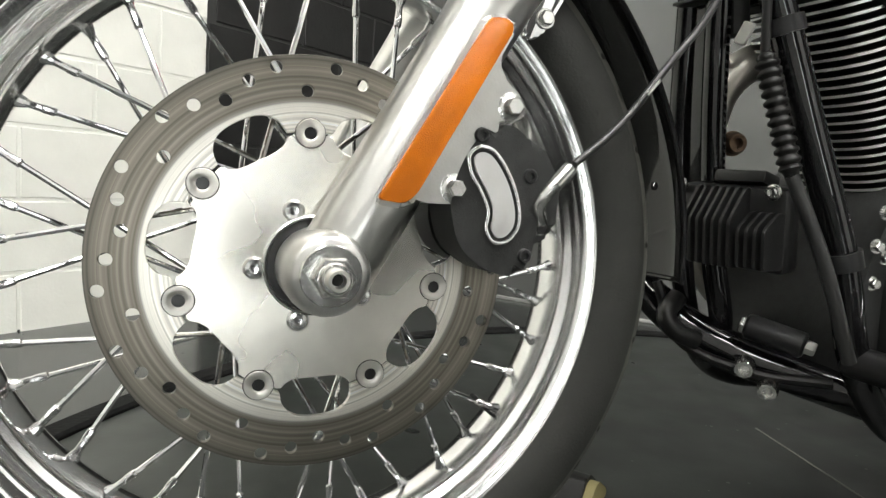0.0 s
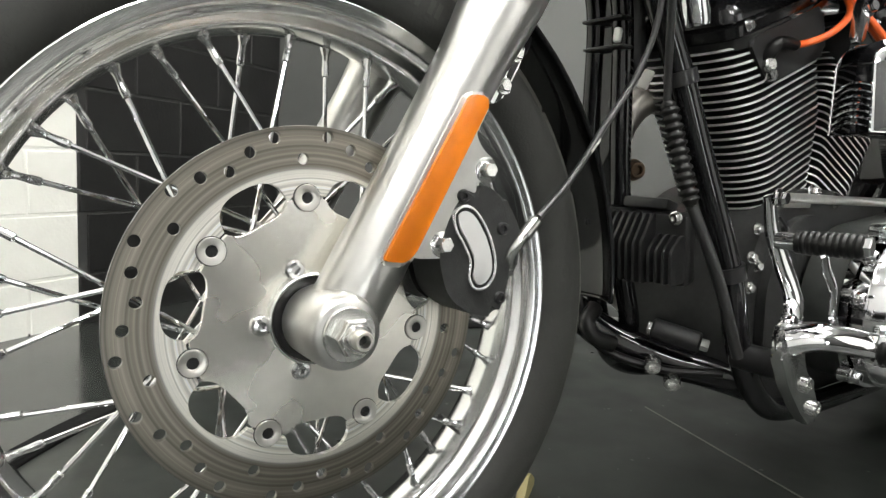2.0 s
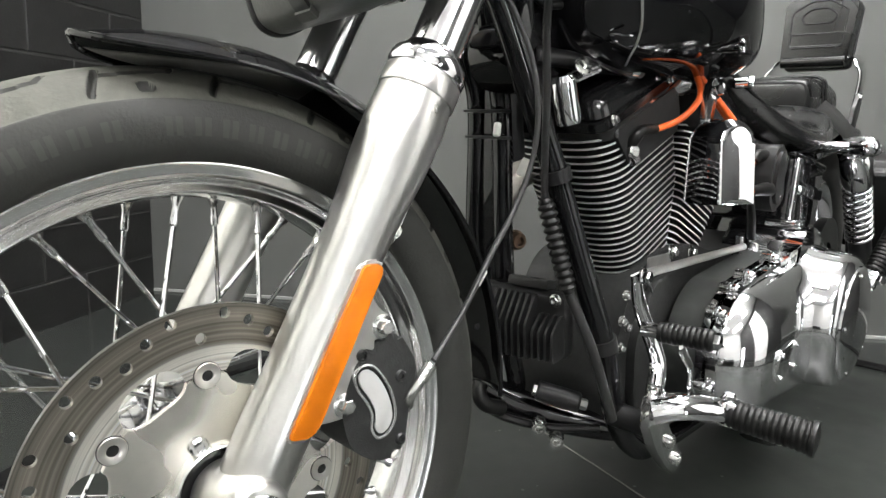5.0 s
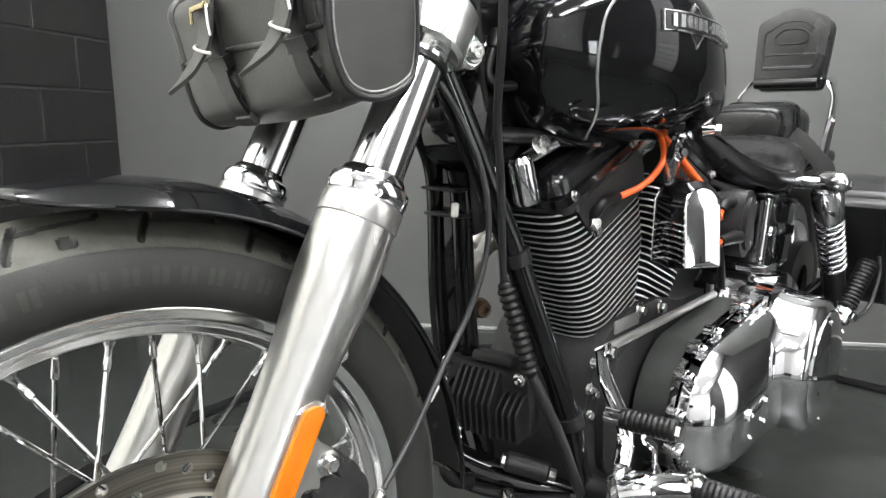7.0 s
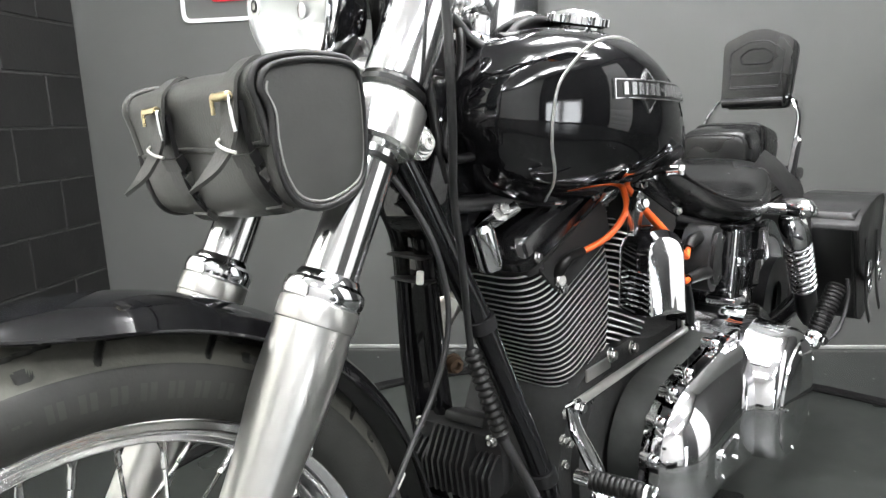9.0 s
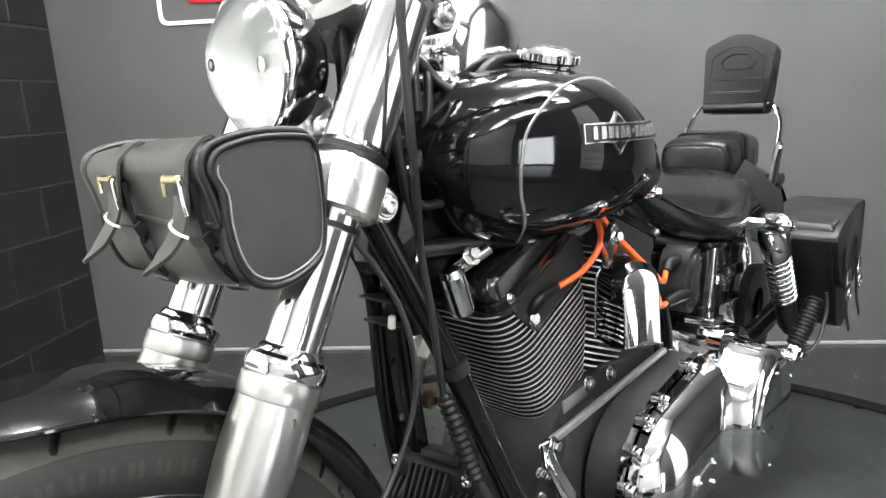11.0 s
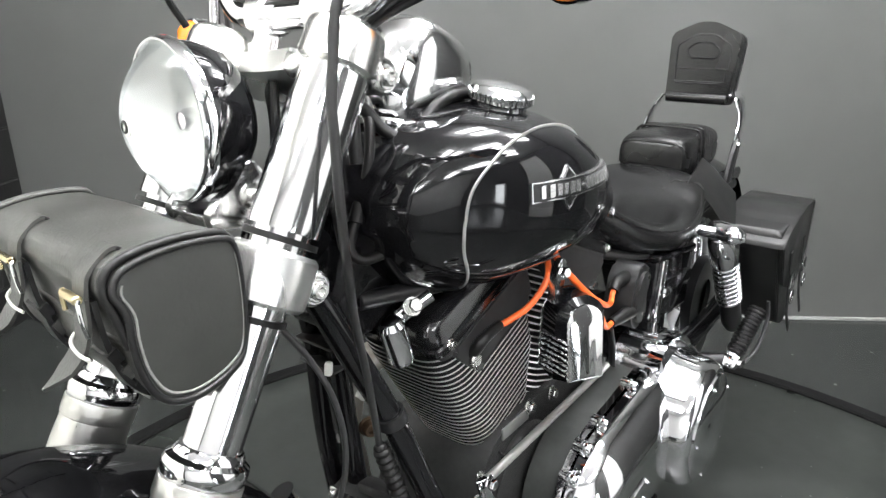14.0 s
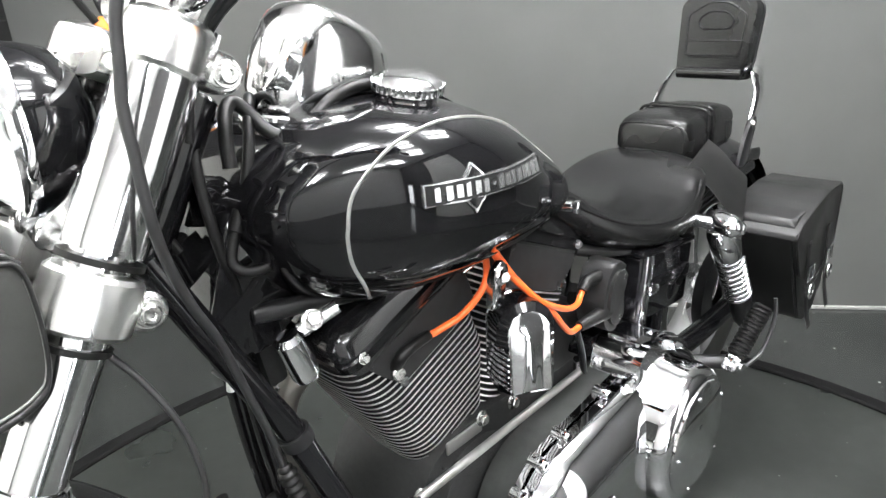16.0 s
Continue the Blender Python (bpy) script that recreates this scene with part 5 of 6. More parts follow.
def arch(half, z0, z1, y, lean=0.0):
    """A round-topped outline standing at depth y of the cover."""
    o = [(-half, z0), (-half, z1 - half * 0.9)] + [(-half * math.cos(radians(a)), z1 - half * 0.9 + half * 0.9 * math.sin(radians(a))) for a in range(15, 180, 15)] + [(half, z1 - half * 0.9), (half, z0)]
    return [HT @ Vector((x, y + lean * max(0.0, z - 0.580), z)) for x, z in o]


horn = bpart("horn_cover", loft([arch(0.0290, 0.537, 0.648, -0.0160, 0.20), arch(0.0285, 0.5375, 0.6475, -0.0190, 0.22), arch(0.0265, 0.539, 0.645, -0.0210, 0.24), arch(0.016, 0.543, 0.637, -0.0236, 0.27), arch(0.007, 0.547, 0.628, -0.0246, 0.28), arch(0.002, 0.550, 0.620, -0.0248, 0.28)]), CHROME, None, "chrome horn cover between the cylinders", 18)
# the flanks are chrome too; black paint stands for their dark reflection
part("flank", loft([arch(0.034, 0.537, 0.650, 0.052), arch(0.0395, 0.535, 0.656, 0.047), arch(0.0400, 0.534, 0.657, 0.004, 0.05), arch(0.0285, 0.5375, 0.6475, -0.0165, 0.20)]), GLOSS, horn, "chrome flank coloured black for its dark reflection", sharp=30)
part("flank_edge", sweep(arch(0.0400, 0.535, 0.6565, 0.046), 0.0017, 8, 2), CHROME, horn)
for k in range(7):
    z = 0.545 + k * 0.0085
    part("louvre", sweep([HT @ Vector((x, y, z + dz)) for x, y, dz in ((-0.0402, 0.040, -0.004), (-0.0408, 0.020, 0.002), (-0.0404, 0.005, 0.004), (-0.0350, -0.006, 0.003), (-0.0300, -0.014, 0.0))], 0.0021, 8, 4), CHROME, horn)
part("horn_bracket", prism(rounded([(0.700, 0.640), (0.722, 0.640), (0.735, 0.690), (0.728, 0.704), (0.712, 0.702), (0.702, 0.680)], 0.008), 0.010, side(-0.128), 0.003), CHROME_WORN, horn, "chrome horn bracket")
part("bracket_nut", hexhead((0.718, -0.138, 0.685), (-0.3, -1, 0.2), 0.008, 0.010, 0.012), CHROME, horn)
bpart("rubber_flap", sweep([(0.903, -0.140, 0.530), (0.914, -0.143, 0.492), (0.920, -0.144, 0.455)], 0.012, 12, 6, flat=0.4), SATIN, None, "black flap behind the horn cover")

# coil pack and battery box
lobes = rounded([(0.958, 0.553), (0.964, 0.516), (0.984, 0.497), (1.012, 0.498), (1.024, 0.516), (1.022, 0.540), (1.014, 0.554), (1.026, 0.570), (1.033, 0.592), (1.020, 0.612), (0.990, 0.614), (0.970, 0.594)], 0.010)
coil = bpart("ignition_coil", prism(lobes, 0.050, side(-0.103), 0.006, 3), PLASTIC, None, "black two-lobed ignition coil pack")
part("coil_step", prism([(0.995 + (x - 0.995) * 0.72, 0.555 + (z - 0.555) * 0.80) for x, z in lobes], 0.007, side(-0.152), 0.003, 2), PLASTIC, coil)
part("coil_boot", sweep([(0.933, -0.1290, 0.5825), (0.950, -0.1280, 0.5920), (0.972, -0.1300, 0.5930), (0.990, -0.133, 0.590)], lambda f: 0.0085 + 0.0045 * f, 14, 6), RUBBER, coil, "black coil boot")
part("coil_boot", sweep([(0.910, -0.1395, 0.5347), (0.932, -0.1440, 0.5365), (0.955, -0.1470, 0.5375), (0.976, -0.147, 0.536)], lambda f: 0.0085 + 0.0045 * f, 14, 6), RUBBER, coil, "black coil boot")
for c in ((1.0165, -0.1525, 0.5886), (1.0055, -0.1525, 0.5207)):
    part("coil_bolt", hexhead(c, (-0.2, -1, 0), 0.006, 0.006, 0.009), ZINC, coil)
batt = bpart("battery_box", box(0.212, 0.14, 0.124, pose(1.188, -0.080, 0.517, 0, 8, 0), 0.008), GLOSS, None, "gloss black battery box")
part("battery_lid", box(0.218, 0.146, 0.014, pose(1.196, -0.080, 0.581, 0, 8, 0), 0.005), GLOSS, batt)
part("chrome_strap", box(0.026, 0.008, 0.126, pose(1.106, -0.152, 0.527, 0, 8, 0), 0.003), CHROME, batt, "chrome battery strap")
part("strap_latch", box(0.036, 0.018, 0.020, pose(1.112, -0.159, 0.530, 0, 8, 0), 0.007), CHROME, batt)
part("band", box(0.170, 0.010, 0.026, pose(1.195, -0.152, 0.524, 0, 8, 0), 0.005), GLOSS, batt)

# ---- primary cover, chrome ----
P0, P1 = (0.790, 0.298), (1.105, 0.298)
prim = bpart("primary_cover", prism(hull(P0, 0.108, P1, 0.140), 0.050, side(-0.112), 0.006, 2), CASE, None, "black and chrome primary cover", 40)
part("cover_flange", prism(hull(P0, 0.113, P1, 0.145), 0.011, side(-0.164), 0.004, 3), CHROME, prim, "chrome cover flange", sharp=40)
part("cover_step", prism(hull(P0, 0.108, P1, 0.140), 0.014, side(-0.178), 0.005, 3), CHROME, prim, "rounded chrome band", sharp=60)
cover = [[side(-0.190) @ Vector((x, z, h)) for x, z in hull(P0, 0.104 - d, P1, 0.132 - d)] for d, h in ((0.0, 0.0), (0.002, 0.010), (0.009, 0.022), (0.020, 0.034), (0.033, 0.044), (0.043, 0.0495), (0.052, 0.0525), (0.066, 0.0560), (0.080, 0.0582), (0.094, 0.0590))]
part("outer_cover", loft(cover), CHROME, prim, "polished chrome outer cover with a rounded edge", sharp=60)
part("inspection_cover", prism(rounded([(0.765, 0.268), (0.845, 0.272), (0.845, 0.322), (0.765, 0.318)], 0.014), 0.006, side(-0.2465), 0.002), CHROME, prim, "chrome inspection cover")
for x, z in ((0.774, 0.276), (0.836, 0.280), (0.836, 0.314), (0.774, 0.310)):
    part("inspection_screw", hexhead((x, -0.2525, z), (0, -1, 0), 0.0045, 0.003, socket=True), CHROME, prim)
DC = (1.058, 0.312)
DRUM = Matrix.Translation((DC[0], -0.200, DC[1])) @ SPIN
part("clutch_cover", rev([(0, 0.082), (0.094, 0.082), (0.104, 0.0805), (0.112, 0.076), (0.1175, 0.068), (0.120, 0.056), (0.124, 0.020), (0.130, -0.004), (0.134, -0.012)], 80, DRUM), CHROME, prim, "drum-shaped chrome clutch cover", sharp=60)
part("clutch_rim", rev([(0.0, 0.0990), (0.030, 0.0983), (0.060, 0.0955), (0.084, 0.0905), (0.095, 0.0872), (0.0995, 0.0852), (0.100, 0.0815)], 72, DRUM), CHROME, prim, "flat chrome clutch lid")
for k in range(5):
    a = radians(104 + 72 * k)
    part("clutch_bolt", hexhead((DC[0] + 0.089 * math.cos(a), -0.2888, DC[1] + 0.089 * math.sin(a)), (0, -1, 0), 0.0042, 0.0022, socket=True), CHROME, prim)
for x, z in ((0.702, 0.372), (0.745, 0.402), (0.804, 0.414), (0.918, 0.428), (0.682, 0.320), (0.680, 0.265), (0.700, 0.215)):
    bm = rod((x, -0.164, z), (x, -0.180, z), 0.0095, 16, 0.002)
    bs = part("bolt_boss", bm, CHROME_WORN, prim)
    part("cover_bolt", hexhead((x, -0.180, z), (0, -1, 0), 0.008, 0.010, 0.010, socket=True), CHROME, bs)
part("top_housing", prism(rounded([(0.968, 0.395), (0.984, 0.456), (1.012, 0.474), (1.060, 0.470), (1.150, 0.424), (1.180, 0.380)], 0.022, 6), 0.085, side(-0.122), 0.018, 5), CHROME, prim, "chrome housing over the clutch", sharp=60)
part("housing_cap", prism(hull((1.020, 0.474), 0.009, (1.062, 0.470), 0.009), 0.050, side(-0.135), 0.004, 3), CHROME, prim)
bpart("transmission_cover", prism(rounded([(0.985, 0.40), (1.00, 0.462), (1.06, 0.478), (1.16, 0.455), (1.20, 0.40)], 0.02), 0.05, side(-0.070), 0.012, 3), GLOSS, None, "black transmission cover")

# ---- controls on the left side ----
bpart("shift_rod", rod((0.552, -0.132, 0.441), (0.941, -0.126, 0.437), 0.0062, 14, 0.001), ALU_CAST, None, "grey shift linkage rod")
lever = bpart("shift_lever", sweep([(0.545, -0.128, 0.4425), (0.559, -0.128, 0.403), (0.578, -0.134, 0.364), (0.590, -0.141, 0.335), (0.588, -0.150, 0.311), (0.560, -0.160, 0.289), (0.530, -0.169, 0.270)], lambda f: 0.0085 + 0.0035 * math.sin(math.pi * f) + 0.001 * f, 12, 6, flat=0.55, up=(1, -0.4, 0.4)), CHROME, None, "polished shift lever")
part("link_bolt", hexhead((0.548, -0.136, 0.4405), (0, -1, 0), 0.008, 0.010, 0.011), CHROME, lever)
bpart("shift_arm", sweep([(0.941, -0.118, 0.455), (0.945, -0.118, 0.41), (0.948, -0.118, 0.37)], 0.010, 10, 4, flat=0.5), CHROME_WORN, None, "shift arm on the transmission")
pg = bpart("shift_peg", turned((0.466, -0.202, 0.398), (0.472, -0.264, 0.400), [(0, 0), (0.0118, 0.0), (0.0118, 0.06)] + [v for k in range(9) for v in ((0.0113, 0.08 + k * 0.098), (0.0126, 0.10 + k * 0.098), (0.0126, 0.15 + k * 0.098), (0.0113, 0.17 + k * 0.098))] + [(0.0115, 0.97), (0.009, 1.0), (0, 1.0)], 22), RUBBER, None, "ribbed rubber shift peg", 60)
part("peg_stud", rod((0.464, -0.182, 0.3975), (0.466, -0.204, 0.398), 0.009, 12, 0.001), CHROME, pg)
part("peg_bolt", hexhead((0.472, -0.2635, 0.400), (0.1, -1, 0), 0.010, 0.006), CHROME, pg)
part("toe_lever", sweep([(0.461, -0.232, 0.390), (0.480, -0.227, 0.374), (0.515, -0.222, 0.348), (0.526, -0.219, 0.322), (0.545, -0.218, 0.300), (0.562, -0.217, 0.287)], 0.006, 10, 6, flat=0.45, up=(1, 0, 0.3)), CHROME, pg, "thin chrome toe lever")
brk = bpart("footpeg_bracket", prism(rounded([(0.578, 0.250), (0.590, 0.285), (0.612, 0.290), (0.628, 0.262), (0.640, 0.225), (0.672, 0.190), (0.690, 0.160), (0.672, 0.145), (0.640, 0.170), (0.606, 0.205)], 0.012), 0.014, side(-0.128), 0.005, 2), CHROME_WORN, None, "polished footpeg bracket")
for x, z in ((0.645, 0.203), (0.672, 0.170)):
    part("bracket_bolt", hexhead((x, -0.142, z), (0, -1, 0), 0.0095, 0.006, 0.0, socket=True), ZINC, brk)
part("peg_arm", sweep([(0.592, -0.140, 0.262), (0.606, -0.165, 0.270), (0.636, -0.188, 0.266), (0.658, -0.203, 0.261)], lambda f: 0.020 - 0.004 * f, 14, 8, flat=0.7), CHROME, brk, "polished peg arm")
part("clevis", box(0.030, 0.026, 0.034, pose(0.660, -0.206, 0.260, 0, 0, 10), 0.007), CHROME, brk)
part("pivot_pin", rod((0.660, -0.206, 0.244), (0.660, -0.206, 0.284), 0.008, 14, 0.002), CHROME, brk)
pr = [(0, 0), (0.015, 0)]
for k in range(14):
    f = 0.03 + k * 0.065
    g = 0.0026 * f
    pr += [(0.0168 + g, f), (0.0180 + g, f + 0.012), (0.0180 + g, f + 0.040), (0.0168 + g, f + 0.052)]
pr += [(0.0215, 0.93), (0.0222, 0.95), (0.0215, 0.985), (0.012, 1.0), (0, 1.0)]
part("footpeg", turned((0.6590, -0.199, 0.2595), (0.668, -0.306, 0.2552), pr, 24), RUBBER, brk, "ribbed black rubber footpeg", sharp=60)
# the whole foot control stands out on its bracket
for o in (brk, *brk.children_recursive):
    o.data.transform(Matrix.Translation((-0.092, -0.047, 0.026)))
bpart("control_mount", rod((0.545, -0.105, 0.245), (0.545, -0.178, 0.245), 0.017, 18, 0.003), SATIN, None, "black mounting boss of the foot control")

bpart("clutch_wire", sweep([(0.640, -0.095, 0.415), (0.655, -0.10, 0.395), (0.648, -0.10, 0.36), (0.655, -0.10, 0.31)], 0.0022, 8), CABLE, None, "thin grey wire")

# ---- tank ----
TANK = [(0.4260, 0.030, 0.822, 0.802), (0.4285, 0.066, 0.838, 0.788), (0.4367, 0.0985, 0.8535, 0.7762), (0.4522, 0.1190, 0.8730, 0.7472), (0.4883, 0.1481, 0.9036, 0.7126), (0.5502, 0.1890, 0.9205, 0.6929), (0.6327, 0.2020, 0.9205, 0.6871), (0.7204, 0.1910, 0.8965, 0.6902), (0.8081, 0.1647, 0.8516, 0.6947), (0.8803, 0.1330, 0.8095, 0.7076), (0.9267, 0.0800, 0.7827, 0.7214), (0.9525, 0.0318, 0.7615, 0.7339), (0.956, 0.012, 0.752, 0.741)]


def smooth_rows(rows, n):
    """Stations on a smooth line through the given ones: x and three values."""
    a = spline([(r[0], r[1], 0) for r in rows], n)
    b = spline([(r[2], r[3], 0) for r in rows], n)
    return [(p.x, p.y, q.x, q.y) for p, q in zip(a, b)]


TANK_ROWS = smooth_rows(TANK, 6)


def tank_at(x):
    for a, b in zip(TANK_ROWS, TANK_ROWS[1:]):
        if a[0] <= x <= b[0]:
            f = (x - a[0]) / max(1e-9, b[0] - a[0])
            return [a[k] + (b[k] - a[k]) * f for k in (1, 2, 3)]
    return TANK[-1][1:] if x > TANK[-1][0] else TANK[0][1:]


def tank_point(x, ang, off=0.0, wzt=None):
    """On the tank's skin: ang from the left side (0) up to the top (90)."""
    w, zt, zb = wzt or tank_at(x)
    u = max(0.0, min(1.0, (x - 0.4367) / 0.5158))
    zc = zb + (zt - zb) * (0.566 - 0.132 * u)
    c, s = math.cos(radians(ang)), math.sin(radians(ang))
    n = (3.5 - 1.3 * u) if s > 0 else 2.1
    y = (w + off) * math.copysign(abs(c) ** (2 / n), c)
    z = zc + ((zt - zc + off) if s > 0 else (zc - zb + off)) * math.copysign(abs(s) ** (2 / n), s)
    return Vector((x, -y, z))


def on_tank(x, z):
    """The point of the left skin at x and height z, and the outward normal."""
    best = min((abs(tank_point(x, a).z - z), a) for a in np.linspace(-75, 80, 311))[1]
    p = tank_point(x, best)
    tx = tank_point(x + 0.004, best) - tank_point(x - 0.004, best)
    ta = tank_point(x, best + 1) - tank_point(x, best - 1)
    n = tx.cross(ta).normalized()
    return p, (n if n.y < 0 else -n)


rings = [[tank_point(r[0], a, 0, r[1:]) for a in np.linspace(0, 360, 97)[:-1]] for r in TANK_ROWS]
tank = bpart("fuel_tank", loft(rings), GLOSS, None, "gloss black fuel tank with a silver pinstripe", 60)
STRIPE = [(0.545, -62), (0.530, -55), (0.506, -38), (0.487, -22), (0.4805, -7), (0.483, 3), (0.490, 12), (0.504, 22), (0.523, 32), (0.546, 39), (0.583, 44), (0.62, 46), (0.68, 48), (0.75, 50), (0.82, 50), (0.88, 42), (0.915, 24), (0.925, 0)]
pts = [tank_point(p.x, p.y, 0.0002) for p in spline([(x, a, 0) for x, a in STRIPE], 5)]
part("pinstripe", sweep(pts, 0.0024, 8, 2, flat=0.6), SILVER_PAINT, tank, "silver pinstripe")
seam = [tank_point(x, -68, 0.0015) for x in np.linspace(0.52, 0.93, 30)]
part("bottom_seam", sweep(seam, 0.003, 8, 1, flat=0.6), GLOSS, tank)
# cap on the left half
capc = Vector((0.618, -0.092, 0.918))
cap_m = Matrix.Translation(capc) @ Matrix.Rotation(radians(11), 4, "X") @ Matrix.Scale(0.9, 4)
fc = part("filler_cap", rev([(0, 0.030), (0.020, 0.0295), (0.034, 0.026), (0.040, 0.021), (0.042, 0.019), (0.042, 0.008), (0.038, 0.005), (0.036, -0.010)], 64, cap_m), CHROME, tank, "chrome filler cap")
knurl = None
for k in range(36):
    m = cap_m @ Matrix.Rotation(2 * math.pi * k / 36, 4, "Z") @ Matrix.Translation((0.0425, 0, 0.0135))
    if knurl is None:
        knurl = part("cap_ridge", box(0.0035, 0.0045, 0.011, None, 0.0008, 1), CHROME, fc, m=m)
    else:
        share(knurl, fc, m)
# console with the chrome instrument pod between the tank halves
con = rounded([(0.490, 0.905), (0.54, 0.926), (0.64, 0.929), (0.74, 0.900), (0.86, 0.836), (0.86, 0.80), (0.52, 0.86)], 0.01)
console = part("console", prism(con, 0.06, side(0.030), 0.006, 2), GLOSS, tank, "black tank console")
pod = []
for z, x0, x1, w in ((0.890, 0.490, 0.648, 0.046), (0.912, 0.482, 0.652, 0.050), (0.935, 0.481, 0.653, 0.053), (0.958, 0.489, 0.653, 0.054), (0.980, 0.501, 0.652, 0.053), (0.996, 0.512, 0.648, 0.050), (1.006, 0.522, 0.640, 0.045), (1.012, 0.532, 0.622, 0.036), (1.0145, 0.545, 0.600, 0.020)):
    ring = []
    for t in np.linspace(0, 2 * math.pi, 65)[:-1]:
        x = (x0 + x1) / 2 + (x1 - x0) / 2 * math.copysign(abs(math.cos(t)) ** 0.82, math.cos(t))
        ring.append(Vector((x + 0.010, 0.004 + w * math.copysign(abs(math.sin(t)) ** 0.82, math.sin(t)), z - max(0.0, x - 0.545) * 0.40 * min(1.0, max(0.0, (z - 0.93) / 0.06)) + 0.006 * min(1.0, max(0.0, (z - 0.90) / 0.06)))))
    pod.append(ring)
pod_o = part("instrument_pod", loft(pod), CHROME_SOFT, console, "chrome instrument pod", sharp=60)
face = Matrix.Translation((0.5105, -0.006, 0.962)) @ Matrix.Rotation(radians(-10), 4, "Z") @ Matrix.Rotation(radians(-61), 4, "Y")
oval = [Vector((0.030 * math.copysign(abs(math.cos(t)) ** 0.8, math.cos(t)), 0.030 * math.copysign(abs(math.sin(t)) ** 0.8, math.sin(t)), 0.0)) for t in np.linspace(0, 2 * math.pi, 41)[:-1]]
part("pod_panel", loft([[face @ Vector((p.x * k, p.y * k, h)) for p in oval] for k, h in ((1.10, -0.016), (1.04, -0.004), (1.0, 0.0005), (0.93, 0.0018), (0.8, 0.0022), (0.4, 0.0036), (0.1, 0.0038))]), CHROME_SOFT, pod_o, "raised oval panel", sharp=60)
part("pod_foot", sweep([(0.500, -0.040, 0.904), (0.484, -0.030, 0.908), (0.478, 0.0, 0.910), (0.484, 0.030, 0.908)], 0.006, 10, 6), CHROME, pod_o)
lip = [(0.650, -0.060, 0.927), (0.61, -0.056, 0.931), (0.575, -0.054, 0.930), (0.545, -0.055, 0.922), (0.522, -0.056, 0.908), (0.503, -0.054, 0.896), (0.486, -0.048, 0.893), (0.474, -0.036, 0.902), (0.464, -0.024, 0.920), (0.452, -0.020, 0.930), (0.440, -0.026, 0.922), (0.432, -0.034, 0.900), (0.428, -0.040, 0.872)]
part("console_trim", sweep(lip, 0.0072, 12, 6), RUBBER, tank, "black rubber trim round the console")
# emblem: bright bar with a shield behind, plain bars for its letters
def tank_strip(x0, z0, x1, z1, half, thick, nseg=14, lift=0.0, taper=None):
    rows = []
    for i in range(nseg + 1):
        f = i / nseg
        x, z = x0 + (x1 - x0) * f, z0 + (z1 - z0) * f
        h = half * (taper(f) if taper else 1)
        (pa, na), (pb, nb) = on_tank(x, z - h), on_tank(x, z + h)
        rows.append([pa + na * (lift - 0.002), pa + na * (lift + thick), pb + nb * (lift + thick), pb + nb * (lift - 0.002)])
    return loft(rows)


emb = part("emblem", tank_strip(0.541, 0.8405, 0.730, 0.833, 0.0108, 0.004), BADGE, tank, "silver badge bar with a shield on the tank")
part("emblem_field", tank_strip(0.5428, 0.8405, 0.728, 0.833, 0.0094, 0.0012, lift=0.0036), BADGE_DARK, emb)
part("emblem_shield", tank_strip(0.574, 0.839, 0.626, 0.837, 0.0245, 0.0022, taper=lambda f: max(0.05, 1 - abs(2 * f - 1))), BADGE, emb)
part("shield_field", tank_strip(0.5778, 0.839, 0.6222, 0.837, 0.0209, 0.001, lift=0.0018, taper=lambda f: max(0.05, 1 - abs(2 * f - 1))), BADGE_DARK, emb)
for k in range(15):
    x = 0.5505 + k * 0.0116
    z = 0.8405 - 0.0075 * (x - 0.541) / 0.189
    if k == 6:
        part("letter_bar", tank_strip(x + 0.0015, z, x + 0.0065, z, 0.0016, 0.0012, 2, 0.0048), BADGE, emb)
        continue
    part("letter_bar", tank_strip(x, z, x + (0.0074 if k % 3 else 0.0056), z, 0.0064, 0.0012, 2, 0.0048), BADGE, emb)
# fuel tap, wiring and coolant lines ahead of the tank
bpart("tank_mount", rod((0.930, -0.085, 0.712), (0.938, -0.108, 0.7145), 0.009, 14, 0.003), CHROME, None, "chrome tank mount")
bpart("tank_mount_nut", hexhead((0.938, -0.108, 0.7145), (0.3, -1, 0), 0.010, 0.008), CHROME)
bpart("seat_post", rod((0.905, -0.070, 0.655), (0.905, -0.070, 0.712), 0.013, 16, 0.003), CHROME, None, "chrome rubber mount post")
for pts in ([(0.492, 0.02, 0.895), (0.490, 0.010, 0.920), (0.478, -0.008, 0.930), (0.464, -0.026, 0.915), (0.452, -0.036, 0.880), (0.438, -0.038, 0.840), (0.420, -0.038, 0.800), (0.414, -0.040, 0.780), (0.424, -0.048, 0.768), (0.450, -0.056, 0.770)], [(0.405, -0.02, 0.90), (0.400, -0.03, 0.86), (0.405, -0.035, 0.80), (0.42, -0.03, 0.74)]):
    bpart("breather_hose", sweep(pts, 0.0058, 12, 8), RUBBER, None, "black hose in front of the tank")
bpart("hose_joiner", rod((0.434, -0.038, 0.830), (0.424, -0.038, 0.808), 0.0085, 16, 0.002), RUBBER, None, "black hose joiner")
for k in range(5):
    yy = -0.02 + 0.013 * k
    bpart("head_wiring", sweep([(0.345 + 0.008 * k, yy, 0.965), (0.335 + 0.01 * k, yy - 0.01, 0.91), (0.350 + 0.006 * k, yy, 0.85), (0.372, yy, 0.80)], 0.005, 10, 6), RUBBER, None, "black wire bundle behind the headlight")

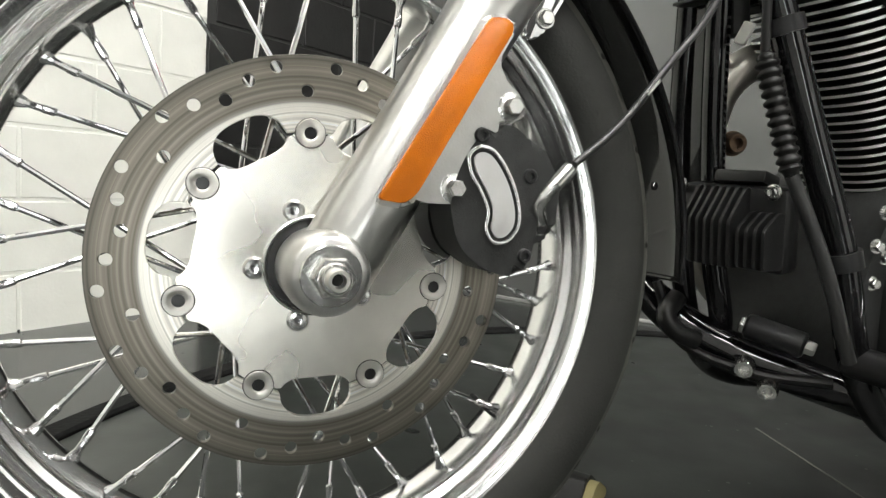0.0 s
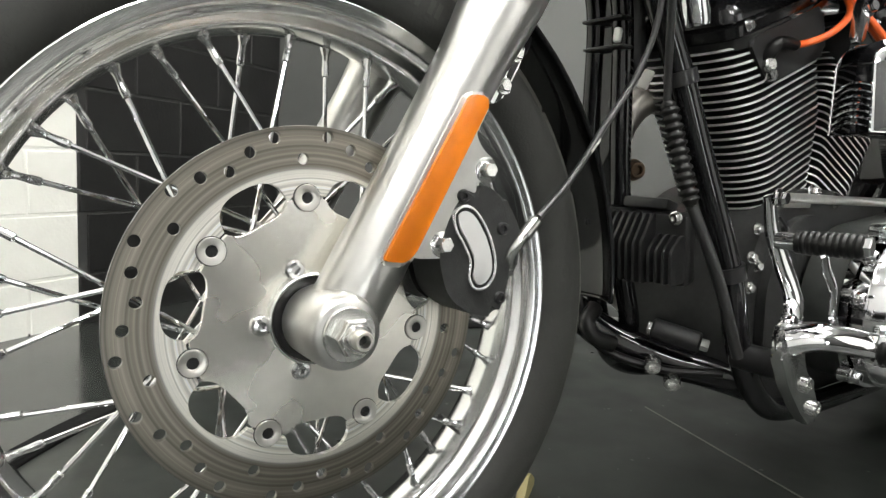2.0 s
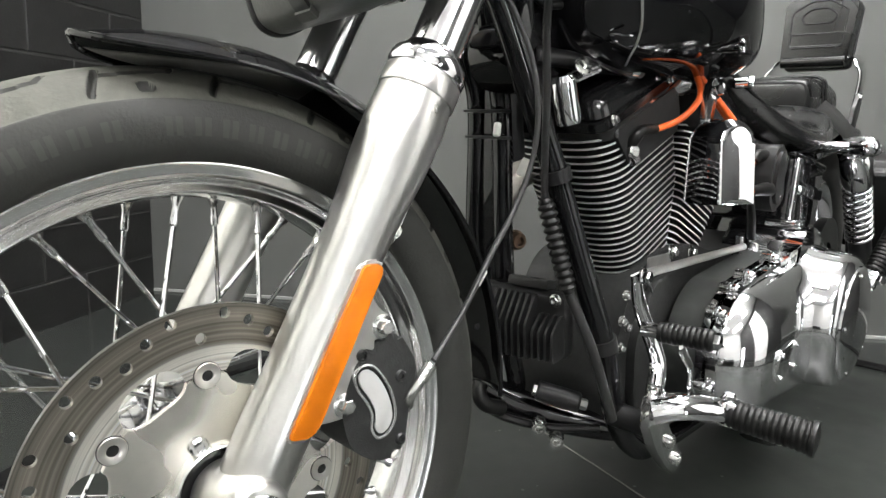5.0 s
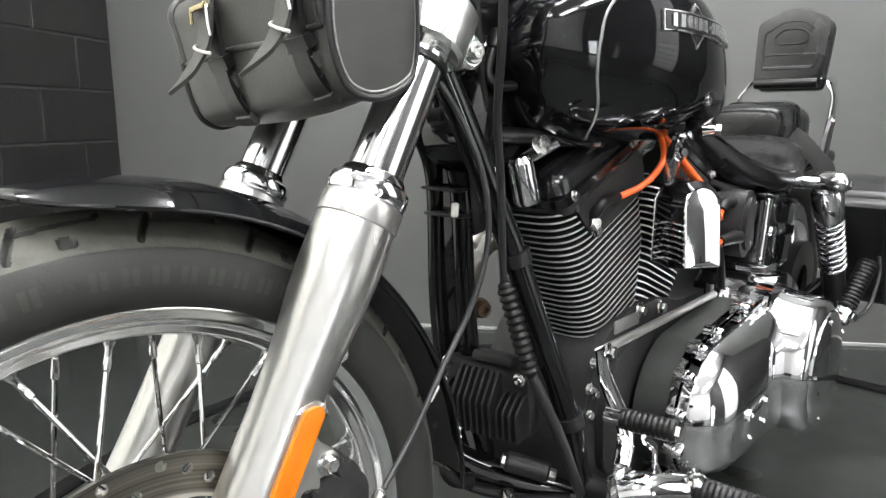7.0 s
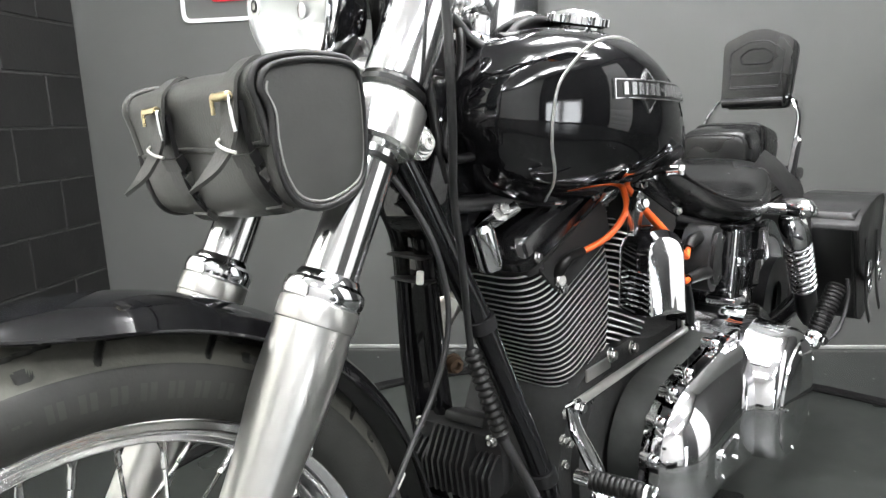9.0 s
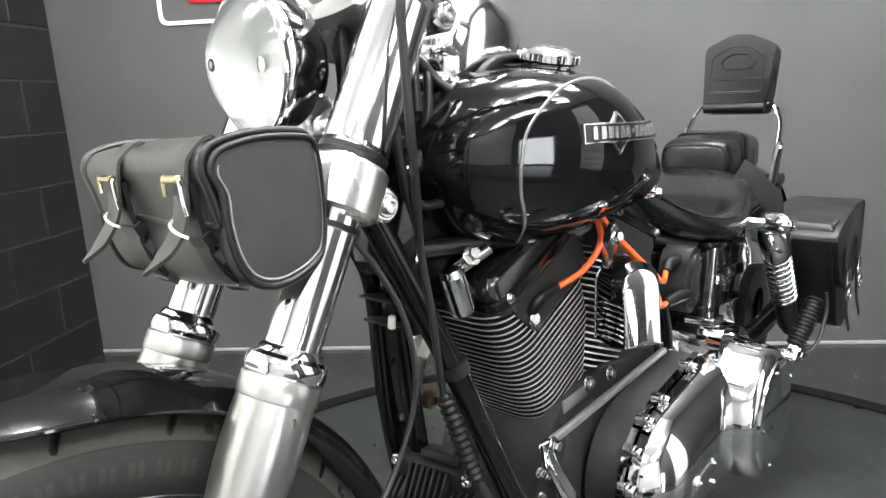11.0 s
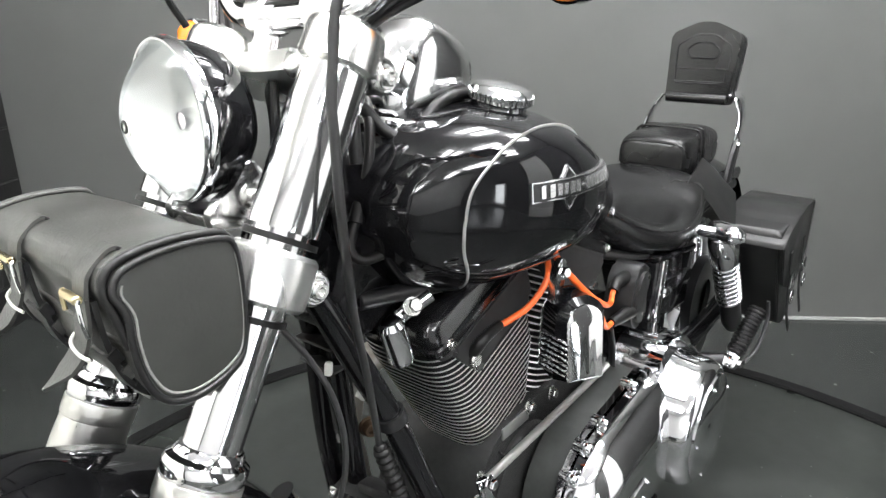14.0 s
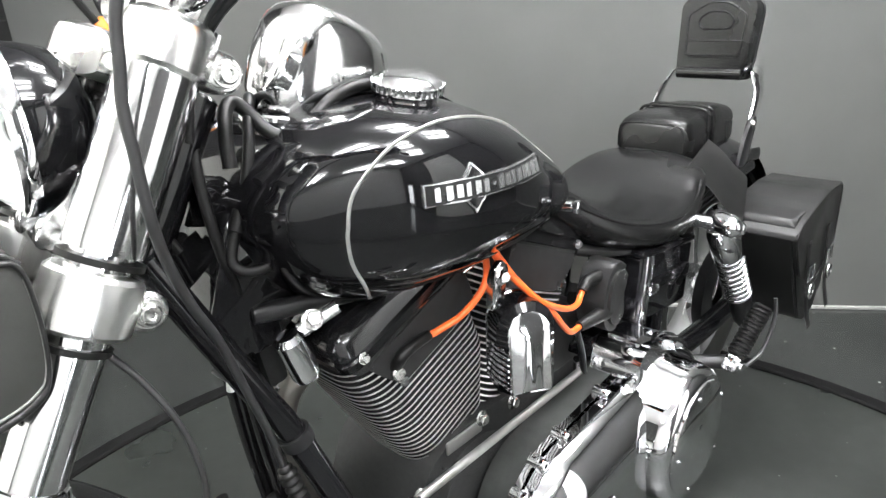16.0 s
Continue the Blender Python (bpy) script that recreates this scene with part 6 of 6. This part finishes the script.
# ---- seat, pillion, backrest ----
def cushion(stations, n=2.8, seg=40, dish=0.0):
    rings = []
    st = [tuple(p) for p in spline([(a, b, c) for a, b, c, d in stations], 5)]
    sb = [p.x for p in spline([(d, 0, 0) for a, b, c, d in stations], 5)]
    for (x, w, zt), zb in zip(st, sb):
        zc = zb + (zt - zb) * 0.45
        ring = []
        for k in range(seg):
            a = 2 * math.pi * k / seg
            c, s = math.cos(a), math.sin(a)
            y = w * math.copysign(abs(c) ** (2 / n), c)
            z = zc + ((zt - zc) if s > 0 else (zc - zb)) * math.copysign(abs(s) ** (2 / n), s)
            ring.append(Vector((x, y, z)))
        rings.append(ring)
    return loft(rings)


seat = bpart("rider_seat", cushion([(0.885, 0.050, 0.785, 0.735), (0.905, 0.070, 0.780, 0.705), (0.96, 0.095, 0.745, 0.655), (1.03, 0.132, 0.694, 0.612), (1.11, 0.160, 0.664, 0.592), (1.20, 0.170, 0.655, 0.584), (1.28, 0.162, 0.664, 0.588), (1.345, 0.146, 0.690, 0.602), (1.400, 0.124, 0.700, 0.620), (1.425, 0.085, 0.690, 0.650)]), VINYL, None, "black vinyl rider's seat with a welt", 60)
part("seat_welt", sweep([(0.93, -0.080, 0.728), (1.02, -0.121, 0.674), (1.10, -0.147, 0.646), (1.20, -0.161, 0.636), (1.29, -0.152, 0.645), (1.345, -0.136, 0.668)], 0.003, 8, 8), VINYL, seat)
part("seat_skirt", cushion([(0.98, 0.09, 0.640, 0.612), (1.05, 0.12, 0.622, 0.592), (1.20, 0.145, 0.60, 0.572), (1.36, 0.13, 0.61, 0.58), (1.40, 0.11, 0.63, 0.60)]), PLASTIC, seat, "black seat base")
pill = bpart("pillion_pad", cushion([(1.410, 0.058, 0.735, 0.690), (1.416, 0.072, 0.752, 0.676), (1.436, 0.079, 0.765, 0.664), (1.48, 0.080, 0.770, 0.66), (1.54, 0.078, 0.771, 0.66), (1.63, 0.075, 0.768, 0.662), (1.69, 0.070, 0.757, 0.665), (1.705, 0.055, 0.74, 0.68)], 4.2), VINYL, None, "black vinyl pillion pad", 60)
pill.data.transform(Matrix.Translation((0, 0.006, 0)))
for x, w, z in ((1.520, 0.0790, 0.7710), (1.550, 0.0785, 0.7710)):
    part("pillion_welt", sweep([(x, 0.006 - w - 0.001, 0.70), (x, 0.006 - w, 0.735), (x, 0.006 - w * 0.86, z - 0.002), (x, 0.006, z + 0.002), (x, 0.006 + w * 0.86, z - 0.002), (x, 0.006 + w, 0.735), (x, 0.006 + w + 0.001, 0.70)], 0.003, 8, 6), VINYL, pill)
part("front_piping", sweep([(1.417, 0.006 + 0.072 * c, 0.714 + 0.038 * q) for c, q in ((-1.0, -0.4), (-0.98, 0.5), (-0.80, 0.93), (0.0, 1.02), (0.80, 0.93), (0.98, 0.5), (1.0, -0.4))], 0.0026, 8, 6), VINYL, pill)
# fender drawn on round to 195 degrees to darken the gap before the wheel
fend = []
for i in range(41):
    a = radians(195 - 195 * i / 40)
    row = []
    for j in range(15):
        u = -1 + 2 * j / 14
        r = 0.365 - 0.03 * abs(u) ** 2.5
        row.append(Vector((1.63 + r * math.cos(a), u * 0.098, 0.325 + r * math.sin(a))))
    fend.append(row)
bm = loft(fend, caps=False, closed=False)
bmesh.ops.solidify(bm, geom=bm.faces[:], thickness=0.002)
bpart("rear_fender", bm, GLOSS, None, "gloss black rear fender", 50)
for y in (-0.112, 0.112):
    bpart("fender_strut", sweep([(1.26, y, 0.600), (1.40, y, 0.615), (1.56, y, 0.655), (1.74, y, 0.640)], 0.015, 12, 8, flat=0.4, up=(0, 0, 1)), CHROME if y > 0 else GLOSS, None, "fender strut")

sissy = bpart("sissy_bar", sweep([(1.600, -0.118, 0.640), (1.625, -0.118, 0.690), (1.682, -0.114, 0.775), (1.705, -0.102, 0.812), (1.725, -0.080, 0.835), (1.735, 0, 0.84), (1.725, 0.080, 0.835), (1.705, 0.102, 0.812), (1.682, 0.114, 0.775), (1.625, 0.118, 0.690), (1.600, 0.118, 0.640)], 0.0185, 14, 8, flat=0.32, up=(1, 0, 0.35)), CHROME, None, "chrome sissy bar with a padded backrest")
part("side_plate", prism(rounded([(1.575, 0.640), (1.625, 0.640), (1.665, 0.735), (1.640, 0.745), (1.60, 0.70)], 0.01), 0.008, side(-0.118), 0.002), SATIN, sissy, "black sissy bar side plate")
part("plate_bolt", hexhead((1.632, -0.126, 0.728), (0, -1, 0), 0.007, 0.005, 0.010), ZINC, sissy)
BK = Matrix.Translation((1.738, 0.004, 0.902)) @ Matrix.Rotation(radians(10), 4, "Y") @ Matrix(((0, 0, -1, 0), (1, 0, 0, 0), (0, 1, 0, 0), (0, 0, 0, 1)))
bk = rounded([(-0.078, -0.092), (0.078, -0.092), (0.085, 0.062), (0.078, 0.076), (0.020, 0.102), (-0.020, 0.102), (-0.078, 0.076), (-0.085, 0.062)], 0.014)
pad = part("backrest_pad", prism(bk, 0.045, BK @ Matrix.Translation((0, 0, -0.012)), 0.014, 4), VINYL, sissy, "black vinyl backrest pad with embossed panel", sharp=60)
part("pad_roll", sweep([BK @ Vector((x, -0.084, 0.030)) for x in (-0.074, -0.04, 0.0, 0.04, 0.074)], 0.0135, 14, 4), VINYL, sissy, "rolled lower edge of the pad", sharp=60)
part("pad_shell", prism([(x * 1.02, z * 1.02) for x, z in bk], 0.012, BK @ Matrix.Translation((0, 0, -0.024)), 0.003), PLASTIC, sissy)
def welt(pts, r=0.0022, closed=True):
    return sweep([BK @ Vector((x, z, 0.0335)) for x, z in pts], r, 8, 1, closed=closed)
part("pad_piping", sweep([BK @ Vector((x * 0.97, z * 0.97, 0.026)) for x, z in bk], 0.0028, 8, 1, closed=True), VINYL, sissy)
part("embossing", welt(rounded([(-0.062, -0.048), (0.062, -0.048), (0.066, 0.045), (0.022, 0.072), (-0.022, 0.072), (-0.066, 0.045)], 0.01)), VINYL, sissy)
part("embossing", welt(rounded([(-0.062, -0.044), (0.062, -0.044), (0.062, -0.012), (-0.062, -0.012)], 0.006)), VINYL, sissy)
part("embossing", welt(rounded([(-0.034, 0.014), (0.034, 0.014), (0.042, 0.034), (0.020, 0.052), (-0.020, 0.052), (-0.042, 0.034)], 0.01)), VINYL, sissy)

# ---- rear suspension and wheel ----
for y in (-0.205, 0.205):
    a, b = Vector((1.285, y, 0.606)), Vector((1.500, y, 0.320))
    d = (b - a).normalized()
    sh = bpart("shock_absorber", rod(a + d * 0.03, b, 0.011, 18), CHROME, None, "chrome coil-over rear shock absorber")
    part("top_eye", rod(a + Vector((0, 0.022, 0)), a + Vector((0, -0.022, 0)), 0.019, 24, 0.004), CHROME, sh, "chrome shock mount")
    part("top_cover", turned(a + d * 0.005, a + d * 0.085, [(0, 0), (0.022, 0), (0.030, 0.2), (0.031, 0.95), (0.029, 1), (0, 1)], 28), CHROME, sh, "chrome upper shroud")
    hx = []
    mm = axis_m(a + d * 0.085, b)
    for i in range(9 * 16 + 1):
        t = i / 16
        hx.append(mm @ Vector((0.0245 * math.cos(2 * math.pi * t), 0.0245 * math.sin(2 * math.pi * t), t * 0.0165)))
    part("coil_spring", sweep(hx, 0.0048, 8, 1, smooth=False), CHROME, sh, "chrome coil spring", sharp=80)
    part("damper_body", turned(a + d * 0.22, b, [(0, 0), (0.021, 0), (0.023, 0.1), (0.023, 0.8), (0.016, 1), (0, 1)], 24), SATIN, sh, "black damper body")
rod_l = bpart("shock_mount", rod((1.275, -0.10, 0.610), (1.275, -0.232, 0.610), 0.0125, 18, 0.003), CHROME, None, "chrome shock mount stud")
part("acorn_nut", turned((1.275, -0.228, 0.610), (1.275, -0.252, 0.610), [(0.016, 0), (0.016, 0.4), (0.014, 0.6), (0.008, 0.95), (0, 1)], 24), CHROME, rod_l)
part("mount_plate", turned((1.250, -0.13, 0.612), (1.250, -0.150, 0.612), [(0, 0), (0.026, 0), (0.028, 0.5), (0.026, 1), (0, 1)], 28), CHROME, rod_l)
part("mount_bullet", turned((1.305, -0.180, 0.610), (1.250, -0.245, 0.616), [(0, 0), (0.018, 0.05), (0.021, 0.3), (0.021, 0.72), (0.0175, 0.88), (0.010, 0.97), (0, 1)], 24), CHROME, rod_l, sharp=60)
bpart("swingarm", sweep([(1.18, -0.135, 0.33), (1.35, -0.145, 0.325), (1.50, -0.145, 0.32), (1.66, -0.14, 0.32)], 0.022, 14, 6), GLOSS, None, "black swingarm")
rw = bpart("rear_wheel", rod((1.63, -0.06, 0.322), (1.63, 0.06, 0.322), 0.05, 32, 0.006), CHROME, None, "rear wheel with a black tyre")
RS = [(0.205, 0.055), (0.225, 0.068), (0.26, 0.074), (0.288, 0.070), (0.308, 0.050), (0.318, 0.025), (0.322, 0.0)]
prof = [(p.x, p.y) for p in spline([(r, h, 0) for r, h in RS], 4)]
prof = prof + [(r, -h) for r, h in prof[-2::-1]]
part("tyre", rev(prof, 96, Matrix.Translation((1.63, 0, 0.322)) @ SPIN), TYRE, rw, "wide black rear tyre", sharp=60)
part("rim", rev([(0.205, 0.052), (0.212, 0.058), (0.208, 0.062), (0.200, 0.055), (0.19, 0.03), (0.19, -0.03), (0.200, -0.055), (0.208, -0.062), (0.212, -0.058), (0.205, -0.052)], 96, Matrix.Translation((1.63, 0, 0.322)) @ SPIN), CHROME, rw)
part("belt_pulley", rev([(0.05, 0.075), (0.11, 0.075), (0.112, 0.085), (0.112, 0.10), (0.05, 0.10)], 72, Matrix.Translation((1.63, 0, 0.322)) @ SPIN), SATIN, rw, "black belt pulley")
# passenger peg, folded up
pr = [(0, 0), (0.014, 0)]
for k in range(12):
    f = 0.04 + k * 0.075
    pr += [(0.0150, f), (0.0180, f + 0.014), (0.0180, f + 0.046), (0.0150, f + 0.060)]
pr += [(0.0175, 0.96), (0.012, 1.0), (0, 1.0)]
pp = bpart("passenger_peg", turned((1.252, -0.268, 0.372), (1.305, -0.290, 0.462), pr, 22), RUBBER, None, "folded ribbed rubber passenger peg", 60)
part("peg_clevis", box(0.030, 0.030, 0.034, pose(1.246, -0.266, 0.360, 15, 25, 0), 0.007), CHROME, pp, "chrome peg clevis")
part("peg_pin", hexhead((1.240, -0.282, 0.362), (-0.4, -1, 0), 0.010, 0.008, 0.0), CHROME, pp)
part("peg_arm", sweep([(1.246, -0.255, 0.358), (1.225, -0.20, 0.350), (1.21, -0.13, 0.345)], 0.014, 14, 6), SATIN, pp, "black peg arm")
part("peg_guard", sweep([(1.262, -0.285, 0.352), (1.300, -0.300, 0.375), (1.330, -0.305, 0.430), (1.335, -0.30, 0.468)], 0.004, 8, 6), SATIN, pp)


# ---- leather bags ----
# tool bag strapped to the fork
tool_bag = thing("tool_bag", "black leather tool bag strapped across the fork", "bag")
tool_bag.matrix_local = STEER
sec = [(0.136, 0.826), (0.128, 0.846), (0.136, 0.863), (0.158, 0.871), (0.190, 0.874), (0.222, 0.871), (0.240, 0.862), (0.2455, 0.835), (0.244, 0.800), (0.236, 0.772), (0.218, 0.754), (0.195, 0.745), (0.172, 0.744), (0.152, 0.753), (0.140, 0.776), (0.136, 0.803)]
sec = [(p.x, p.y) for p in spline([(x, z, 0) for x, z in sec], 4, True)]
scx, scz = 0.188, 0.812


def bag_ring(y, k, grow=0.0):
    return [Vector((scx + (x - scx) * k + (math.copysign(grow, x - scx) if grow else 0), y, scz + (z - scz) * k + (math.copysign(grow, z - scz) if grow else 0))) for x, z in sec]


def bagpart(name, bm, mat, label="", sharp=50, parent=None):
    return part(name, bm, mat, parent or tool_bag, label, None, sharp)


bulge = [(-0.128, 0.90), (-0.131, 0.965), (-0.126, 1.0), (-0.10, 0.992), (-0.05, 0.985), (0.0, 0.98), (0.05, 0.985), (0.09, 0.985), (0.114, 0.985), (0.120, 0.95), (0.117, 0.88)]
body = bagpart("body", loft([bag_ring(y, k) for y, k in bulge]), LEATHER, "black leather bag body")
for y in (-0.1315, 0.1205):
    bagpart("end_piping", sweep([Vector((x, y, z)) for x, z in [(scx + (x - scx) * 0.97, scz + (z - scz) * 0.97) for x, z in sec]], 0.0034, 10, 1, closed=True), LEATHER_BLACK, "rolled leather edge")
    k = 0.925 if y < 0 else 0.910
    bagpart("end_panel", loft([bag_ring(y * 0.975, k), bag_ring(y * 0.988, k), bag_ring(y * 0.993, k * 0.9), bag_ring(y * 0.995, k * 0.5)]), BAG_END, "smooth black leather end")
    ip = [(scx + 0.002 + (x - scx) * 0.89, scz + (z - scz) * 0.89) for x, z in sec]
    cut = max(range(len(ip)), key=lambda i: ip[i][1])
    ip = [q for q in ip[cut:] + ip[:cut] if q[1] < 0.852]
    bagpart("end_welt", sweep([Vector((x, y * 0.990, z)) for x, z in ip], 0.0012, 8, 1), PIPING, "grey stitched welt")
# lid that wraps over the top and down the front
path = [(0.241, 0.862), (0.222, 0.8735), (0.190, 0.877), (0.157, 0.8745), (0.133, 0.866), (0.1245, 0.848), (0.1300, 0.826), (0.1345, 0.808), (0.1365, 0.800)]
path = [(p.x, p.y) for p in spline([(x, z, 0) for x, z in path], 5)]
rows = []
for x, z in path:
    rows.append([Vector((x, y, z + 0.0016 * math.sin(40 * y))) for y in np.linspace(-0.124, 0.113, 18)])
bm = loft(rows, caps=False, closed=False)
bmesh.ops.solidify(bm, geom=bm.faces[:], thickness=0.003)
flap = bagpart("lid", bm, LEATHER, "leather lid flap")
bagpart("lid_hem", sweep([r for r in rows[-1]], 0.0028, 8, 1), LEATHER, "stitched hem")
bagpart("end_trim", sweep([Vector((x, -0.126, z + 0.001)) for x, z in path], 0.0040, 8, 1), LEATHER_BLACK)
bagpart("end_trim", sweep([Vector((x, -0.117, z + 0.0008)) for x, z in path], 0.0022, 8, 1), LEATHER)
bagpart("end_trim", sweep([Vector((x, 0.115, z + 0.001)) for x, z in path], 0.004, 8, 1), LEATHER)


def strap_band(pts, width, thick, y0, point=False):
    rows = []
    P = spline([(x, y0 if len(q) == 0 else q[0], z) for x, z, *q in pts], 6)
    w0 = width
    for i, p in enumerate(P):
        width = w0 * (min(1.0, 0.08 + 3.2 * (1 - i / (len(P) - 1))) if point else 1.0)
        a, b = P[max(0, i - 1)], P[min(len(P) - 1, i + 1)]
        t = (b - a).normalized()
        n = Vector((t.z, 0, -t.x)).normalized()
        rows.append([p + Vector((0, -width / 2, 0)) - n * thick / 2, p + Vector((0, width / 2, 0)) - n * thick / 2, p + Vector((0, width / 2, 0)) + n * thick / 2, p + Vector((0, -width / 2, 0)) + n * thick / 2])
    return loft(rows)


for y in (-0.094, 0.045):
    st = bagpart("strap", strap_band([(0.150, 0.8745), (0.147, 0.8765), (0.142, 0.8755), (0.134, 0.8700), (0.123, 0.858), (0.1195, 0.845), (0.118, 0.832)], 0.022, 0.0035, y), LEATHER, "leather strap")
    part("strap_tail", strap_band([(0.118, 0.838), (0.1165, 0.815, y + 0.002), (0.111, 0.796, y + 0.008), (0.100, 0.780, y + 0.018), (0.086, 0.768, y + 0.030)], 0.025, 0.0032, y, True), LEATHER, st, "curled strap end")
    # same leather as the strap; the blacker pieces carry its shadows in their colour
    part("lower_strap", strap_band([(0.123, 0.835), (0.126, 0.805), (0.134, 0.776), (0.147, 0.757), (0.164, 0.746)], 0.024, 0.0050, y), LEATHER_BLACK, st, "lower strap")
    for k in range(4):
        part("keeper", strap_band([(0.1275 + 0.0085 * k, 0.796 - 0.0145 * k), (0.1330 + 0.0100 * k, 0.786 - 0.0130 * k)], 0.031 - 0.001 * k, 0.010, y), LEATHER if k % 2 else LEATHER_BLACK, st, "woven leather keeper")
    bk_pts = [(0.1120, y - 0.0125, 0.8395), (0.1105, y - 0.0150, 0.836), (0.1110, y - 0.0155, 0.822), (0.1130, y - 0.0150, 0.812)]
    part("buckle", sweep(bk_pts, 0.0019, 10, 4), CHROME, st, "bright buckle frame")
    part("buckle", sweep([(x, 2 * y - q + 0.001, z + 0.004) for x, q, z in bk_pts[:3]], 0.0019, 10, 4), BRASS, st, "brass buckle frame")
    part("buckle_bar", rod((0.1115, y - 0.0135, 0.8400), (0.1115, y + 0.0135, 0.8400), 0.0042, 14, 0.0012), BRASS, st, "brass buckle roller")
    # no holes are cut: black discs show the dark inside them
    for k in range(3):
        part("strap_hole", rev([(0, 0.0004), (0.0016, 0.0004), (0.0016, 0)], 10, axis_m((0.1158 - 0.0004 * k, y - 0.003, 0.826 - 0.012 * k), (0.05, y - 0.003, 0.826 - 0.012 * k))), BADGE_DARK, st)
    # white metal D-ring loop, drawn as a thin pale curve
    part("tie_lace", sweep([(0.110, y - 0.0165, 0.796), (0.1065, y - 0.004, 0.799), (0.1075, y + 0.010, 0.804), (0.116, y + 0.0175, 0.808)], 0.0015, 8, 6), LOOP_PALE, st, "pale metal loop on the strap")
    part("strap_slot", box(0.003, 0.024, 0.005, pose(0.1500, y, 0.8750, 0, -60, 0), 0.001), BADGE_DARK, st)
bagpart("corner_eyelet", rev([(0, 0.001), (0.004, 0.001), (0.004, 0)], 12, axis_m((0.150, 0.122, 0.874), (0.150, 0.122, 1))), BADGE_DARK)

# the leather has settled: the crown is a little flatter, the end has sunk in and the belly hangs lower
for o in tool_bag.children_recursive:
    for v in o.data.vertices:
        if v.co.z > 0.835:
            v.co.z = 0.835 + (v.co.z - 0.835) * 0.80
        if v.co.y < -0.100:
            v.co.y = -0.100 + (v.co.y + 0.100) * 0.80
        if v.co.y > 0.075:
            v.co.y += (v.co.y - 0.075) * 0.42
        if v.co.y > 0.0:
            v.co.y *= 1.10
        if v.co.z < 0.790:
            v.co.z -= (-0.002 + 0.012 * min(1.0, max(0.0, (v.co.y + 0.10) / 0.08))) * (0.790 - v.co.z) / 0.045
        if v.co.x > 0.225:
            v.co.x = 0.225 + (v.co.x - 0.225) * 0.5
        if v.co.x < 0.200:
            v.co.x = 0.200 - (0.200 - v.co.x) * 0.86
        v.co.z -= 0.006

# saddlebag on the left
sb = thing("saddlebag", "black leather saddlebag with a peaked lid hung beside the rear fender", "bag", (1.67, -0.24, 0.335))
OFF = Matrix.Translation((-1.67, 0.24, -0.335))
bodyo = rounded([(1.445, 0.560), (1.450, 0.585), (1.640, 0.594), (1.735, 0.590), (1.745, 0.40), (1.730, 0.315), (1.640, 0.300), (1.585, 0.318)], 0.03)


def bagside(o, y0, depth, bevel):
    """An outline in x, z drawn out towards the left."""
    b = prism(o, depth, side(y0), bevel, 3)
    b.transform(OFF)
    return b


part("body", bagside(bodyo, -0.155, 0.165, 0.014), LEATHER_BLACK, sb, "black leather bag box", sharp=50)
lidt = rounded([(1.428, 0.549), (1.431, 0.562), (1.470, 0.580), (1.550, 0.595), (1.640, 0.603), (1.743, 0.598), (1.746, 0.584), (1.640, 0.588), (1.550, 0.583), (1.470, 0.568), (1.446, 0.552)], 0.004)
part("lid_top", bagside(lidt, -0.150, 0.182, 0.003), LEATHER_BLACK, sb, "leather lid top", sharp=50)
lidf = rounded([(1.428, 0.557), (1.470, 0.577), (1.550, 0.592), (1.640, 0.601), (1.743, 0.596), (1.746, 0.45), (1.620, 0.400), (1.500, 0.450)], 0.02)
part("lid_flap", bagside(lidf, -0.322, 0.011, 0.004), LEATHER_BLACK, sb, "peaked leather lid flap", sharp=50)
rim_pts = [(x, z) for x, z in lidf]
part("lid_edge", sweep([OFF @ Vector((x, -0.333, z)) for x, z in rim_pts], 0.0028, 8, 1, closed=True), LEATHER_BLACK, sb)
part("front_seam", sweep([OFF @ Vector((x - 0.002, -0.316, z)) for x, z in ((1.447, 0.560), (1.500, 0.450), (1.585, 0.322))], 0.003, 8, 4), LEATHER_BLACK, sb)
for x in (1.530, 1.665):
    s1 = part("strap", sweep([OFF @ Vector(p) for p in ((x, -0.336, 0.520), (x + 0.004, -0.340, 0.45), (x + 0.010, -0.344, 0.39), (x + 0.018, -0.350, 0.350), (x + 0.024, -0.356, 0.325))], 0.013, 8, 5, flat=0.18, up=(1, 0, 0)), LEATHER_BLACK, sb, "leather strap")
    part("buckle", sweep([OFF @ Vector(p) for p in ((x - 0.017, -0.347, 0.470), (x + 0.017, -0.347, 0.470), (x + 0.017, -0.349, 0.440), (x - 0.017, -0.349, 0.440))], 0.0028, 8, 1, closed=True, smooth=False), CHROME, s1, "bright buckle")
    part("ring", sweep([OFF @ Vector((x + 0.008 + 0.016 * math.cos(t), -0.352, 0.412 + 0.016 * math.sin(t))) for t in np.linspace(0, 2 * math.pi, 17)[:-1]], 0.0024, 8, 1, closed=True), CHROME, s1, "bright ring")
yoke = [(1.42, -0.096, 0.700), (1.43, -0.130, 0.672), (1.445, -0.160, 0.635), (1.475, -0.185, 0.600)]
part("yoke_strap", sweep([OFF @ Vector(p) for p in yoke], 0.072, 12, 6, flat=0.06, up=(1, 0.2, 0.3)), LEATHER_BLACK, sb, "broad leather yoke over the fender", sharp=60)
# the box is shallow: it stands close to the fender
for o in sb.children_recursive:
    for v in o.data.vertices:
        y = v.co.y - 0.24
        if y < -0.155:
            v.co.y = -0.155 + (y + 0.155) * 0.80 + 0.24
